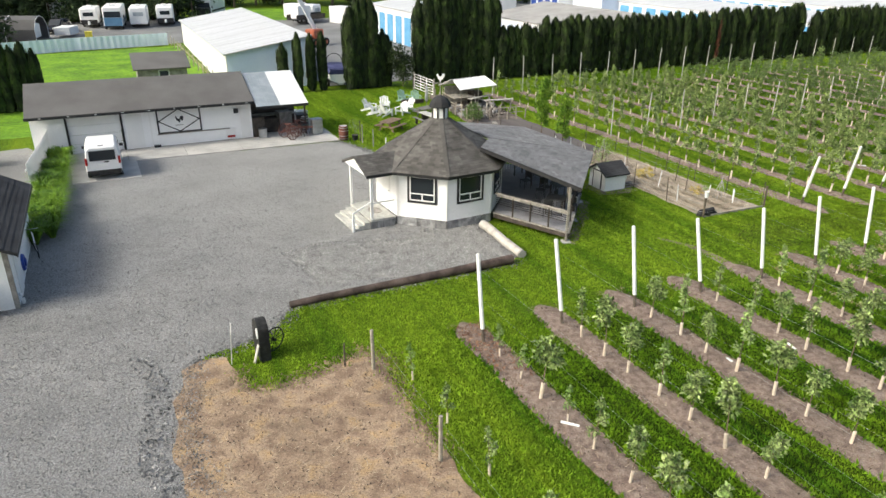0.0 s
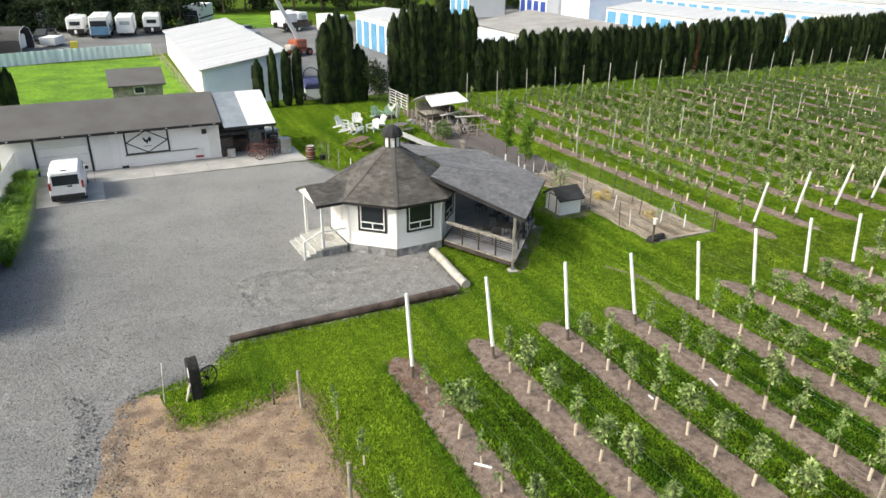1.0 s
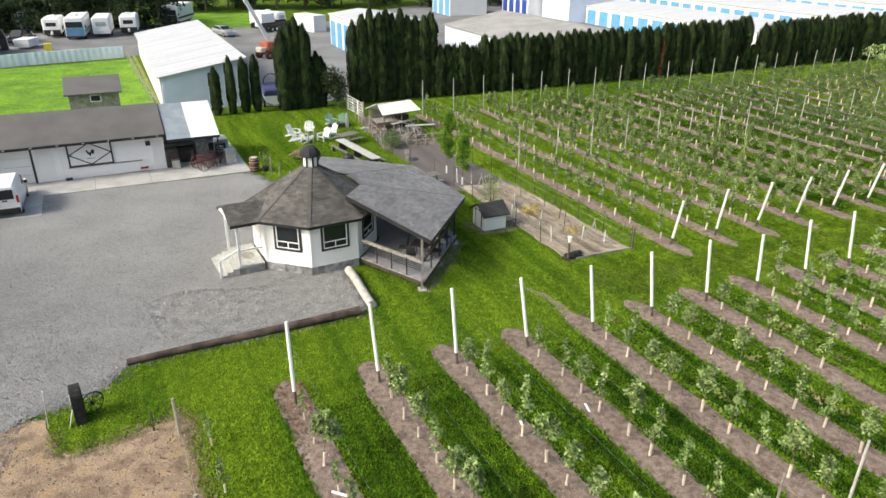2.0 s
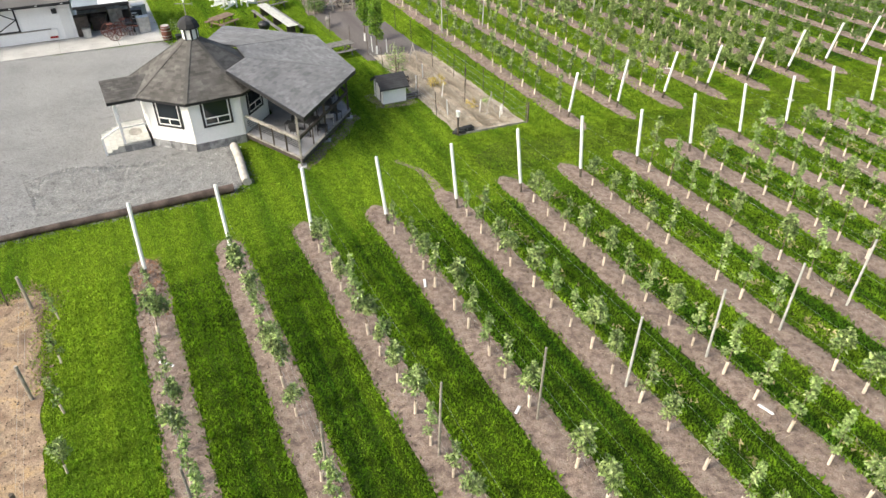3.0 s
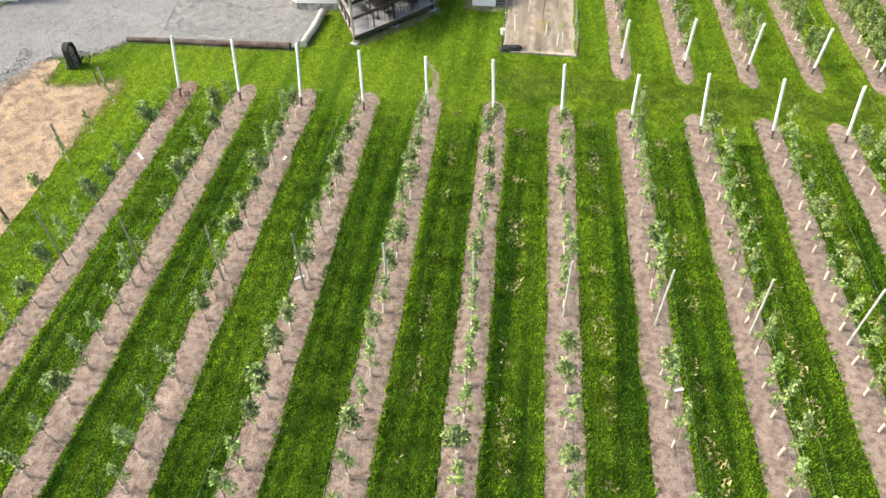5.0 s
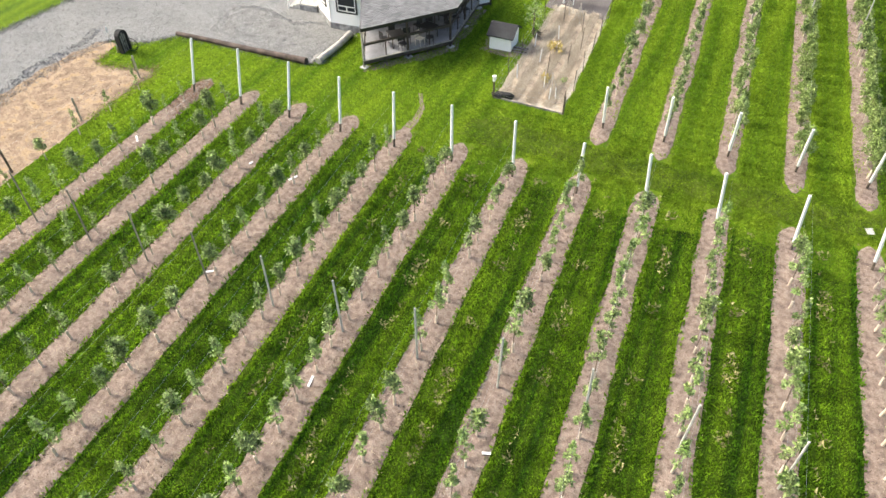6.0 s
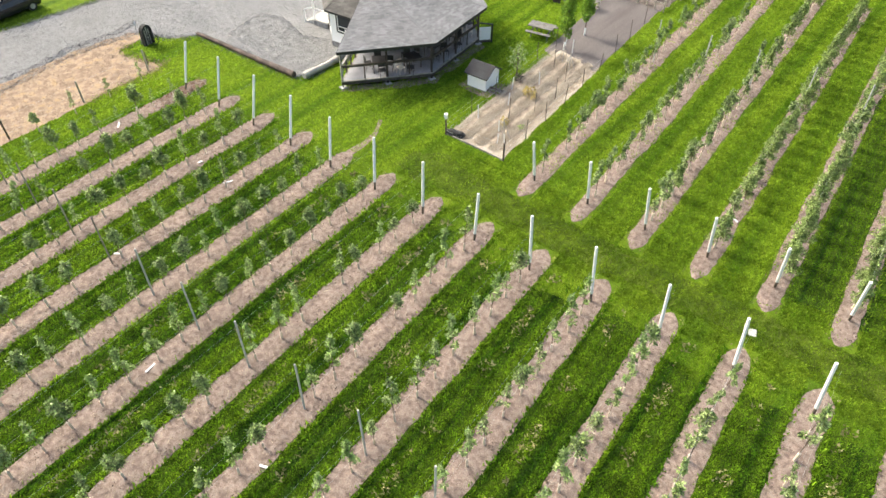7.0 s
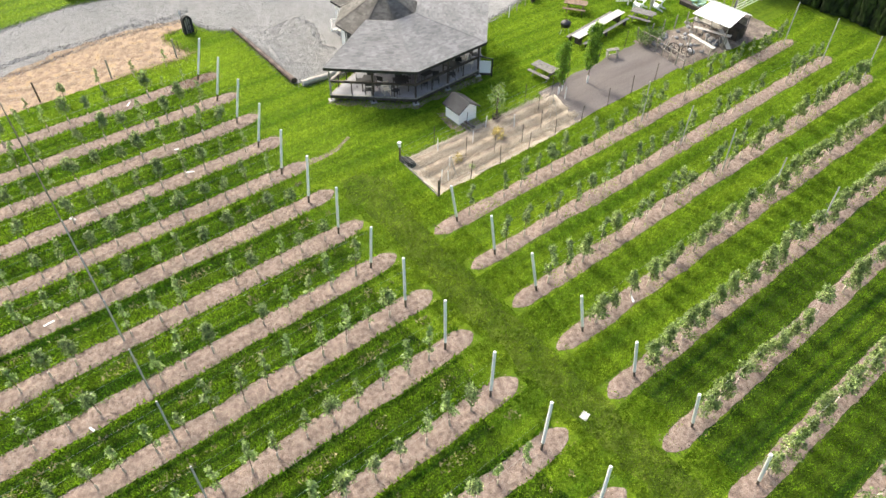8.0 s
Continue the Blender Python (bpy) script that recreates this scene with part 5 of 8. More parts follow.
def garage():
    L, D, HW, HR = 13.05, 6.2, 2.56, 3.96
    ob = thing("garage", at(-14.4, 31.05, 0.05), "long low white garage with grey roof and black trim", "garage")
    for x0, x1, z0, z1 in ((0, 1.97, 0, HW), (1.97, 4.95, 2.33, HW), (4.95, L, 0, HW)):
        front = part("front_wall", B(x0, x1, 0, 0.15, z0, z1), WHITE_SIDING, ob, "white painted front wall")
    for x0, x1 in ((0, 0.15), (L - 0.15, L)):
        bm = bmesh.new()
        slab(bm, [(0.15, 0), (D, 0), (D, HW), (D / 2, HR - 0.1), (0.15, HW)], x0, x1)
        g = part("end_wall", bm, WHITE_SIDING, ob)
        g.matrix_local = Matrix(((0, 0, 1, 0), (1, 0, 0, 0), (0, 1, 0, 0), (0, 0, 0, 1)))
    part("back_wall", B(0.15, L - 0.15, D - 0.15, D, 0, HW), WHITE_SIDING, ob)
    e = 0.75
    for s, (y0, z0) in enumerate(((-e, HW + 0.02), (D + e, HW + 0.02))):
        bm = bmesh.new()
        sheet_roof(bm, (-0.15, y0, z0), (L + 0.12, y0, z0), (L + 0.12, D / 2, HR), (-0.15, D / 2, HR), 0.10)
        part("roof", bm, ROLLROOF, ob, "plain grey roof slope")
    part("fascia", B(-0.18, L + 0.14, -e - 0.05, -e - 0.003, HW - 0.14, HW + 0.03), BLACK, ob, "black eave fascia")
    for i in range(9):
        x = 0.6 + 1.5 * i
        part("fascia_lamp", B(x, x + 0.14, -e - 0.08, -e - 0.052, HW - 0.06, HW - 0.02), WHITE, ob)
    # sectional garage door
    door = new("garage_door")
    door.parent = ob
    door.matrix_local = Matrix.Translation((1.97, 0.05, 0))
    for i in range(4):
        part("panel", B(0.02, 2.96, 0, 0.05, 0.58 * i + 0.01, 0.58 * i + 0.575, bevel=0.012), WHITE, door, "white door panel")
    for x in (1.85, 4.95):
        part("trim_post", B(x, x + 0.12, -0.04, 0.0, 0, HW - 0.1), BLACK, ob, "black upright trim")
    part("side_door", B(5.27, 6.2, -0.03, 0.0, 0.02, 2.2, bevel=0.01), WHITE, ob, "plain white side door")
    part("seam_trim", B(6.63, 6.71, -0.03, 0.0, 0, 2.5), WHITE, ob)
    # framed sign panel with a diamond of battens and a small dark emblem
    sign = new("sign_panel")
    sign.parent = ob
    sign.matrix_local = Matrix.Translation((7.12, -0.03, 0.86))
    w, h = 2.6, 1.48
    part("board", B(0, w, -0.02, 0.03, 0, h), WHITE, sign, "white sign board")
    for x0, x1, z0, z1 in ((-0.06, 0.04, -0.06, h + 0.06), (w - 0.04, w + 0.06, -0.06, h + 0.06), (0.04, w - 0.04, -0.06, 0.03), (0.04, w - 0.04, h - 0.03, h + 0.06)):
        part("batten", B(x0, x1, -0.05, -0.021, z0, z1), BLACK, sign)
    c = [(w / 2, 0.02), (w - 0.04, h / 2), (w / 2, h - 0.02), (0.04, h / 2)]
    for i in range(4):
        bm = bmesh.new()
        (xa, za), (xb, zb) = c[i], c[(i + 1) % 4]
        bar(bm, (xa, -0.035, za), (xb, -0.035, zb), 0.028, 0.06)
        part("batten", bm, BLACK, sign)
    shape = [(-0.30, 0.34), (-0.24, 0.46), (-0.16, 0.44), (-0.14, 0.32), (-0.02, 0.24), (0.08, 0.28), (0.14, 0.44), (0.28, 0.48), (0.36, 0.34), (0.30, 0.12), (0.20, 0.04), (0.12, 0.20), (0.08, 0.04), (0.03, -0.08), (-0.05, -0.08), (-0.06, 0.04), (-0.18, 0.10), (-0.22, 0.26)]
    em = part("emblem", slab(bmesh.new(), shape, -0.01, 0.01), BLACK, sign, "small dark rooster emblem")
    em.matrix_local = Matrix.Translation((w / 2, -0.034, h / 2 - 0.10)) @ Matrix.Rotation(radians(90), 4, "X") @ Matrix.Diagonal((0.8, 0.8, 1, 1))
    part("text_bar", B(w / 2 - 0.25, w / 2 + 0.25, -0.030, -0.021, h / 2 - 0.33, h / 2 - 0.29), GREYWOOD, sign)
    part("ledge", B(7.0, L - 1.5, -0.09, 0.0, 0.74, 0.80), GREYWOOD, ob, "thin grey ledge strip")
    part("meter_box", B(L - 1.15, L - 0.85, -0.12, 0.0, 1.75, 2.05), BLACK, ob, "dark meter box")
    part("notice_board", B(L - 1.75, L - 1.15, -0.08, -0.03, 0.08, 0.75), WHITE, ob, "white notice board with red marks")
    part("notice_mark", B(L - 1.7, L - 1.2, -0.088, -0.08, 0.16, 0.30), REDLAMP, ob)
    part("door_leaf", B(L - 0.75, L - 0.15, -0.035, 0.0, 0.02, 2.05, bevel=0.01), WHITE, ob, "narrow white door leaf")
    part("lamp", tube(bmesh.new(), (L - 0.6, -0.14, 2.35), (L - 0.6, 0, 2.35), 0.09, 0.07), BLACK, ob)
    part("vent_flap", B(6.7, 7.1, -0.26, -0.05, 0.0, 0.12), BLACK, ob, "dark drain cover")
    return ob


garage()


def lean_to():
    ob = thing("lean_to", at(-1.2, 31.05, 0.05), "open lean-to shed with half white metal roof", "shed")
    W0, D = 3.5, 6.2
    e = 1.0
    def z_at(y):
        return 2.28 + (y + e) * 0.36
    for x0, x1, m, lab in ((0.04, 1.62, METALROOF, "grey corrugated roof sheet"), (1.62, W0, WHITEMETAL, "white translucent roof sheet")):
        bm = bmesh.new()
        sheet_roof(bm, (x0, -e, z_at(-e)), (x1, -e, z_at(-e)), (x1, 3.3, z_at(3.3)), (x0, 3.3, z_at(3.3)), 0.03)
        r = part("roof_sheet", bm, m, ob, lab)
        bm = bmesh.new()
        rib_panel(bm, (x0, -e, z_at(-e) + 0.012), (x1, -e, z_at(-e) + 0.012), (0, 3.3 + e, z_at(3.3) - z_at(-e)), 8, 0.02)
        part("rib", bm, m, r)
    part("fascia", B(0, W0, -e - 0.04, -e, 2.13, 2.30), BLACK, ob)
    for x in (W0 - 0.12,):
        for y in (-0.2, 3.2):
            part("post", B(x, x + 0.1, y, y + 0.1, 0, z_at(y) - 0.05), DARKWOOD, ob)
    part("back_wall", B(0.05, W0, 3.2, 3.28, 0, 3.6), DARKWOOD, ob, "dark plank back wall")
    bm = bmesh.new()
    box(bm, 0.05, W0 - 0.1, 2.3, 3.1, 0.9, 0.95)
    part("shelf", bm, GREYWOOD, ob)
    return ob


lean_to()


def box_thing(name, u, v, sx, sy, sz, material, label, category, turn=0.0, z=0.05, group=""):
    """A bevelled crate with a lid and two battens."""
    ob = thing(name, at(u, v, z, turn), label, category, group)
    part("body", B(-sx / 2, sx / 2, -sy / 2, sy / 2, 0, sz * 0.86, bevel=0.015), material, ob)
    part("lid", B(-sx / 2 - 0.015, sx / 2 + 0.015, -sy / 2 - 0.015, sy / 2 + 0.015, sz * 0.86, sz, bevel=0.012), material, ob)
    return ob


def barrel(u, v, material, label, r=0.3, h=0.88, z=0.05):
    ob = thing("barrel", at(u, v, z), label, "barrel")
    part("staves", lathe(bmesh.new(), [(r * 0.84, 0), (r * 0.95, h * 0.2), (r, h * 0.5), (r * 0.95, h * 0.8), (r * 0.84, h)], 16), material, ob, smooth=True)
    for z0 in (0.12, 0.32, 0.68, 0.88):
        rr = r * (0.86 + 0.15 * (1 - abs(z0 - 0.5) * 2))
        part("hoop", lathe(bmesh.new(), [(rr + 0.012, h * z0 - 0.02), (rr + 0.012, h * z0 + 0.02)], 16), STEEL, ob)
    part("head", lathe(bmesh.new(), [(r * 0.8, h - 0.01), (r * 0.8, h + 0.006)], 16), PALELOG, ob, "pale barrel head")
    return ob


barrel(4.05, 28.3, BARRELWOOD, "reddish-brown wooden barrel on the apron corner", 0.33, 0.95)


def hand_cart(u, v, turn):
    """A rusty old farm cultivator with two spoked wheels."""
    ob = thing("farm_cultivator", at(u, v, 0.05, turn), "rusty red antique farm cultivator with spoked wheels", "implement")
    for y in (-0.5, 0.5):
        w = new("wheel")
        w.parent = ob
        w.matrix_local = Matrix.Translation((0, y, 0.5))
        part("rim", ring_bar(bmesh.new(), (0, 0, 0), 0.47, 0.025, "Y"), REDRUST, w)
        for k in range(8):
            a = math.pi * k / 4
            part("spoke", tube(bmesh.new(), (0, 0, 0), (0.46 * math.cos(a), 0, 0.46 * math.sin(a)), 0.012, n=5), REDRUST, w)
    part("axle", tube(bmesh.new(), (0, -0.55, 0.5), (0, 0.55, 0.5), 0.025), REDRUST, ob)
    part("frame", bar(bmesh.new(), (-0.7, 0, 0.55), (1.1, 0, 0.62), 0.06, 0.08), REDRUST, ob)
    part("seat", lathe(bmesh.new(), [(0.05, 0.95), (0.2, 0.98), (0.22, 1.03), (0.2, 1.03)], 10), REDRUST, ob)
    part("seat_spring", bar(bmesh.new(), (-0.5, 0, 0.57), (0, 0, 0.96), 0.05, 0.02), REDRUST, ob)
    for k in range(5):
        x = -0.2 + 0.22 * k
        part("tine", tube(bmesh.new(), (x, -0.2, 0.55), (x + 0.1, -0.3, 0.05), 0.015, n=5), REDRUST, ob)
        part("lever", tube(bmesh.new(), (x, 0.15, 0.58), (x - 0.25, 0.3, 1.35 - 0.1 * k), 0.012, n=5), REDRUST, ob)
    return ob


hand_cart(0.75, 29.9, 20)
hand_cart(1.6, 30.7, -35)


def stool(u, v, turn):
    ob = thing("metal_stool", at(u, v, 0.05, turn), "dark folding metal stand on the concrete", "stand")
    part("seat", B(-0.25, 0.25, -0.18, 0.18, 0.72, 0.76), RUBBER, ob)
    for x in (-0.22, 0.22):
        for y in (-0.2, 0.2):
            part("leg", tube(bmesh.new(), (x, y * 1.6, 0), (x, -y * 0.3, 0.73), 0.015, n=5), RUBBER, ob)
    return ob


stool(2.0, 30.4, 10)


def grill(u, v, material, label):
    ob = thing("barbecue", at(u, v, 0.0, 15) @ Matrix.Diagonal((1.25, 1.25, 1.0, 1)), label, "barbecue")
    part("bowl", lathe(bmesh.new(), [(0.05, 0.5), (0.26, 0.6), (0.32, 0.78), (0.32, 0.80)], 14), material, ob, smooth=True)
    part("cover", lathe(bmesh.new(), [(0.33, 0.80), (0.30, 0.95), (0.18, 1.06), (0.04, 1.10)], 14), material, ob, smooth=True)
    for k in range(3):
        a = 2 * math.pi * k / 3
        part("leg", tube(bmesh.new(), (0.2 * math.cos(a), 0.2 * math.sin(a), 0.55), (0.34 * math.cos(a), 0.34 * math.sin(a), 0), 0.016, n=5), STEEL, ob)
    part("handle", bar(bmesh.new(), (-0.08, 0, 1.14), (0.08, 0, 1.14), 0.03, 0.03), BARRELWOOD, ob)
    return ob


box_thing("smoker_box", 2.9, 30.7, 0.75, 0.55, 1.05, STEEL, "grey metal smoker cabinet on the concrete", "cabinet", 8)
box_thing("tool_chest", -0.75, 31.0, 0.5, 0.4, 0.6, STEEL, "grey tool chest inside the lean-to", "chest")
box_thing("crate", -0.95, 31.6, 0.8, 0.7, 1.3, DARKWOOD, "dark wooden crate inside the lean-to", "crate", 12)
box_thing("crate", 0.2, 32.6, 1.0, 0.8, 0.9, DARKWOOD, "stacked dark crate inside the lean-to", "crate", -8)
box_thing("crate", 1.3, 33.2, 0.9, 0.9, 1.2, GREYWOOD, "grey wooden crate inside the lean-to", "crate", 5)
box_thing("smoker_box", 2.7, 33.6, 0.8, 0.6, 0.8, BLACK, "black covered bin behind the lean-to", "bin", -5)
box_thing("smoker_box", 3.0, 35.0, 0.9, 0.7, 0.75, STEEL, "grey metal bin behind the lean-to", "bin", 10)
barrel(2.5, 32.2, BLACK, "dark steel drum beside the lean-to", 0.28, 0.9)


def planter(u, v):
    """A dead-looking potted shrub on a stand beside the barrel."""
    ob = thing("potted_shrub", at(u, v, 0.02), "scrawny dark potted shrub beside the barrel", "plant")
    part("pot", lathe(bmesh.new(), [(0.16, 0), (0.22, 0.34), (0.24, 0.36)], 10), BLACK, ob)
    r = np.random.default_rng(5)
    vv, ff = leaf_cloud(r, [(0, 0, 0.8), (0.15, 0.1, 1.0), (-0.15, 0, 1.1)], [(0.3, 0.3, 0.35)] * 3, 160, 0.09)
    part_mesh("foliage", raw_mesh("foliage", vv, ff, LEAF), ob)
    part("stem", tube(bmesh.new(), (0, 0, 0.3), (0, 0, 1.1), 0.02, 0.01, 5), BARK, ob)


planter(4.75, 28.0)


def stake(u, v, h, material, label, lean=(0, 0), r=0.035, group="", name="stake", kind="post"):
    p = W(u, v)
    bm = tube(bmesh.new(), (0, 0, -0.08), (0, 0, h), r, r * 0.92, 7)
    ob = new(name, mesh_of(bm, name, material))
    ob.matrix_world = pose(p.x, p.y, p.z, 0, 0, GRID) @ pose(0, 0, 0, lean[0], lean[1], 0)
    return tagged(ob, label, kind, group)


for u, v, h, m in ((4.9, 27.0, 1.3, GREYWOOD), (5.2, 25.8, 1.2, GREYWOOD), (5.6, 24.6, 0.9, SLEEVE), (5.0, 27.7, 1.4, POSTDARK)):
    stake(u, v, h, m, "short post at the edge of the gravel yard", group="yard edge posts")


# ---------------------------------------------------------------- van and car
def loft(bm, sections):
    """Skins a run of closed sections, each a list of (x, z) at a y."""
    rings = [[bm.verts.new((x, y, z)) for x, z in pts] for y, pts in sections]
    n = len(rings[0])
    for a, b in zip(rings, rings[1:]):
        for i in range(n):
            bm.faces.new((a[i], a[(i + 1) % n], b[(i + 1) % n], b[i]))
    bm.faces.new(rings[0])
    bm.faces.new(rings[-1][::-1])
    return bm


def wheel(parent, x, y, r=0.32, w=0.2):
    wh = new("wheel")
    wh.parent = parent
    wh.matrix_local = Matrix.Translation((x, y, r))
    bm = bmesh.new()
    tube(bm, (-w / 2, 0, 0), (w / 2, 0, 0), r, r, 18)
    part("tyre", bm, RUBBER, wh)
    bm = bmesh.new()
    tube(bm, (-w / 2 - 0.01, 0, 0), (w / 2 + 0.01, 0, 0), r * 0.6, r * 0.6, 14)
    part("rim", bm, STEEL, wh)


def vehicle(name, m, label, category, paint, L, Wd, H, van=True):
    """A car or small van, rear at y = 0, front at y = L."""
    ob = thing(name, m, label, category)
    hw = Wd / 2
    sill, belt = 0.28, 0.95 if van else 0.85

    def sec(w, top, roofw):
        return [(-w * 0.96, sill), (w * 0.96, sill), (w, 0.5), (w, belt), (roofw + 0.03, top - 0.1), (roofw - 0.08, top), (-roofw + 0.08, top), (-roofw - 0.03, top - 0.1), (-w, belt), (-w, 0.5)]
    if van:
        ys = [(0.0, hw * 0.95, H * 0.93, hw * 0.80), (0.10, hw, H * 0.98, hw * 0.84), (0.5, hw, H, hw * 0.86), (L * 0.55, hw, H * 0.99, hw * 0.85), (L * 0.66, hw, H * 0.94, hw * 0.80), (L * 0.80, hw, 1.18, hw * 0.80), (L * 0.97, hw * 0.92, 0.98, hw * 0.75), (L, hw * 0.82, 0.78, hw * 0.68)]
    else:
        ys = [(0.0, hw * 0.9, 0.9, hw * 0.75), (0.15, hw, 1.0, hw * 0.8), (L * 0.14, hw, H * 0.93, hw * 0.72), (L * 0.3, hw, H, hw * 0.74), (L * 0.52, hw, H * 0.98, hw * 0.72), (L * 0.70, hw, 1.0, hw * 0.8), (L * 0.95, hw * 0.94, 0.82, hw * 0.75), (L, hw * 0.84, 0.68, hw * 0.7)]
    bm = loft(bmesh.new(), [(y, sec(w, t, r)) for y, w, t, r in ys])
    part("body", bm, paint, ob, smooth=False)
    if van:
        part("rear_window", B(-0.66, 0.66, -0.035, 0.03, 1.10, 1.66, bevel=0.01), GLASS, ob, "dark tinted rear window")
        part("number_plate", B(-0.26, 0.26, -0.03, -0.005, 0.78, 0.90), WHITE, ob)
        part("door_trim", B(0.05, 0.30, -0.035, -0.004, 0.98, 1.05), BLACK, ob)
        for x in (-0.83, 0.83):
            part("tail_light", B(x - 0.06, x + 0.06, -0.03, 0.06, 0.86, 1.28, bevel=0.01), REDLAMP, ob)
        part("bumper", B(-hw * 0.96, hw * 0.96, -0.10, 0.08, 0.30, 0.56, bevel=0.03), RUBBER, ob, "dark plastic rear bumper")
        part("roof_lamp", B(-0.14, 0.14, 0.12, 0.2, H * 0.97, H * 0.985 + 0.03), BLACK, ob)
        for s in (-1, 1):
            bm = bmesh.new()
            x = s * (hw * 0.92 + 0.02)
            slab(bm, [(L * 0.56, 1.1), (L * 0.72, 1.1), (L * 0.66, H * 0.86), (L * 0.56, H * 0.9)], 0, 0.02)
            g = part("side_window", bm, GLASS, ob)
            g.matrix_local = Matrix.Translation((x, 0, 0)) @ Matrix(((0, 0, 1, 0), (1, 0, 0, 0), (0, 1, 0, 0), (0, 0, 0, 1)))
    else:
        for s in (-1, 1):
            bm = bmesh.new()
            slab(bm, [(L * 0.14, 0.92), (L * 0.66, 0.95), (L * 0.52, H * 0.95), (L * 0.18, H * 0.93)], 0, 0.02)
            g = part("side_window", bm, GLASS, ob)
            g.matrix_local = Matrix.Translation((s * hw * 0.88, 0, 0)) @ Matrix(((0, 0, 1, 0), (1, 0, 0, 0), (0, 1, 0, 0), (0, 0, 0, 1)))
        for s in (-1, 1):
            part("headlight", B(s * hw * 0.7 - 0.15, s * hw * 0.7 + 0.15, L - 0.12, L - 0.02, 0.6, 0.74), STEEL, ob)
    bm = bmesh.new()
    for y0, z0, y1, z1 in ((L * 0.675, H * 0.915, L * 0.79, 1.22),) if van else ((L * 0.535, H * 0.955, L * 0.69, 1.03),):
        vs = [bm.verts.new(p) for p in ((-hw * 0.72, y0, z0), (hw * 0.72, y0, z0), (hw * 0.78, y1, z1), (-hw * 0.78, y1, z1))]
        vt = [bm.verts.new(v.co + Vector((0, 0.02, 0.02))) for v in vs]
        bm.faces.new(vt)
        for i in range(4):
            bm.faces.new((vs[i], vs[(i + 1) % 4], vt[(i + 1) % 4], vt[i]))
    part("windscreen", bm, GLASS, ob)
    for s in (-1, 1):
        part("door_mirror", B(s * (hw + 0.10) - 0.10, s * (hw + 0.10) + 0.10, L * 0.66, L * 0.66 + 0.08, 1.08, 1.26, bevel=0.02), BLACK, ob)
        for y in (0.78, L - 0.85):
            wheel(ob, s * (hw - 0.10), y)
    return ob


vehicle("van", at(-10.82, 24.9, 0.05, -1), "white compact panel van parked on a concrete slab", "van", CARWHITE, 4.5, 1.80, 1.92)
vehicle("car", at(-18.7, 0.8, 0.0, 185), "black car parked at the edge of the drive", "car", CARBLACK, 4.6, 1.82, 1.55, van=False)

# ---------------------------------------------------------------- logs, posts and the wheel by the drive


def log(name, a, b, r0, r1, material, label, end):
    p0, p1 = W(*a, r0 * 0.9), W(*b, r1 * 0.9)
    ob = thing(name, Matrix.Translation(p0), label, "log")
    bm = bmesh.new()
    n, k = 14, 12
    d = p1 - p0
    q = d.to_track_quat("Z", "Y")
    rings = []
    for j in range(k + 1):
        t = j / k
        r = r0 + (r1 - r0) * t
        wob = Vector((0, 0, 0)) + q @ Vector((0.03 * math.sin(t * 5), 0.02 * math.sin(t * 7 + 1), 0))
        rings.append([bm.verts.new(d * t + wob + q @ Vector((math.cos(2 * math.pi * i / n), math.sin(2 * math.pi * i / n), 0)) * (r * (1 + 0.06 * noise.noise(Vector((i, t * 8, r0 * 9)))))) for i in range(n)])
    for x, y in zip(rings, rings[1:]):
        for i in range(n):
            bm.faces.new((x[i], x[(i + 1) % n], y[(i + 1) % n], y[i]))
    part("trunk", bm, material, ob, smooth=True)
    for c, r, s in ((Vector((0, 0, 0)), r0 * 0.99, -1), (d, r1 * 0.99, 1)):
        bm = bmesh.new()
        tube(bm, c, c + d.normalized() * (0.012 * s), r, r, 14)
        part("sawn_end", bm, end, ob)
    return ob


log("border_log", (-5.1, 5.05), (4.25, 5.28), 0.13, 0.20, BROWNLOG, "long dark creosoted log bordering the gravel", DARKWOOD)
log("border_log", (5.02, 9.5), (4.92, 5.55), 0.21, 0.19, PALELOG, "thick pale peeled log beside the house", PALELOG)


def arch_profile(w, h, n=8):
    """Outline of an upright slab with a rounded top."""
    k = h - w
    return [(-w, 0), (w, 0), (w, k)] + [(w * math.cos(math.pi * i / n), k + w * math.sin(math.pi * i / n)) for i in range(1, n)] + [(-w, k)]


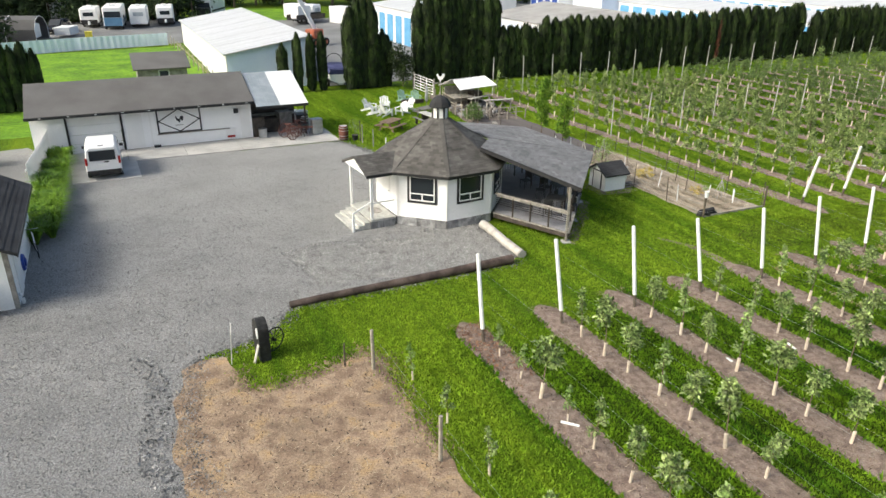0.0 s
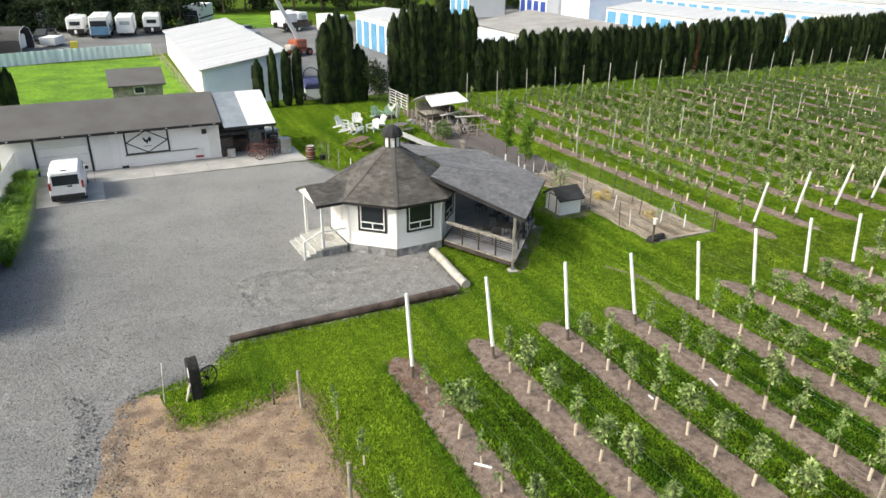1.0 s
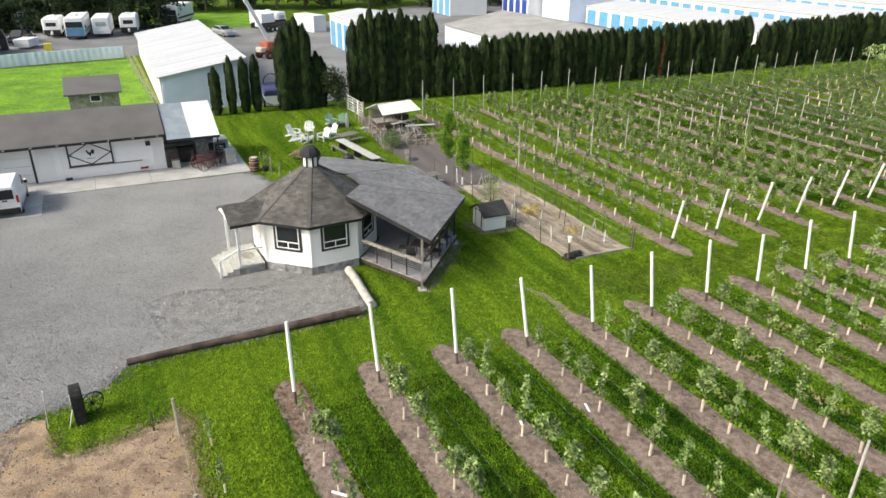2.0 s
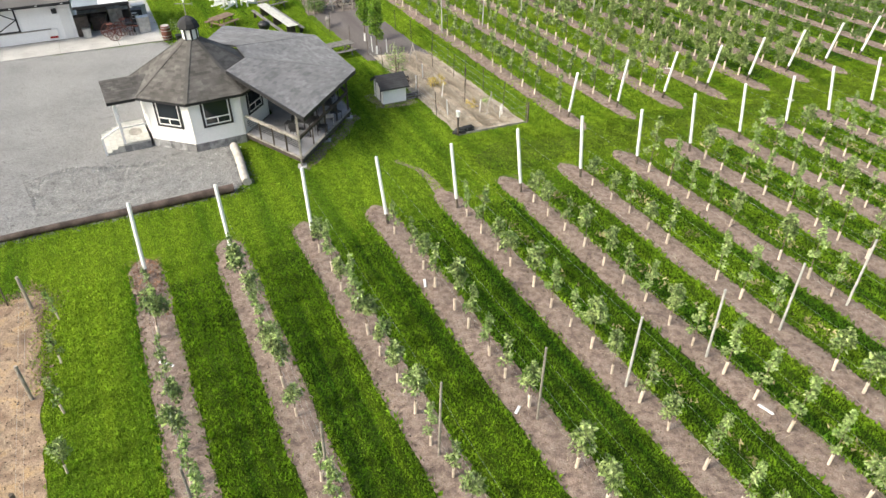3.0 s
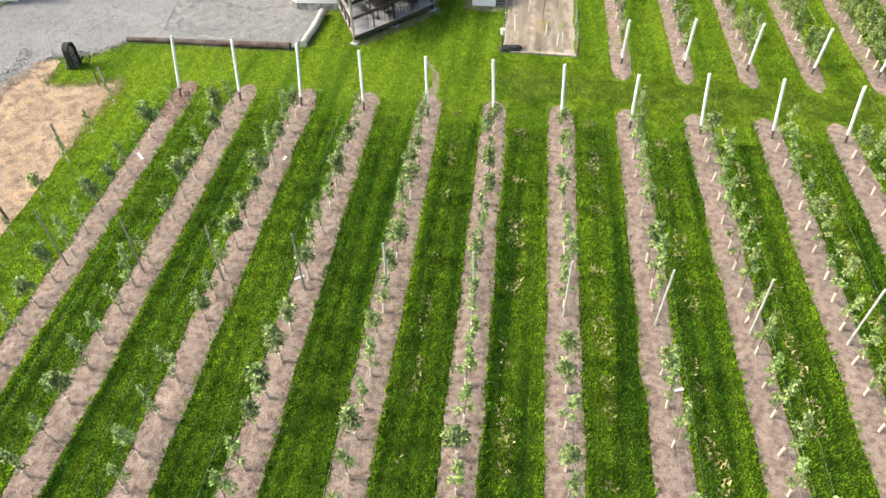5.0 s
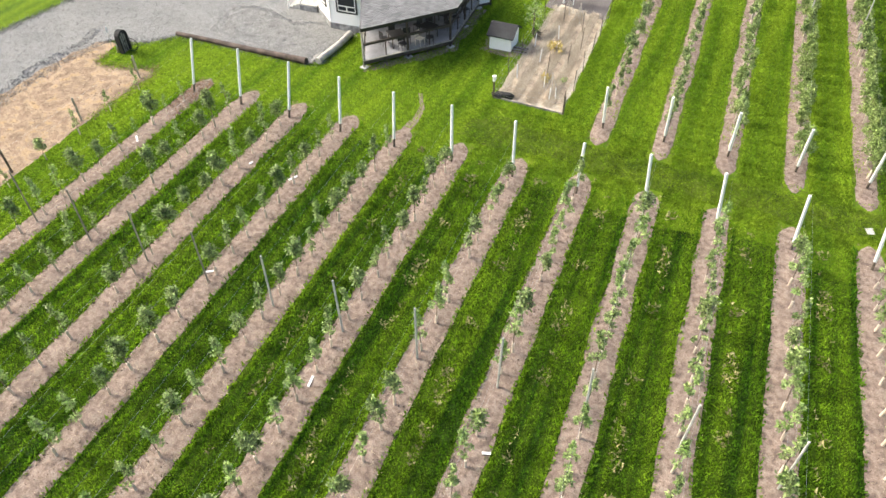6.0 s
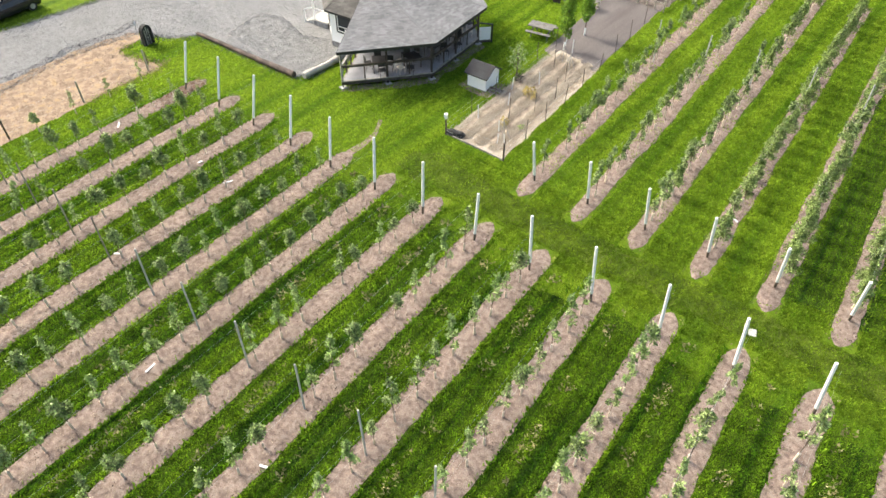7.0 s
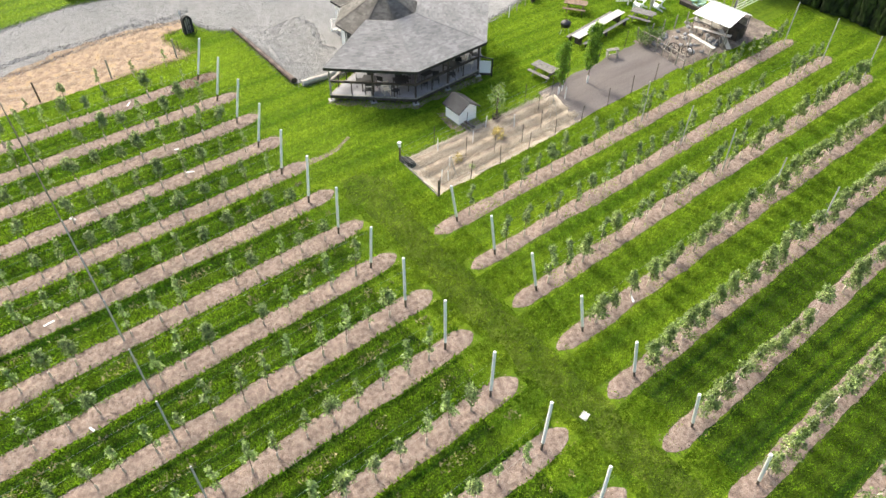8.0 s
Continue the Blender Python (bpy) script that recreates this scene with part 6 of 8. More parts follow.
def wagon_wheel(u, v, turn):
    ob = thing("wagon_wheel_stand", at(u, v, 0, turn), "dark arched wooden slab with old wagon wheel at the drive", "ornament")
    upright = Matrix(((0, 0, 1, 0), (1, 0, 0, 0), (0, 1, 0, 0), (0, 0, 0, 1)))
    slab_part = part("slab", slab(bmesh.new(), arch_profile(0.37, 1.38), -0.16, 0.08), RUBBER, ob, "blackened arched wooden slab")
    slab_part.matrix_local = upright
    for k in range(8):
        a, b = math.pi * k / 8, math.pi * (k + 1) / 8
        bm = bar(bmesh.new(), (0.12, 0.33 * math.cos(a), 1.01 + 0.33 * math.sin(a)), (0.12, 0.33 * math.cos(b), 1.01 + 0.33 * math.sin(b)), 0.09, 0.09)
        part("arch_rim", bm, RUBBER, ob)
    for y in (-0.33, 0.33):
        part("arch_rim", B(0.08, 0.17, y - 0.045, y + 0.045, 0, 1.02), RUBBER, ob)
    for y in (-0.15, 0.0, 0.15):
        part("inner_slat", B(0.08, 0.11, y - 0.04, y + 0.04, 0.02, 1.22 - abs(y)), GREYWOOD, ob)
    disc = part("white_panel", lathe(bmesh.new(), [(0.02, -0.01), (0.15, -0.01), (0.15, 0.012), (0.02, 0.012)], 12), WHITE, ob, "small white oval on the slab")
    disc.matrix_local = Matrix.Translation((-0.17, -0.2, 0.98)) @ Matrix.Rotation(radians(90), 4, "Y") @ Matrix.Diagonal((1.3, 0.7, 1, 1))
    part("leaning_plank", bar(bmesh.new(), (-0.36, -0.3, 0.0), (-0.18, -0.3, 0.62), 0.16, 0.03), PALELOG, ob, "pale plank leaning on the slab")
    w = new("wheel")
    w.parent = ob
    w.matrix_local = Matrix.Translation((0.42, 0.12, 0.44)) @ Matrix.Rotation(radians(25), 4, "Z")
    part("rim", ring_bar(bmesh.new(), (0, 0, 0), 0.40, 0.022), RUBBER, w)
    for k in range(10):
        a = 2 * math.pi * k / 10
        part("spoke", tube(bmesh.new(), (0, 0, 0), (0.39 * math.cos(a), 0, 0.39 * math.sin(a)), 0.011, n=5), RUBBER, w)
    part("hub", tube(bmesh.new(), (0, -0.08, 0), (0, 0.08, 0), 0.05), RUBBER, w)
    return ob


wagon_wheel(-6.75, 2.2, 4)
ob = thing("white_paddle", at(-7.75, 2.1, 0, 0), "thin leaning white paddle beside the slab", "paddle")
part("shaft", tube(bmesh.new(), (0, 0, -0.05), (0.09, 0, 1.12), 0.018, n=6), PALEPOST, ob)
part("blade", bar(bmesh.new(), (0.085, 0, 1.08), (0.115, 0, 1.46), 0.09, 0.02), WHITE, ob, "white paddle blade")

for i, v in enumerate((0.05, -4.6, -9.3, -14.0, -18.7, -23.5)):
    stake(-3.85, v, 1.42, POSTWOOD if i < 2 else POSTDARK, "weathered round wooden fence post at the dirt edge", (0, random.uniform(-3, 3)), 0.06, "dirt edge fence posts", "fence_post")
stake(-4.6, 0.55, 0.85, POSTDARK, "short thin dark stake beside the fence", r=0.03)
row_wires(-3.85, 0.05, -23.5, (0.7, 1.25), 5)
random.seed(21)
for j in range(9):
    v = -1.0 - 2.3 * j
    t = random.choice(THIN)
    apple_tree(-3.0, v, BUSHY[1] if j == 3 else t, random.uniform(0, 360), random.uniform(0.55, 0.8))


def scrap(u, v, ln, turn, material=WHITE, w=0.09, z=0.06):
    bm = B(-ln / 2, ln / 2, -w / 2, w / 2, 0, 0.03, bevel=0.006)
    return solid("scrap_board", bm, material, at(u, v, z, turn) @ pose(0, 0, 0, 3, 4, 0), "short pale offcut lying in the orchard", "board", "offcuts in the orchard")


for u, v, ln, turn in ((0.0, -4.75, 0.52, -42), (9.1, -4.3, 0.5, 70), (15.65, -13.9, 0.5, 100), (9.05, -10.93, 0.35, 40), (22.4, -14.0, 0.3, 20), (31.45, 9.1, 0.45, -30), (6.57, -4.1, 0.26, 80)):
    scrap(u, v, ln, turn)
ob = solid("marker_plate", B(-0.16, 0.16, -0.2, 0.2, 0.0, 0.03, bevel=0.006), PALEPOST, at(34.45, 2.63, 0.02, 15), "white plate lying on the headland grass", "plate")

# ---------------------------------------------------------------- small shed, garden and lawn
def coop():
    ob = thing("garden_shed", at(14.35, 12.0, 0, 0), "tiny white garden shed with dark gable roof", "shed")
    hx, hy, hw, hr = 0.68, 0.70, 1.02, 1.48
    for x0, x1 in ((-hx, -hx + 0.05), (hx - 0.05, hx)):
        bm = slab(bmesh.new(), [(-hy, 0.06), (hy, 0.06), (hy, hw), (0, hr - 0.05), (-hy, hw)], x0, x1)
        g = part("gable_wall", bm, WHITE_SIDING, ob)
        g.matrix_local = Matrix(((0, 0, 1, 0), (1, 0, 0, 0), (0, 1, 0, 0), (0, 0, 0, 1)))
    for y0, y1 in ((-hy, -hy + 0.05), (hy - 0.05, hy)):
        part("side_wall", B(-hx + 0.05, hx - 0.05, y0, y1, 0.06, hw), WHITE_SIDING, ob)
    part("base", B(-hx - 0.03, hx + 0.03, -hy - 0.03, hy + 0.03, -0.04, 0.06), GREYWOOD, ob)
    e = 0.16
    for s in (-1, 1):
        a, b = Vector((-hx - e, s * (hy + e), hw - 0.08)), Vector((hx + e, s * (hy + e), hw - 0.08))
        c, d = Vector((hx + e, 0, hr)), Vector((-hx - e, 0, hr))
        r = part("roof", sheet_roof(bmesh.new(), a, b, c, d, 0.06), SHINGLE_DARK, ob, "charcoal shingle roof slope")
        v, f = shingle_field([(a, b, c, d)], 0.14, 0.26, 6)
        tagged(part_mesh("shingles", raw_mesh("shingles", v, f, SHINGLE_DARK), r), kind="stuff")
    door = part("door", B(-hx - 0.03, -hx, -0.32, 0.32, 0.1, 1.05), WHITE, ob, "small white door with dark frame")
    for y0, y1, z0, z1 in ((-0.38, -0.32, 0.1, 1.1), (0.32, 0.38, 0.1, 1.1), (-0.32, 0.32, 1.05, 1.1)):
        part("door_trim", B(-hx - 0.035, -hx, y0, y1, z0, z1), BLACK, door)
    return ob


coop()


def wood_pile(u, v):
    ob = thing("wood_pile", at(u, v), "low pile of grey sticks beside the shed", "wood pile")
    r = random.Random(3)
    for i in range(16):
        y, z = r.uniform(-0.35, 0.35), 0.04 + 0.05 * (i // 6)
        part("stick", tube(bmesh.new(), (-0.55 + r.uniform(-0.1, 0.1), y, z), (0.55 + r.uniform(-0.15, 0.15), y + r.uniform(-0.2, 0.2), z + 0.03), 0.028, 0.02, 5), GREYWOOD if i % 3 else POSTDARK, ob)


wood_pile(15.35, 11.6)
sheet("shed_floor", [(13.1, 10.9), (15.6, 10.8), (15.7, 12.6), (13.2, 13.0)], 0.016, SOIL, "bare trodden earth round the small shed", amp=0.2)


def leafy_tree(u, v, h, r, n, leaf, label, seed, size=0.11, spindle=False):
    g = np.random.default_rng(seed)
    ob = thing("tree", at(u, v, 0, g.random() * 360), label, "tree")
    bm = bmesh.new()
    tube(bm, (0, 0, -0.05), (0.03, 0.02, h * 0.5), 0.045, 0.03, 7, False)
    tube(bm, (0.03, 0.02, h * 0.5), (0, 0, h * 0.97), 0.03, 0.008, 6, False)
    part("trunk", bm, BARK, ob)
    cs, rs = [], []
    limbs = 12
    for i in range(limbs):
        t = 0.25 + 0.68 * i / limbs
        a = i * 2.4
        w = r * (1.0 - 0.5 * abs(t - 0.5)) * (0.75 + 0.4 * g.random())
        if spindle:
            w *= 0.7
        p0 = Vector((0, 0, h * t))
        p1 = p0 + Vector((math.cos(a) * w, math.sin(a) * w, w * (1.6 if spindle else 0.5)))
        part("limb", tube(bmesh.new(), p0, p1, 0.018, 0.006, 5, False), BARK, ob)
        cs.append(tuple(p0.lerp(p1, 0.8)))
        k = r * (0.42 if spindle else 0.5)
        rs.append((k, k, k * (1.6 if spindle else 1.0)))
    cs.append((0, 0, h * 0.96))
    rs.append((r * 0.2, r * 0.2, r * 0.7))
    vv, ff = leaf_cloud(g, cs, rs, n, size)
    part_mesh("crown", raw_mesh("crown", vv, ff, leaf), ob)
    return ob


leafy_tree(15.6, 14.0, 2.1, 0.55, 420, LEAF_PALE, "small leafy tree beside the straw garden", 3)
leafy_tree(16.33, 18.95, 3.6, 0.50, 2200, POPLAR, "young columnar poplar with a white trunk wrap", 4, 0.14, True)
leafy_tree(16.5, 21.6, 4.2, 0.56, 3200, POPLAR, "taller columnar poplar with a white trunk wrap", 5, 0.14, True)
for u, v in ((16.33, 18.95), (16.5, 21.6)):
    solid("trunk_wrap", lathe(bmesh.new(), [(0.055, 0), (0.06, 0.02), (0.055, 0.55)], 8), SLEEVE, at(u, v), "white wrap round a poplar trunk", "tree wrap")

# garden fence: thin stakes, a few white pipes, a tripod of poles
random.seed(31)
for i in range(6):
    stake(15.72, 6.2 + 2.55 * i, 1.35, POSTDARK, "thin dark steel garden fence stake", (random.uniform(-3, 3), random.uniform(-3, 3)), 0.022, "garden fence stakes")
    stake(19.62, 6.2 + 2.3 * i, 1.35, POSTDARK, "thin dark steel garden fence stake", (random.uniform(-3, 3), random.uniform(-3, 3)), 0.022, "garden fence stakes")
for u, v in ((19.4, 20.5), (19.3, 23.0), (19.2, 25.6), (15.2, 21), (14.9, 24.5), (14.8, 27.5)):
    stake(u, v, 1.4, POSTDARK, "thin dark steel garden fence stake", (0, random.uniform(-4, 4)), 0.022, "garden fence stakes")
stake(15.69, 6.19, 1.3, POSTDARK, "dark wooden garden corner post", (0, 0), 0.055, name="corner_post")
stake(19.67, 6.09, 1.15, POSTDARK, "dark wooden garden corner post", (0, 0), 0.055, name="corner_post")
ob = solid("post_bucket", lathe(bmesh.new(), [(0.08, 0), (0.11, 0.3), (0.12, 0.3), (0.1, 0.31)], 10), WHITE, at(15.69, 6.19, 1.05), "small white box on the garden corner post", "bucket")
for u, v, h in ((16.3, 8.6, 0.9), (17.0, 10.8, 0.95), (16.2, 12.5, 0.85), (18.0, 8.2, 0.8), (18.6, 7.1, 0.75), (18.9, 7.4, 0.7), (17.3, 14.0, 0.9), (16.2, 19.4, 1.0), (17.0, 18.9, 0.9)):
    stake(u, v, h, SLEEVE, "white plastic pipe standing in the straw bed", (random.uniform(-5, 5), random.uniform(-5, 5)), 0.03, "white pipes in the garden", "pipe", "pipe")
for u, v, h in ((17.8, 9.6, 1.5), (18.6, 11.2, 1.4), (18.9, 13.2, 1.5), (18.5, 15.2, 1.4), (17.0, 16.4, 1.3)):
    stake(u, v, h, POSTDARK, "dark bean pole standing in the straw bed", (random.uniform(-3, 3), random.uniform(-3, 3)), 0.02, "bean poles", "bean_pole", "pole")


def tripod(u, v, h):
    ob = thing("pole_tripod", at(u, v), "tripod of pale garden poles over the straw", "tripod")
    for k in range(4):
        a = 2 * math.pi * k / 4 + 0.4
        part("pole", tube(bmesh.new(), (0.38 * math.cos(a), 0.38 * math.sin(a), 0), (-0.04 * math.cos(a), -0.04 * math.sin(a), h), 0.018, 0.014, 5), PALELOG, ob)


tripod(18.5, 7.9, 1.25)
tripod(17.9, 16.8, 1.2)
tripod(17.0, 17.6, 1.1)


def tarp_roll(u, v):
    ob = thing("tarp_heap", at(u, v, 0, 5), "crumpled dark tarp heap at the garden corner", "tarp")
    bm = bmesh.new()
    bmesh.ops.create_icosphere(bm, subdivisions=3, radius=0.5)
    for x in bm.verts:
        k = 1 + 0.35 * noise.noise(x.co * 3.5)
        x.co = Vector((x.co.x * 1.3 * k, x.co.y * 0.55 * k, max(-0.02, (x.co.z * 0.42 + 0.1) * k)))
    part("cloth", bm, RUBBER, ob)


tarp_roll(16.2, 6.45)


def garden_wire():
    """Thin wire netting round the garden, as strands."""
    ob = thing("garden_netting", Matrix.Identity(4), "sagging wire netting strands round the garden", "fence")
    runs = [((15.7, 6.2), (19.65, 6.1)), ((19.65, 6.1), (19.6, 17.7)), ((15.7, 6.2), (15.72, 19.0))]
    for (a, b), (c, d) in runs:
        for h in (0.25, 0.6, 0.95):
            bm = bmesh.new()
            tube(bm, W(a, b, h), W(c, d, h), 0.004, 0.004, 3, False)
            part("wire", bm, WIRE, ob)
    for (a, b), (c, d) in (runs[0],):
        part("border_board", bar(bmesh.new(), W(a, b, 0.05), W(c, d, 0.05), 0.05, 0.12), GREYWOOD, ob)


garden_wire()


def bed_plant(u, v, s, leaf, seed):
    r = np.random.default_rng(seed)
    vv, ff = leaf_cloud(r, [(0, 0, 0.2 * s)], [(0.2 * s, 0.2 * s, 0.22 * s)], 70, 0.12 * s)
    ob = new("bed_plant", raw_mesh("bed_plant", vv, ff, leaf))
    ob.matrix_world = at(u, v, 0.03)
    return tagged(ob, "small leafy plant in the garden bed", "plant", "garden bed plants")


STRAWLEAF = mat("dry_straw_plant", (0.40, 0.30, 0.10), (0.55, 0.45, 0.15), scale=3, rough=0.8, bump=0, per="island", spread=0.3)
for i, (u, v, s, lf) in enumerate(((17.6, 12.4, 1.6, STRAWLEAF), (16.0, 13.6, 1.2, DARKWOOD), (17.9, 8.9, 1.2, STRAWLEAF), (18.9, 9.2, 0.8, LEAF_PALE), (17.2, 12.6, 1.2, STRAWLEAF))):
    bed_plant(u, v, s, lf, 60 + i)


# ---------------------------------------------------------------- picnic tables and chairs
def picnic_table(u, v, turn, material, label, ln=1.8):
    ob = thing("picnic_table", at(u, v, 0.01, turn), label, "picnic table")
    for k in range(5):
        y = -0.36 + 0.18 * k
        part("top_plank", B(-ln / 2, ln / 2, y - 0.082, y + 0.082, 0.70, 0.745, bevel=0.006), material, ob)
    for s in (-1, 1):
        for k in (0, 1):
            y = s * (0.62 + 0.15 * k)
            part("bench_plank", B(-ln / 2, ln / 2, y - 0.068, y + 0.068, 0.42, 0.46, bevel=0.006), material, ob)
    for x in (-ln / 2 + 0.3, ln / 2 - 0.3):
        part("cross_beam", B(x - 0.03, x + 0.03, -0.72, 0.72, 0.34, 0.42), material, ob)
        for s in (-1, 1):
            part("leg", bar(bmesh.new(), (x + 0.05, s * 0.62, 0.0), (x + 0.05, s * 0.22, 0.70), 0.05, 0.10), material, ob)
    return ob


picnic_table(8.1, 29.4, 35, PICNIC, "brown wooden picnic table on the lawn")
picnic_table(14.0, 19.9, 8, TABLEGREY, "weathered grey picnic table on the lawn")
picnic_table(12.7, 32.0, 20, TABLEGREY, "weathered grey picnic table on the lawn")


def long_table(u, v, turn):
    ob = thing("long_table", at(u, v, 0.01, turn), "long narrow pale plank table with side benches", "table")
    for k in range(3):
        y = -0.24 + 0.24 * k
        part("top_plank", B(-3.0, 3.0, y - 0.115, y + 0.115, 0.72, 0.76, bevel=0.006), PALEPOST, ob)
    for s in (-1, 1):
        part("bench_plank", B(-2.9, 2.9, s * 0.75 - 0.13, s * 0.75 + 0.13, 0.42, 0.46, bevel=0.006), TABLEGREY, ob)
        for x in (-2.5, 0, 2.5):
            part("bench_leg", B(x - 0.04, x + 0.04, s * 0.75 - 0.1, s * 0.75 + 0.1, 0, 0.42), DARKWOOD, ob)
    for x in (-2.5, 0, 2.5):
        part("trestle", B(x - 0.04, x + 0.04, -0.3, 0.3, 0, 0.72), DARKWOOD, ob)


long_table(11.9, 27.8, 98)
grill(10.4, 25.8, BLACK, "black kettle barbecue on the lawn")


def adirondack(m, material, label):
    ob = thing("adirondack_chair", m, label, "chair", "lawn chairs in a circle")
    for k in range(5):
        x = -0.24 + 0.12 * k
        h = 1.0 - 0.06 * abs(k - 2)
        part("back_slat", bar(bmesh.new(), (x, 0.18, 0.26), (x * 1.25, 0.52, h), 0.10, 0.02), material, ob)
    for k in range(4):
        y = -0.38 + 0.14 * k
        part("seat_slat", bar(bmesh.new(), (-0.28, y, 0.38 - 0.05 * k), (0.28, y, 0.38 - 0.05 * k), 0.12, 0.02), material, ob)
    for s in (-1, 1):
        part("arm", B(s * 0.36 - 0.07, s * 0.36 + 0.07, -0.45, 0.3, 0.55, 0.575), material, ob)
        part("front_leg", B(s * 0.34 - 0.02, s * 0.34 + 0.02, -0.45, -0.33, 0, 0.55), material, ob)
        part("side_rail", bar(bmesh.new(), (s * 0.30, -0.40, 0.34), (s * 0.30, 0.65, 0.05), 0.025, 0.12), material, ob)
        part("rear_leg", B(s * 0.34 - 0.02, s * 0.34 + 0.02, 0.22, 0.30, 0.14, 0.55), material, ob)
    return ob


a0 = adirondack(at(9.0, 34.4, 0.01, 60), WHITE, "white wooden reclining lawn chair on the grass")
for u, v, t in ((9.1, 35.9, 40), (10.6, 36.1, -15), (9.6, 33.7, 110), (11.1, 33.6, -60), (12.1, 34.6, -70)):
    copy_thing(a0, at(u, v, 0.01, t))
a1 = adirondack(at(13.2, 37.7, 0.01, 10), MUTEDGREEN, "sage green reclining lawn chair on the grass")
for u, v, t in ((14.2, 37.2, -10),):
    copy_thing(a1, at(u, v, 0.01, t))
box_thing("bench_box", 13.7, 36.9, 1.9, 0.5, 0.35, DARKWOOD, "low dark timber bench on the lawn", "bench", 0, 0.0)
ob = thing("closed_parasol", at(12.9, 32.6), "closed grey parasol on a pole by a table", "parasol")
part("pole", tube(bmesh.new(), (0, 0, 0), (0, 0, 2.3), 0.025, n=6), GREYWOOD, ob)
part("canopy", lathe(bmesh.new(), [(0.05, 2.28), (0.12, 2.0), (0.16, 1.3), (0.10, 1.1)], 8), STEEL, ob, "folded grey cloth")


def farm_gate(u0, v0, u1, v1):
    a, b = W(u0, v0), W(u1, v1)
    d = b - a
    ob = thing("farm_gate", Matrix.Translation(a), "white tubular metal farm gate between posts", "gate")
    n = d.normalized()
    for z in (0.2, 0.45, 0.7, 0.95, 1.2, 1.42):
        part("rail", tube(bmesh.new(), n * 0.1 + Vector((0, 0, z)), d - n * 0.1 + Vector((0, 0, z)), 0.03, n=6), WHITE, ob)
    for t in (0.03, 0.35, 0.66, 0.97):
        part("stile", tube(bmesh.new(), d * t + Vector((0, 0, 0.18)), d * t + Vector((0, 0, 1.44)), 0.03, n=6), WHITE, ob)
    for t in (-0.02, 1.02):
        part("post", tube(bmesh.new(), d * t + Vector((0, 0, -0.1)), d * t + Vector((0, 0, 1.6)), 0.08, n=8), GREYWOOD, ob)


farm_gate(16.6, 42.5, 16.65, 38.5)


def animal_shelter():
    """A low goat shelter: two skewed white roof sheets on posts, with ramps and rubble."""
    ob = thing("animal_shelter", at(17.9, 34.6) @ Matrix.Diagonal((0.9, 0.9, 0.9, 1)), "animal shelter with white sheet roofs on thin posts", "shelter")
    for a, b, c, d in (((-1.7, -1.75, 1.78), (2.0, -1.95, 2.02), (1.85, 0.1, 2.52), (-1.5, 0.2, 2.34)), ((-1.9, 0.0, 2.40), (1.7, 0.14, 2.50), (1.55, 2.0, 1.72), (-2.1, 1.9, 1.66))):
        a, b, c, d = Vector(a), Vector(b), Vector(c), Vector(d)
        r = part("roof", sheet_roof(bmesh.new(), a, b, c, d, 0.04), WHITEMETAL, ob, "white corrugated roof sheet")
        bm = bmesh.new()
        for i in range(9):
            f = (i + 0.5) / 9
            bar(bm, a.lerp(b, f) + Vector((0, 0, 0.05)), d.lerp(c, f) + Vector((0, 0, 0.05)), 0.03, 0.03)
        part("rib", bm, WHITEMETAL, r)
    for x, y, z in ((-1.5, -1.6, 1.78), (-1.8, 1.6, 1.76), (0.2, -1.7, 1.9), (0, 0.1, 2.38), (1.8, -1.8, 2.0), (1.5, 1.7, 1.8)):
        part("post", tube(bmesh.new(), (x, y, -0.05), (x, y, z), 0.045, n=6), POSTWOOD, ob)
    part("back_wall", B(-1.7, 1.5, 1.45, 1.5, 0, 1.6), GREYWOOD, ob, "grey board back wall")
    part("platform", B(-1.6, 0.4, -0.6, 1.2, 0.75, 0.82), GREYWOOD, ob)
    part("hut", B(0.6, 1.7, 0.2, 1.2, 0, 1.1, bevel=0.02), DARKWOOD, ob, "dark inner hut")
    part("ramp", bar(bmesh.new(), (0.4, -0.4, 0.8), (2.2, -1.4, 0.1), 0.4, 0.04), PALELOG, ob)
    return ob


animal_shelter()


def plank_walk(a, b, h, label):
    p, q = W(*a, h), W(*b, h)
    ob = thing("plank_walk", Matrix.Translation(p), label, "plank")
    d = q - p
    part("plank", bar(bmesh.new(), Vector((0, 0, 0)), d, 0.35, 0.05), PALELOG, ob)
    for t in (0.08, 0.92):
        part("trestle", tube(bmesh.new(), d * t + Vector((0, 0, -h - 0.02)), d * t, 0.05, n=6), POSTWOOD, ob)


plank_walk((17.0, 32.6), (19.6, 33.6), 0.9, "raised plank walkway for the animals")
plank_walk((17.6, 31.2), (20.0, 30.9), 1.0, "second raised plank walkway in the pen")
for i in range(9):
    stake(14.75 + 0.17 * i, 29.0 + 1.25 * i, 1.1, POSTWOOD, "rough wooden pen fence post", (random.uniform(-5, 5), random.uniform(-5, 5)), 0.05, "pen fence posts", "pen_post")
for i in range(7):
    stake(15.2 + 0.72 * i, 28.9 - 0.1 * i, 0.95, POSTWOOD, "rough wooden pen fence post", (random.uniform(-6, 6), random.uniform(-6, 6)), 0.05, "pen fence posts", "pen_post")


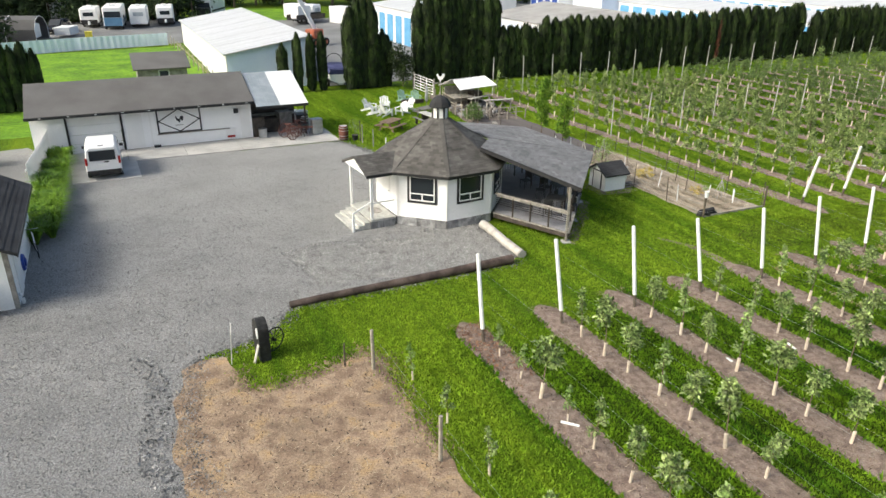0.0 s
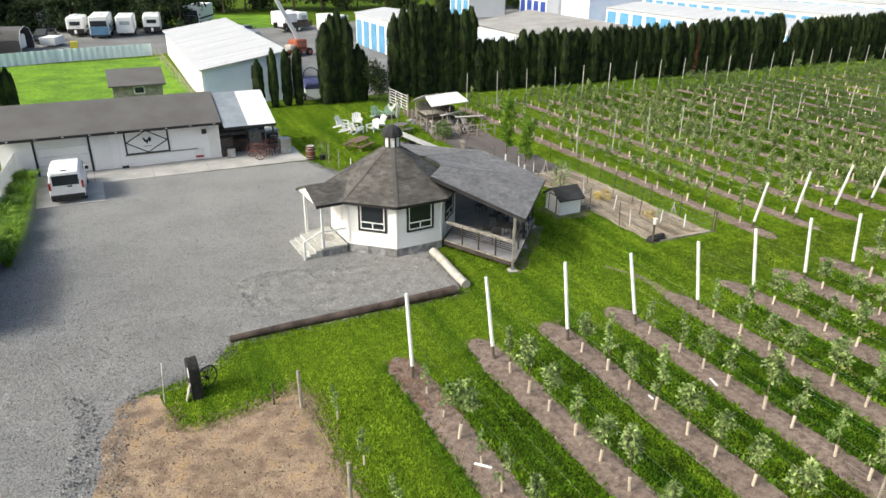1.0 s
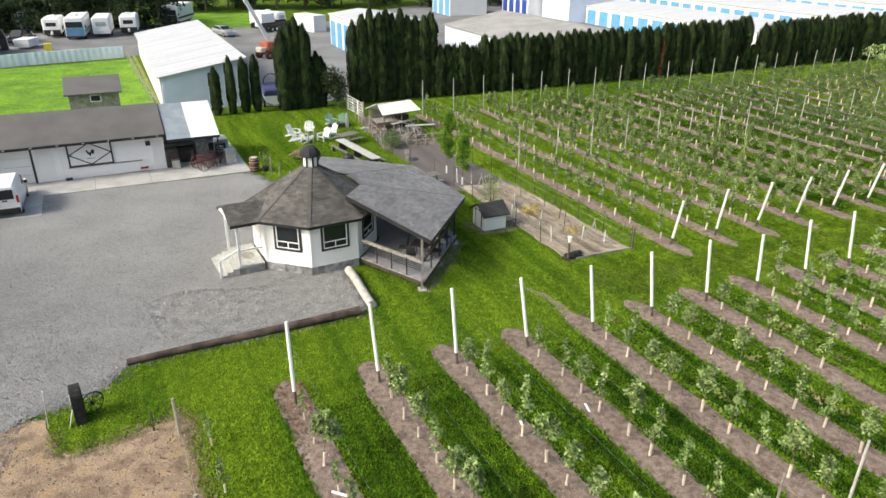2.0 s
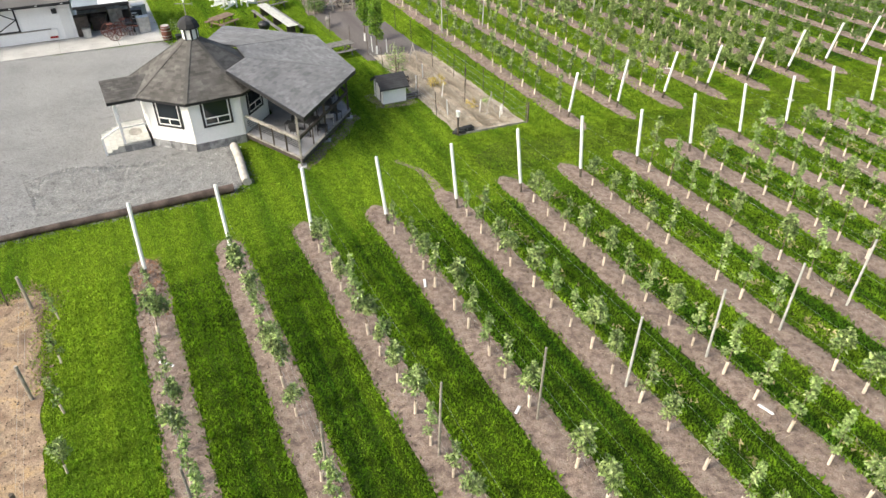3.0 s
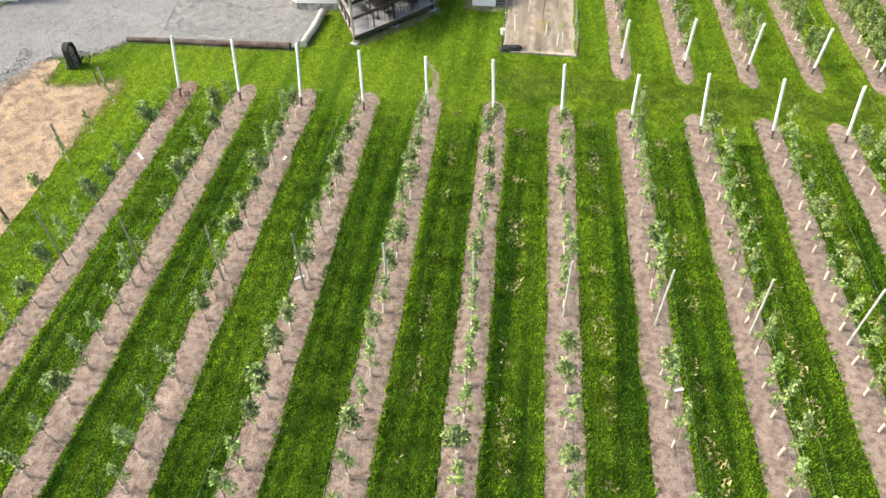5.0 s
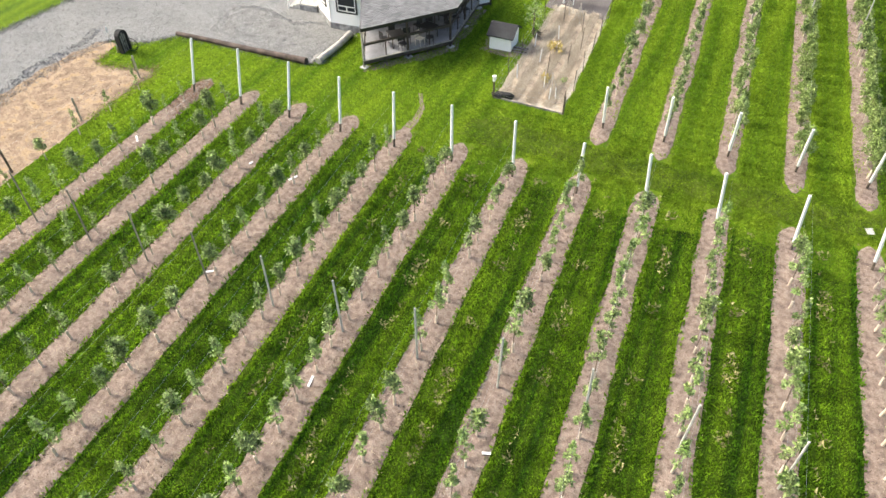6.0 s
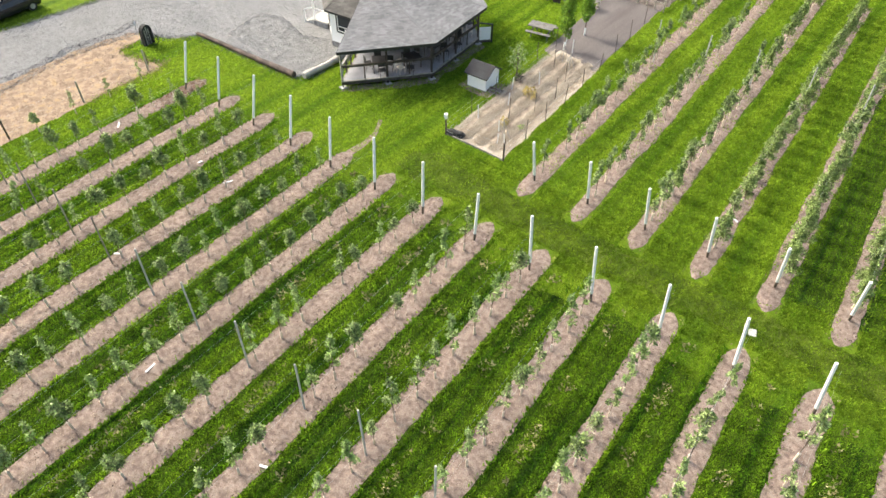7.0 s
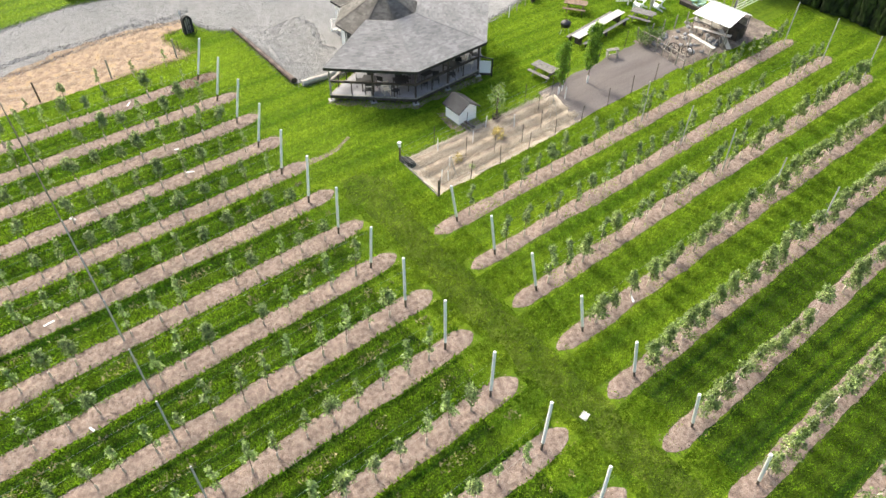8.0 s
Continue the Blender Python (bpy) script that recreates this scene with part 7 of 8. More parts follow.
def rocks(n, u0, u1, v0, v1, s0, s1, seed):
    r = random.Random(seed)
    for i in range(n):
        bm = bmesh.new()
        bmesh.ops.create_icosphere(bm, subdivisions=2, radius=1)
        s, k = r.uniform(s0, s1), r.uniform(0, 50)
        for x in bm.verts:
            x.co = x.co * (s * (1 + 0.3 * noise.noise(x.co * 1.6 + Vector((k, 0, 0)))))
            x.co.z *= 0.65
        solid("rock", bm, STONE, at(r.uniform(u0, u1), r.uniform(v0, v1), s * 0.3, r.uniform(0, 360)), "grey rock in the animal pen", "rock", "pen rocks")


rocks(22, 15.8, 18.9, 29.2, 34.5, 0.12, 0.32, 4)
rocks(14, 15.3, 15.9, 29.8, 35.5, 0.14, 0.24, 5)


def pen_clutter():
    """Boards, branches and a cable drum lying about the pen."""
    r = random.Random(8)
    for i in range(26):
        ln, wd = r.uniform(0.35, 1.0), r.uniform(0.06, 0.15)
        bm = B(-ln / 2, ln / 2, -wd / 2, wd / 2, 0, 0.035, bevel=0.006)
        solid("loose_board", bm, r.choice((GREYWOOD, POSTWOOD, DARKWOOD, POSTWOOD)), at(r.uniform(15.9, 19.3), r.uniform(29.3, 36.5), r.uniform(0.02, 0.12), r.uniform(0, 180)) @ pose(0, 0, 0, 0, r.uniform(-5, 5), 0), "weathered loose board lying in the pen", "board", "boards in the pen")
    for i in range(14):
        a = r.uniform(0, 6.3)
        h = r.uniform(0.5, 1.3)
        bm = tube(bmesh.new(), (0, 0, 0), (0.5 * math.cos(a), 0.5 * math.sin(a), h), 0.04, 0.025, 6)
        solid("branch", bm, r.choice((PALELOG, POSTWOOD)), at(r.uniform(16.6, 19.6), r.uniform(29.2, 33.5), -0.02), "bare crooked branch standing in the pen", "branch", "branches in the pen")
    for u, v in ((17.6, 29.6), (18.5, 30.0)):
        ob = thing("tyre_ring", at(u, v, 0, 20), "old wheel rim standing against the pen rail", "wheel")
        part("rim", ring_bar(bmesh.new(), (0, 0, 0.42), 0.40, 0.035), DARKWOOD, ob)
        for k in range(4):
            a = math.pi * k / 4
            part("spoke", tube(bmesh.new(), (0.4 * math.cos(a), 0, 0.42 + 0.4 * math.sin(a)), (-0.4 * math.cos(a), 0, 0.42 - 0.4 * math.sin(a)), 0.018, n=5), DARKWOOD, ob)
    for u0, v0, u1, v1 in ((15.0, 29.1, 17.0, 28.9), (17.2, 28.8, 19.4, 28.5), (16.0, 33.2, 16.2, 36.0)):
        ob = thing("pen_rail", Matrix.Identity(4), "rough horizontal pole rail of the pen", "rail", "pen rails")
        for h in (0.45, 0.85):
            part("pole", tube(bmesh.new(), W(u0, v0, h), W(u1, v1, h + 0.08), 0.04, 0.03, 6), POSTWOOD, ob)


pen_clutter()


def rack(u, v, turn):
    ob = thing("wooden_rack", at(u, v, 0, turn), "small grey wooden rack standing on the bare bed", "rack")
    for x in (-0.4, 0.4):
        part("upright", B(x - 0.03, x + 0.03, -0.12, 0.12, 0, 0.6), GREYWOOD, ob)
    for k in range(4):
        part("slat", B(-0.46, 0.46, -0.15 + 0.09 * k, -0.09 + 0.09 * k, 0.6, 0.64), GREYWOOD, ob)
    part("stretcher", B(-0.37, 0.37, -0.03, 0.03, 0.2, 0.26), GREYWOOD, ob)


rack(15.2, 25.6, 70)


def shrub(u, v, r, n, leaf, label, seed, h=None, size=0.12):
    g = np.random.default_rng(seed)
    h = h or r
    cs = [(g.normal() * r * 0.45, g.normal() * r * 0.45, h * (0.45 + 0.5 * g.random())) for _ in range(9)]
    vv, ff = leaf_cloud(g, cs, [(r * 0.5, r * 0.5, h * 0.4)] * 9, n, size)
    ob = thing("shrub", at(u, v), label, "shrub")
    part_mesh("foliage", raw_mesh("foliage", vv, ff, leaf), ob)
    part("stem", tube(bmesh.new(), (0, 0, -0.05), (0, 0, h * 0.7), 0.05, 0.02, 6), BARK, ob)
    return ob


shrub(15.6, 29.4, 0.8, 1800, LEAF_FAR, "round green shrub at the pen corner", 8, 1.0)
shrub(85.0, 33.0, 4.4, 2800, LEAF, "large light green shrub at the orchard edge", 9, 2.4, 0.4)
shrub(16.1, 43.9, 1.5, 2600, CEDAR, "dark broad shrub in the hedge gap", 10, 3.1, 0.2)

# ---------------------------------------------------------------- left side of the yard


def side_building():
    ob = thing("side_building", at(-13.95, 9.1, 0, 0), "white outbuilding with dark shingle roof beside the yard", "building")
    Wd, L, H, HR = 7.0, 7.6, 2.35, 4.3
    part("side_wall", B(-0.12, 0, 0.12, L, 0, H), WHITE_SIDING, ob)
    part("far_side_wall", B(-Wd, -Wd + 0.12, 0.12, L, 0, H), WHITE_SIDING, ob)
    for y0, y1 in ((0, 0.12), (L, L + 0.12)):
        bm = slab(bmesh.new(), [(-Wd, 0), (0, 0), (0, H), (-Wd / 2, HR - 0.1), (-Wd, H)], -y1, -y0)
        g = part("gable_wall", bm, WHITE_SIDING, ob)
        g.matrix_local = Matrix(((1, 0, 0, 0), (0, 0, -1, 0), (0, 1, 0, 0), (0, 0, 0, 1)))
    e = 0.35
    for s, (x0, x1) in enumerate(((e, -Wd / 2), (-Wd - e, -Wd / 2))):
        a, b = Vector((x0, -e, H - 0.12)), Vector((x0, L + e, H - 0.12))
        c, d = Vector((x1, L + e, HR)), Vector((x1, -e, HR))
        r = part("roof", sheet_roof(bmesh.new(), a, b, c, d, 0.10), SHINGLE_DARK, ob, "dark grey shingle roof slope")
        if s == 0:
            v, f = shingle_field([(a, b, c, d)], 0.2, 0.9, 9)
            tagged(part_mesh("shingles", raw_mesh("shingles", v, f, SHINGLE_DARK), r), kind="stuff")
    part("fascia", B(e, e + 0.04, -e, L + e, H - 0.26, H - 0.10), BLACK, ob)
    part("corner_trim", B(-0.14, 0.02, -0.02, 0.12, 0, H), GREYWOOD, ob)
    part("door", B(0.0, 0.04, 1.0, 1.9, 0.02, 2.0), WHITE, ob)
    part("drain_pipe", tube(bmesh.new(), (0.12, 0.3, 0.05), (0.12, 0.3, 0.25), 0.06), SLEEVE, ob)
    return ob


side_building()


def pipe_elbow(u, v):
    ob = thing("vent_pipe", at(u, v), "white plastic elbow pipe at the wall foot", "pipe")
    part("riser", tube(bmesh.new(), (0, 0, 0), (0, 0, 0.35), 0.055, n=10), SLEEVE, ob)
    part("elbow", tube(bmesh.new(), (0, 0, 0.35), (0.16, -0.18, 0.42), 0.06, n=10), SLEEVE, ob)


pipe_elbow(-14.0, 9.6)
ob = thing("propane_tank", at(-14.75, 8.75, 0.1), "small white propane tank against the gable", "tank")
part("tank", lathe(bmesh.new(), [(0.08, 0.02), (0.2, 0.1), (0.24, 0.3), (0.24, 0.75), (0.2, 0.95), (0.08, 1.02)], 14), WHITE, ob, smooth=True)
part("collar", lathe(bmesh.new(), [(0.12, 1.0), (0.13, 1.14)], 12), STEEL, ob)
ob = thing("hose_reel", at(-13.95, 12.2, 0.15), "blue garden hose reel on the wall", "hose reel")
part("coil", ring_bar(bmesh.new(), (0, 0, 0.45), 0.26, 0.08, "X"), BLUEPLASTIC, ob)
part("drum", tube(bmesh.new(), (-0.12, 0, 0.45), (0.12, 0, 0.45), 0.16), BLUEPLASTIC, ob)
part("bracket", B(-0.16, -0.12, -0.2, 0.2, -0.13, 0.7), BLUEPLASTIC, ob)
ob = thing("bicycle", at(-13.7, 14.6, 0, 100), "old bicycle leaning by the plants", "bicycle")
for x in (-0.52, 0.52):
    part("tyre", ring_bar(bmesh.new(), (x, 0, 0.33), 0.32, 0.02), RUBBER, ob)
for a, b in (((-0.52, 0, 0.33), (-0.1, 0, 0.85)), ((-0.1, 0, 0.85), (0.42, 0, 0.85)), ((0.42, 0, 0.85), (0.52, 0, 0.33)), ((-0.52, 0, 0.33), (0, 0, 0.3)), ((0, 0, 0.3), (0.42, 0, 0.8)), ((0, 0, 0.3), (-0.1, 0, 0.95))):
    part("frame_tube", tube(bmesh.new(), a, b, 0.016, n=5), WHITE, ob)
part("handlebar", tube(bmesh.new(), (0.38, -0.28, 1.0), (0.38, 0.28, 1.0), 0.014, n=5), STEEL, ob)


def white_fence():
    ob = thing("board_fence", at(0, 0), "white upright board fence beside the plants", "fence")
    inv = ob.matrix_world.inverted()
    n = 34
    for i in range(n):
        p = inv @ W(-13.55 - 0.03 * i * 0.8, 30.9 - 0.225 * i)
        b = part("board", B(-0.012, 0.012, -0.105, 0.105, 0.06, 1.72 + 0.02 * (i % 3), bevel=0.004), WHITE, ob)
        b.matrix_local = Matrix.Translation(p)
    for z in (0.4, 1.4):
        part("rail", bar(bmesh.new(), inv @ W(-13.59, 30.9, z), inv @ W(-14.41, 23.3, z), 0.05, 0.09), WHITE, ob)


white_fence()


def reed_clump(u, v, s, seed):
    r = np.random.default_rng(seed)
    n = 240
    verts, faces = [], []
    for i in range(n):
        a, ln, out = r.random() * 2 * math.pi, s * (0.7 + 0.6 * r.random()), 0.35 + 0.6 * r.random()
        d = np.array((math.cos(a), math.sin(a), 0))
        side = np.array((-d[1], d[0], 0)) * 0.02
        p = d * 0.12 * r.random()
        pts = [p, p + d * ln * out * 0.35 + np.array((0, 0, ln * 0.6)), p + d * ln * out * 0.8 + np.array((0, 0, ln * 0.62))]
        k = len(verts)
        verts += [pts[0] - side, pts[0] + side, pts[1] + side, pts[1] - side, pts[2]]
        faces += [(k, k + 1, k + 2, k + 3), (k + 3, k + 2, k + 4)]
    ob = new("ornamental_grass", raw_mesh("ornamental_grass", verts, faces, REED))
    ob.matrix_world = at(u, v, 0.01, seed * 40)
    return tagged(ob, "arching green ornamental grass clump along the fence", "plant", "ornamental grasses by the fence")


random.seed(12)
for i in range(26):
    v = 15.8 + 14.0 * i / 25
    reed_clump(-13.25 - 0.25 * (1 - i / 25) + (0.32 if i % 2 else -0.3), v + random.uniform(-0.2, 0.2), random.uniform(0.95, 1.35), i)
for i in range(3):
    reed_clump(-18.5 + 0.8 * i, 29.5 + 0.5 * i, 1.3, 80 + i)
ob = thing("low_white_rail", at(-16.3, 25.6), "low white pipe rail beside the path", "rail")
part("rail", tube(bmesh.new(), (-2.5, 0, 0.75), (0, 0, 0.75), 0.05, n=8), WHITE, ob)
for x in (-2.4, -0.05):
    part("post", tube(bmesh.new(), (x, 0, 0), (x, 0, 0.95), 0.06, n=8), WHITE, ob)

# ---------------------------------------------------------------- cedar hedge
def cedar(u, v, h, r, seed, leaf=CEDAR, n=900, label="tall dark columnar cedar in the hedge"):
    """A dense column of upright foliage sprays round a trunk, with an uneven outline."""
    g = np.random.default_rng(seed)
    ob = thing("cedar", at(u, v, -0.02, float(g.random() * 360)), label, "cedar", "hedge cedars")
    part("trunk", tube(bmesh.new(), (0, 0, 0), (0, 0, h * 0.8), 0.09, 0.03, 6), BARK, ob)
    t = g.random(n) ** 0.8
    a = g.random(n) * 2 * math.pi
    prof = np.minimum(1.0, 0.75 + t * 0.9) * np.clip((1.02 - t) * 5.5, 0.04, 1.0) ** 0.8
    rr = r * prof * (0.62 + 0.48 * g.random(n)) * (1 + 0.12 * np.sin(3 * a + seed))
    p = np.stack([np.cos(a) * rr, np.sin(a) * rr, t * h * 0.97], 1)
    s = 0.16 + 0.22 * g.random(n)
    out = np.stack([np.cos(a), np.sin(a), np.zeros(n)], 1)
    side = np.stack([-np.sin(a), np.cos(a), np.zeros(n)], 1)
    tip = p + out * (0.10 * s)[:, None] + np.stack([np.zeros(n), np.zeros(n), s * 2.2], 1)
    tw = (g.random(n) - 0.5)[:, None]
    v1, v2 = p + side * s[:, None] * 0.55 + out * tw * 0.12, p - side * s[:, None] * 0.55 - out * tw * 0.12
    verts = np.stack([v1, v2, tip], 1).reshape(-1, 3)
    # a dark inner core keeps the column closed
    bm = bmesh.new()
    lathe(bm, [(r * 0.55, 0.1), (r * 0.74, h * 0.25), (r * 0.74, h * 0.7), (r * 0.5, h * 0.88), (r * 0.08, h * 0.97)], 9)
    part("inner_foliage", bm, leaf, ob)
    faces = np.arange(3 * n).reshape(-1, 3)
    part_mesh("foliage", raw_mesh("foliage", verts.tolist(), faces.tolist(), leaf), ob)
    return ob


CEDAR_SET, CEDAR_TALL = {}, {}


def hedge_cedar(u, v, h, kind, i):
    """Cedars share a few shapes, scaled to their height."""
    if kind not in CEDAR_SET:
        CEDAR_SET[kind] = cedar(u, v, h, 0.62 if kind[0] == "t" else (0.80 if kind[0] == "m" else 0.40), 200 + len(CEDAR_SET), n=1700 if h > 5.5 else 900)
        CEDAR_TALL[kind] = h
        return
    src = CEDAR_SET[kind]
    k = h / CEDAR_TALL[kind]
    c = copy_thing(src, at(u, v, -0.02, i * 77.0))
    c.scale = (random.uniform(0.9, 1.12), random.uniform(0.9, 1.12), k)


random.seed(17)
i = 0
for u, h in ((11.0, 6.9), (11.75, 7.6), (12.5, 8.0), (13.2, 7.4)):
    hedge_cedar(u, 45.0 + random.uniform(-0.3, 0.3), h, f"tall{i % 4}", i)
    i += 1
for u, h in ((13.9, 4.4), (14.4, 4.8), (14.9, 4.3)):
    hedge_cedar(u, 45.0, h, f"low{i % 2}", i)
    i += 1
u = 18.3
while u < 26.9:
    hedge_cedar(u, 45.2 + random.uniform(-0.3, 0.3), random.uniform(7.3, 8.5), f"tall{i % 4}", i)
    u += random.uniform(0.7, 0.9)
    i += 1
while u < 31.5:
    hedge_cedar(u, 45.2 + random.uniform(-0.3, 0.3), random.uniform(4.4, 5.2), f"mid{i % 4}", i)
    u += random.uniform(0.8, 1.0)
    i += 1
u = 32.5
while u < 70.0:
    hedge_cedar(u, 45.2 + random.uniform(-0.3, 0.3), random.uniform(5.05, 5.45) if u < 56 else random.uniform(5.5, 5.95), f"mid{i % 4}", i)
    u += random.uniform(0.85, 1.15)
    i += 1
for u, h in ((70.6, 2.8), (71.4, 3.1)):
    hedge_cedar(u, 45.2, h, f"low{i % 2}", i)
    i += 1
u = 72.2
while u < 112:
    hedge_cedar(u, 45.2 + random.uniform(-0.3, 0.3), random.uniform(4.95, 5.35) + 0.03 * (u - 72), f"mid{i % 4}", i)
    u += random.uniform(0.9, 1.2)
    i += 1
for u, h in ((4.7, 4.0), (6.05, 4.75), (7.3, 4.65), (8.45, 4.75)):
    hedge_cedar(u, 46.0, h, f"low{i % 2}", i)
    i += 1
for u, v, h in ((-14.4, 46.3, 4.3), (-15.1, 46.2, 4.8), (-15.8, 46.0, 4.6), (-16.5, 46.0, 5.0), (-17.2, 45.8, 4.7), (-17.9, 45.7, 5.0), (-18.6, 45.6, 4.8), (-19.4, 45.4, 5.0), (-20.2, 45.2, 4.8)):
    hedge_cedar(u, v, h, f"low{i % 2}", i)
    i += 1
cedar(55.5, 44.45, 4.6, 0.17, 399, CEDAR_DEAD, 500, "dead browned cedar in the hedge")

# ---------------------------------------------------------------- barn, fence and storage yard


def white_barn():
    ob = thing("metal_barn", at(0.4, 48.9), "long white metal barn with sloping roof", "barn")
    Wd, L, H0, H1 = 7.4, 33.0, 3.25, 4.5
    # sunlit left wall stays white; bluish shade is put into the others' colour
    part("left_wall", B(0, 0.1, 0, L, 0, H0), WHITEMETAL, ob)
    part("right_wall", B(Wd - 0.1, Wd, 0, L, 0, H1), BLUEWHITE, ob)
    for y0, y1 in ((0, 0.1), (L - 0.1, L)):
        bm = slab(bmesh.new(), [(0.1, 0), (Wd - 0.1, 0), (Wd - 0.1, H1 - 0.05), (0.1, H0 - 0.05)], -y1, -y0)
        g = part("end_wall", bm, BLUEWHITE, ob, "white clad end wall, tinted blue for shade")
        g.matrix_local = Matrix(((1, 0, 0, 0), (0, 0, -1, 0), (0, 1, 0, 0), (0, 0, 0, 1)))
        for k in range(24):
            x = 0.2 + 7.0 * k / 23
            bm = bar(bmesh.new(), (x, y0 - 0.015 if y0 == 0 else y1, 0), (x, y0 - 0.015 if y0 == 0 else y1, H0 + (H1 - H0) * x / Wd - 0.1), 0.03, 0.05)
            part("cladding_rib", bm, BLUEWHITE, ob)
    bm = sheet_roof(bmesh.new(), (-0.25, -0.35, H0 + 0.02), (Wd + 0.45, -0.35, H1 + 0.12), (Wd + 0.45, L + 0.35, H1 + 0.12), (-0.25, L + 0.35, H0 + 0.02), 0.10)
    roof = part("roof", bm, ROOFWHITE, ob, "white ribbed metal roof")
    for k in range(8):
        y = 0.5 + (L - 1) * k / 7
        bm = bar(bmesh.new(), (-0.25, y, H0 + 0.04), (Wd + 0.45, y, H1 + 0.14), 0.05, 0.012)
        part("roof_seam", bm, ROOFWHITE, roof)
    return ob


white_barn()


def field_shed():
    ob = thing("field_shed", at(-7.4, 46.6, 0.0), "small grey shed with low roof in the field", "shed")
    part("wall", B(0.3, 4.2, 0.3, 2.9, 0, 2.6), GREYWOOD, ob)
    bm = sheet_roof(bmesh.new(), (0, 0, 2.66), (4.5, 0, 2.66), (4.5, 3.2, 3.6), (0, 3.2, 3.6), 0.12)
    part("roof", bm, ROLLROOF, ob, "plain grey roof")
    part("window", B(2.0, 2.7, 0.27, 0.3, 1.95, 2.4), GLASS, ob)
    part("window_frame", B(1.92, 2.78, 0.28, 0.31, 1.87, 2.48), WHITE, ob)


field_shed()


def tin_fence():
    ob = thing("tin_fence", at(0, 0), "pale blue corrugated metal fence round the field", "fence")
    inv = ob.matrix_world.inverted()
    run = [(-0.9, 81.8), (-11.3, 80.0), (-20.2, 77.4), (-34, 74)]
    for (a, b), (c, d) in zip(run, run[1:]):
        p, q = inv @ W(a, b), inv @ W(c, d)
        n = int((q - p).length / 0.36)
        for j in range(n):
            x, y = p.lerp(q, j / n), p.lerp(q, (j + 1.0) / n)
            bm = bmesh.new()
            bar(bm, x + Vector((0, 0.14 * (j % 2), 0.75)), y + Vector((0, 0.14 * ((j + 1) % 2), 0.75)), 0.02, 1.5)
            part("fence_panel", bm, BLUEWHITE, ob)
    p, q = inv @ W(-0.2, 44), inv @ W(-0.6, 81)
    for j in range(14):
        part("fence_post", tube(bmesh.new(), p.lerp(q, j / 13) + Vector((0, 0, -0.05)), p.lerp(q, j / 13) + Vector((0, 0, 1.3)), 0.05, n=6), POSTWOOD, ob)
    for z in (0.5, 0.9, 1.25):
        part("fence_wire", tube(bmesh.new(), p + Vector((0, 0, z)), q + Vector((0, 0, z)), 0.01, n=3), STEEL, ob)


tin_fence()


def storage_block(u, v, ln, wd, h, turn, doors, door_mat, roof_mat, label, eave=0.2, slope=0.6, wall=WHITEMETAL):
    """A row of storage units: walls, a low gable roof, and roller doors along the near side."""
    ob = thing("storage_building", at(u, v, 0, turn), label, "building")
    part("wall", B(0, ln, 0, wd, 0, h), wall, ob, "white metal wall")
    for y0, y1 in ((-eave, wd / 2), (wd + eave, wd / 2)):
        bm = sheet_roof(bmesh.new(), (-eave, y0, h), (ln + eave, y0, h), (ln + eave, y1, h + slope), (-eave, y1, h + slope), 0.12)
        part("roof", bm, roof_mat, ob, "low metal roof slope")
    if doors:
        step = ln / doors
        for k in range(doors):
            x0, x1 = step * (k + 0.16), step * (k + 0.84)
            dr = part("roller_door", B(x0, x1, -0.05, -0.004, 0.02, h * 0.80), door_mat, ob)
            for j in range(5):
                part("door_rib", B(x0 + 0.02, x1 - 0.02, -0.065, -0.05, h * 0.16 * j + 0.1, h * 0.16 * j + 0.14), door_mat, dr)
    return ob


GREYROOF = mat("grey_weathered_metal_roof", (0.27, 0.26, 0.25), (0.36, 0.35, 0.335), scale=0.4, rough=0.7, bump=0.1, fine=4, speck=0.1)
storage_block(27.9, 82.6, 18.0, 9.0, 4.4, -90, 6, BLUEDOOR, ROOFWHITE, "white storage building with sky-blue roller doors")
storage_block(42.4, 74.5, 25.5, 19, 3.3, -92, 14, BLUEWHITE, GREYROOF, "low storage building with weathered grey roof", slope=1.6)
storage_block(80.0, 92.0, 44, 15, 3.1, -92, 12, BLUEDOOR, ROOFWHITE, "long white storage building with blue roller doors", slope=0.9)
storage_block(77.0, 102.0, 9.5, 12, 4.4, -92, 0, BLUEDOOR, ROOFWHITE, "tall pale storage hall", wall=BLUEWHITE)
storage_block(74.5, 113.0, 10.5, 10, 3.9, -92, 4, NAVYDOOR, ROOFWHITE, "white storage building with navy roller doors")
storage_block(61.0, 118.0, 9, 8, 4.0, -92, 3, BLUEDOOR, ROOFWHITE, "short storage block with blue doors")
storage_block(104.0, 116.0, 68, 14, 3.4, -92, 20, BLUEDOOR, ROOFWHITE, "far white storage building with blue doors", slope=0.9)
storage_block(128.0, 130.0, 84, 16, 3.8, -92, 22, BLUEDOOR, ROOFWHITE, "white storage hall beyond the orchard", slope=1.0)
box_thing("container", 37.5, 96.0, 2.6, 6.0, 2.6, METALROOF, "grey shipping container in the storage yard", "container", 0, 0.0)


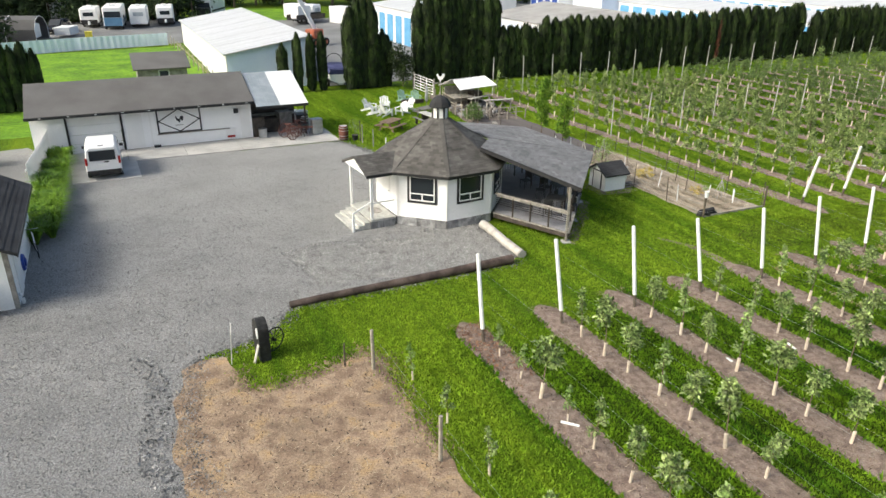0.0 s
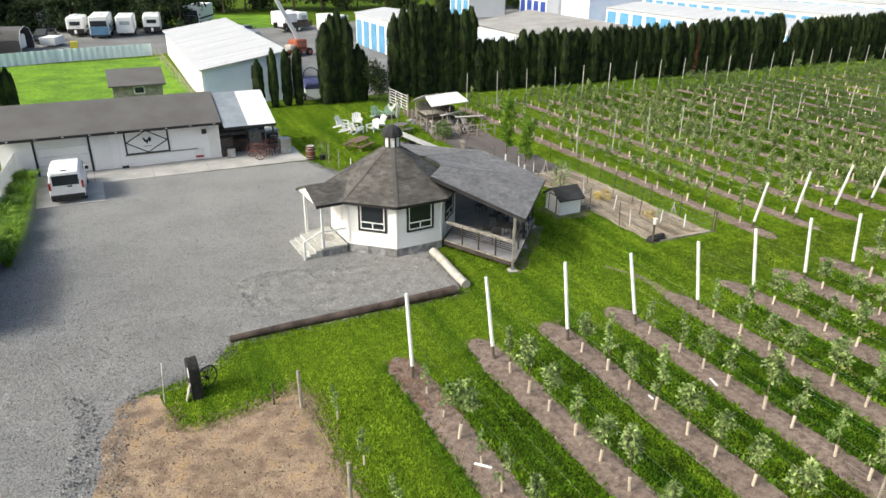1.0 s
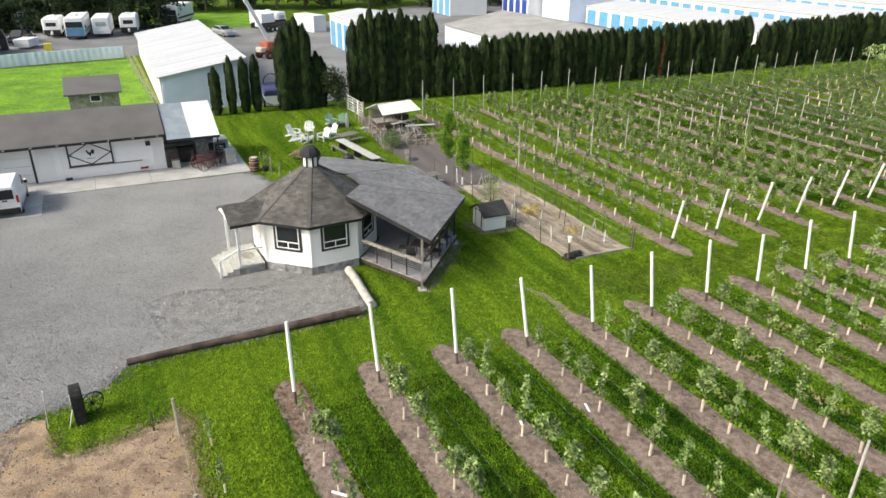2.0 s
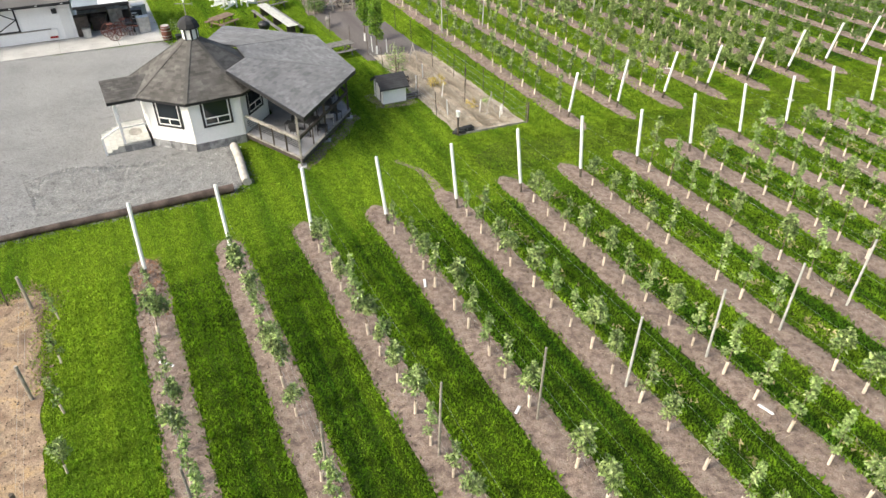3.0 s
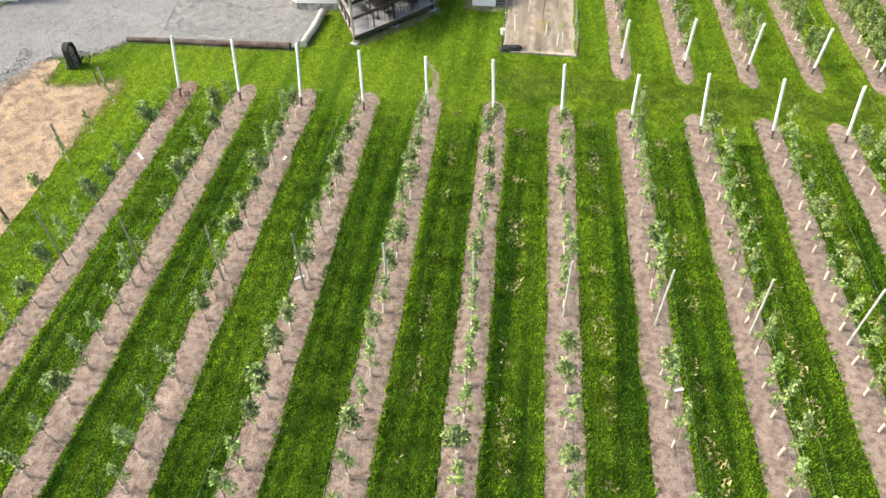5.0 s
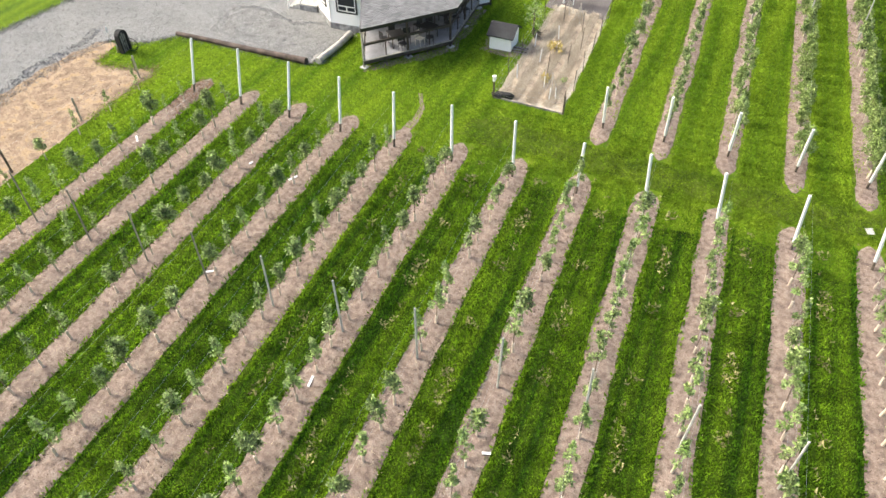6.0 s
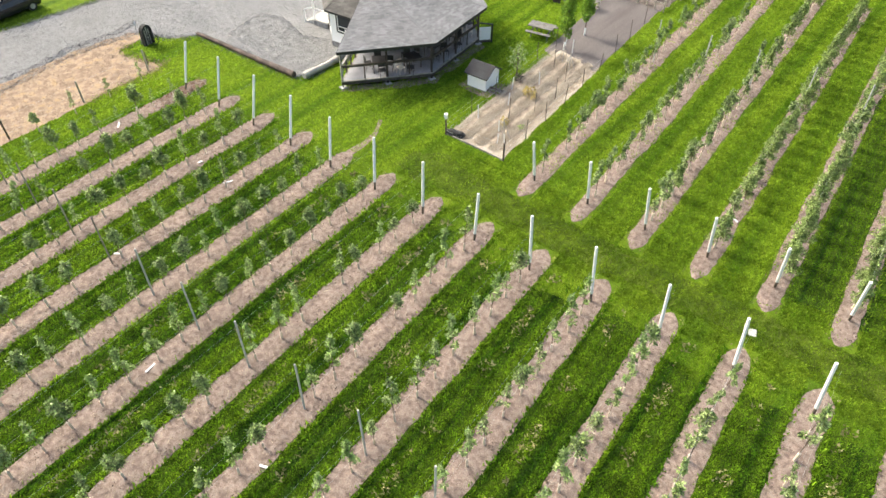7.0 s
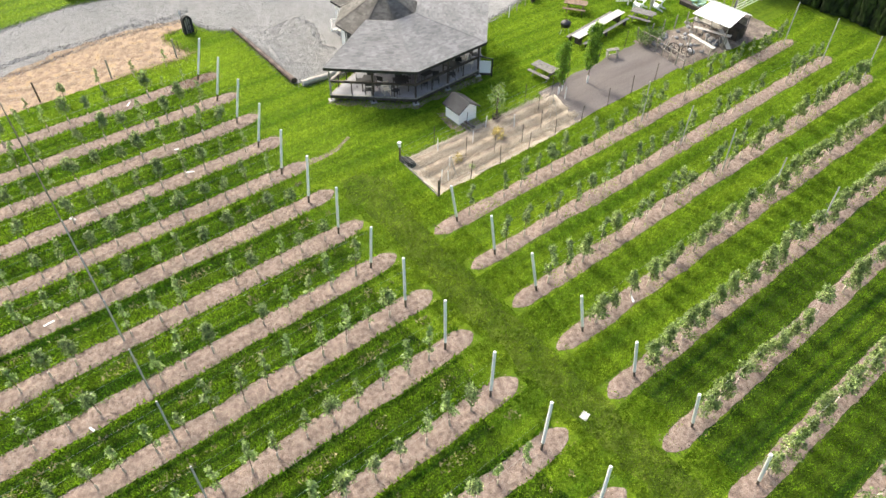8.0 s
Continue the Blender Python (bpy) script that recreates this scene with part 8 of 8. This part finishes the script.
def motorhome(u, v, turn, front, label, h=3.2, w=2.6, ln=8.5):
    ob = thing("motorhome", at(u, v, 0.0, turn), label, "motorhome")
    part("body", B(-w / 2, w / 2, 0, ln, 0.55, h, bevel=0.12), WHITE, ob, "white coach body")
    part("front_panel", B(-w / 2 + 0.08, w / 2 - 0.08, -0.06, 0.05, 0.55, 1.75, bevel=0.02), front, ob)
    part("windscreen", B(-w / 2 + 0.18, w / 2 - 0.18, -0.05, 0.04, 1.78, 2.6, bevel=0.02), GLASS, ob)
    part("stripe", B(-w / 2 - 0.01, w / 2 + 0.01, 0.2, ln - 0.1, 1.1, 1.4), front, ob)
    part("roof_unit", B(-0.4, 0.4, 2.0, 3.0, h, h + 0.28, bevel=0.05), WHITE, ob)
    part("bumper", B(-w / 2 + 0.1, w / 2 - 0.1, -0.12, 0.05, 0.4, 0.6), RUBBER, ob)
    for s in (-1, 1):
        part("mirror", B(s * (w / 2 + 0.22) - 0.08, s * (w / 2 + 0.22) + 0.08, -0.05, 0.05, 1.7, 2.1), BLACK, ob)
        for y in (1.4, ln - 2.2):
            wheel(ob, s * (w / 2 - 0.15), y, 0.45, 0.26)
    return ob


def caravan(u, v, turn, label, h=3.0, w=2.5, ln=6.5, lower=WHITE):
    ob = thing("travel_trailer", at(u, v, 0.0, turn), label, "trailer")
    part("body", B(-w / 2, w / 2, 0, ln, 0.6, h, bevel=0.18), WHITE, ob, "white trailer body")
    part("front_skirt", B(-w / 2 + 0.06, w / 2 - 0.06, -0.04, 0.04, 0.6, 1.25), lower, ob)
    part("window", B(-0.7, 0.7, -0.035, 0.03, 1.75, 2.3), GLASS if lower is not WHITE else METALROOF, ob)
    part("roof_unit", B(-0.35, 0.35, 2.4, 3.2, h, h + 0.25, bevel=0.05), WHITE, ob)
    part("drawbar", bar(bmesh.new(), (0, -1.1, 0.55), (0, 0.2, 0.55), 0.14, 0.1), BLACK, ob)
    part("gas_bottles", lathe(bmesh.new(), [(0.15, 0.6), (0.17, 0.7), (0.17, 1.05), (0.08, 1.15)], 8, (0, -0.3)), WHITE, ob)
    for s in (-1, 1):
        for y in (ln * 0.5, ln * 0.5 + 0.85):
            wheel(ob, s * (w / 2 - 0.12), y, 0.36, 0.2)
    return ob


motorhome(-6.2, 100.0, -6, RVBLUE, "white and blue motorhome parked in the storage yard")
caravan(-9.3, 102.8, -6, "small white travel trailer with dark base", 2.9, 2.4, 5.5, RUBBER)
caravan(-2.6, 101.4, -6, "white travel trailer parked in the storage yard")
caravan(1.3, 102.6, -6, "white travel trailer with black front", 2.9, 2.5, 7, BLACK)
motorhome(8.6, 112.0, -25, BLACK, "white motorhome with dark graphics", 3.3)
caravan(-13.6, 112, -6, "far white trailer near the trees")
vehicle("pickup", at(-12.3, 101.8, 0, 155), "dark grey pickup parked in the storage yard", "pickup", CARBLACK, 5.4, 2.0, 1.85, van=False)
vehicle("car", at(14.3, 99.0, 0, 200), "silver car parked in the storage yard", "car", STEEL, 4.6, 1.8, 1.5, van=False)
vehicle("car", at(30.5, 103.5, 0, 170), "white pickup truck behind the hedge", "pickup", CARWHITE, 5.2, 1.9, 1.7, van=False)
box_thing("utility_trailer", -12.4, 94.6, 2.0, 3.2, 1.0, WHITEMETAL, "small white utility trailer near the shed", "trailer", -20, 0.3)
box_thing("bin", -9.8, 91.5, 0.9, 0.9, 0.9, YELLOW, "yellow bin beside the tin fence", "bin", 0, 0.0)


def arched_shelter():
    ob = thing("fabric_shelter", at(-22, 92.5, 0, -14), "grey arched fabric shelter beside the tin fence", "shelter")
    bm = bmesh.new()
    pts = [(-2.6, 0), (-2.5, 1.6), (-1.6, 2.7), (0, 3.1), (1.6, 2.7), (2.5, 1.6), (2.6, 0)]
    rings = [[bm.verts.new((x, y, z)) for y, z in pts] for x in (-7.0, 0, 7.0)]
    for a, b in zip(rings, rings[1:]):
        for i in range(6):
            bm.faces.new((a[i], a[i + 1], b[i + 1], b[i]))
    r = part("cover", bm, ROLLROOF, ob, "grey fabric cover")
    for x in (-7.0, -3.5, 0, 3.5, 7.0):
        bm = bmesh.new()
        for (y0, z0), (y1, z1) in zip(pts, pts[1:]):
            tube(bm, (x, y0, z0 + 0.02), (x, y1, z1 + 0.02), 0.04, n=5)
        part("hoop", bm, WHITE, ob)
    part("stored_trailer", B(4.4, 6.6, -1.2, 1.0, 0.4, 2.1, bevel=0.1), WHITE, ob)


arched_shelter()


def boom_lift(u, v):
    ob = thing("boom_lift", at(u, v, 0, 30), "faded orange boom lift with raised grey boom", "machine")
    part("chassis", B(-1.3, 1.3, -0.9, 0.9, 0.5, 0.95, bevel=0.05), ORANGE, ob)
    part("turret", B(-1.0, 0.9, -0.85, 0.85, 0.98, 2.1, bevel=0.15), ORANGE, ob, "faded orange engine housing")
    part("grille", B(0.9, 0.93, -0.6, 0.6, 1.1, 1.9), RUBBER, ob)
    part("boom", bar(bmesh.new(), (0.2, 0, 1.9), (-3.0, 1.2, 8.5), 0.35, 0.45), WHITEMETAL, ob, "pale grey telescopic boom")
    part("counterweight", B(-1.9, -1.0, -0.6, 0.6, 0.9, 1.5, bevel=0.1), CREAM, ob)
    for x in (-1.0, 1.0):
        for y in (-0.95, 0.95):
            w = new("wheel")
            w.parent = ob
            w.matrix_local = Matrix.Translation((x, y, 0.5))
            part("tyre", tube(bmesh.new(), (0, -0.18, 0), (0, 0.18, 0), 0.5, n=16), RUBBER, w)
            part("rim", tube(bmesh.new(), (0, -0.19, 0), (0, 0.19, 0), 0.25, n=12), ORANGE, w)


boom_lift(17.0, 74.5)


def boat(u, v):
    ob = thing("covered_boat", at(u, v, 0, -8), "covered motor boat with indigo tarp on trailer", "boat")
    hull = [(y, [(-w, 1.35), (w, 1.35), (w * 0.85, 0.75), (0, 0.45), (-w * 0.85, 0.75)]) for y, w in ((-0.2, 1.0), (1.5, 1.1), (3.6, 1.05), (5.0, 0.6), (5.6, 0.12))]
    part("hull", loft(bmesh.new(), hull), WHITE, ob, "white boat hull")
    cover = [(y, [(-w, 1.34), (w, 1.34), (w * 0.8, h * 0.9 + 0.15), (0, h), (-w * 0.8, h * 0.9 + 0.15)]) for y, w, h in ((-0.22, 1.02, 1.75), (1.5, 1.12, 1.95), (3.6, 1.06, 1.9), (5.0, 0.6, 1.6), (5.5, 0.1, 1.42))]
    part("cover", loft(bmesh.new(), cover), BLUETARP, ob, "indigo canvas cover")
    part("tower", ring_bar(bmesh.new(), (0, 3.3, 2.0), 0.75, 0.04), BLACK, ob)
    part("trailer_frame", bar(bmesh.new(), (0, -0.3, 0.45), (0, 6.6, 0.45), 0.5, 0.12), STEEL, ob)
    for s in (-1, 1):
        wheel(ob, s * 0.95, 1.4, 0.33, 0.2)


boat(10.25, 46.0)


def flat_trailer(u, v):
    ob = thing("equipment_trailer", at(u, v, 0, -60), "dark loaded equipment trailer in the storage yard", "trailer")
    part("deck", B(-1.1, 1.1, 0, 6.5, 0.7, 0.85), BLACK, ob)
    for s in (-1, 1):
        part("side_rail", B(s * 1.1 - 0.03, s * 1.1 + 0.03, 0, 6.5, 0.85, 1.5), DARKWOOD, ob)
        for y in (2.6, 3.5):
            wheel(ob, s * 1.0, y, 0.4, 0.24)
    part("load", B(-0.9, 0.9, 0.6, 3.5, 0.85, 2.9, bevel=0.1), WHITE, ob, "white machine cab on the trailer")
    part("load", B(-0.8, 0.8, 4.0, 6.0, 0.85, 1.7, bevel=0.1), RUBBER, ob)


flat_trailer(20.5, 98.5)
caravan(25.5, 101, 40, "white trailer behind the boom lift", 2.8, 2.4, 6)
box_thing("container", 29.5, 98.5, 2.5, 5.5, 2.6, WHITEMETAL, "white container near the storage units", "container", 20, 0.0)
sheet("far_lawn", [(13, 106), (24, 105), (30, 125), (12, 130)], 0.04, GRASS_FIELD, "bright green lawn behind the storage yard", amp=0.4, step=2)


def far_tree(u, v, h, r, seed, conifer=False):
    g = np.random.default_rng(seed)
    ob = thing("far_tree", at(u, v), "dark tall conifer beyond the yard" if conifer else "dark broad leafy tree beyond the yard", "tree", "distant trees")
    part("trunk", tube(bmesh.new(), (0, 0, -0.2), (0, 0, h * 0.7), 0.25, 0.08, 7), BARK, ob)
    cs, rs = [], []
    for k in range(26):
        t = 0.12 + 0.86 * g.random()
        w = r * ((1.05 - t) if conifer else math.sin(math.pi * min(1, t * 0.95 + 0.05)) ** 0.6)
        a = g.random() * 2 * math.pi
        q = w * math.sqrt(g.random())
        cs.append((q * math.cos(a), q * math.sin(a), h * t))
        rs.append((r * 0.33, r * 0.33, h * 0.10))
    vv, ff = leaf_cloud(g, cs, rs, 1500, 0.75)
    part_mesh("crown", raw_mesh("crown", vv, ff, FARLEAF), ob)
    return ob


f0 = far_tree(-22, 114, 13, 4.5, 1)
f1 = far_tree(-17.5, 118, 15, 4.0, 2, True)
f2 = far_tree(-12, 122, 12, 4.8, 3)
random.seed(40)
for k in range(46):
    u = -75 + 3.6 * k + random.uniform(-1.2, 1.2)
    v = 124 + random.uniform(0, 14) - (14 if u < -22 else 0) + (6 if 12 < u < 32 else 0)
    c = copy_thing(random.choice((f0, f1, f2)), at(u, v, 0, random.uniform(0, 360)))
    s = random.uniform(0.75, 1.15)
    c.scale = (s, s, s)
c = copy_thing(f0, at(-21.5, 84.0, 0, 40))
c.scale = (0.9, 0.9, 0.62)
c = copy_thing(f2, at(-25.5, 86.0, 0, 140))
c.scale = (0.9, 0.9, 0.7)
random.seed(77)
for k in range(16):
    c = copy_thing(random.choice((f0, f2)), at(-34 + 2.7 * k + random.uniform(-0.8, 0.8), 112.6 + random.uniform(-1.0, 2.0), -1.2, random.uniform(0, 360)))
    c.scale = (0.85, 0.85, random.uniform(0.5, 0.85))
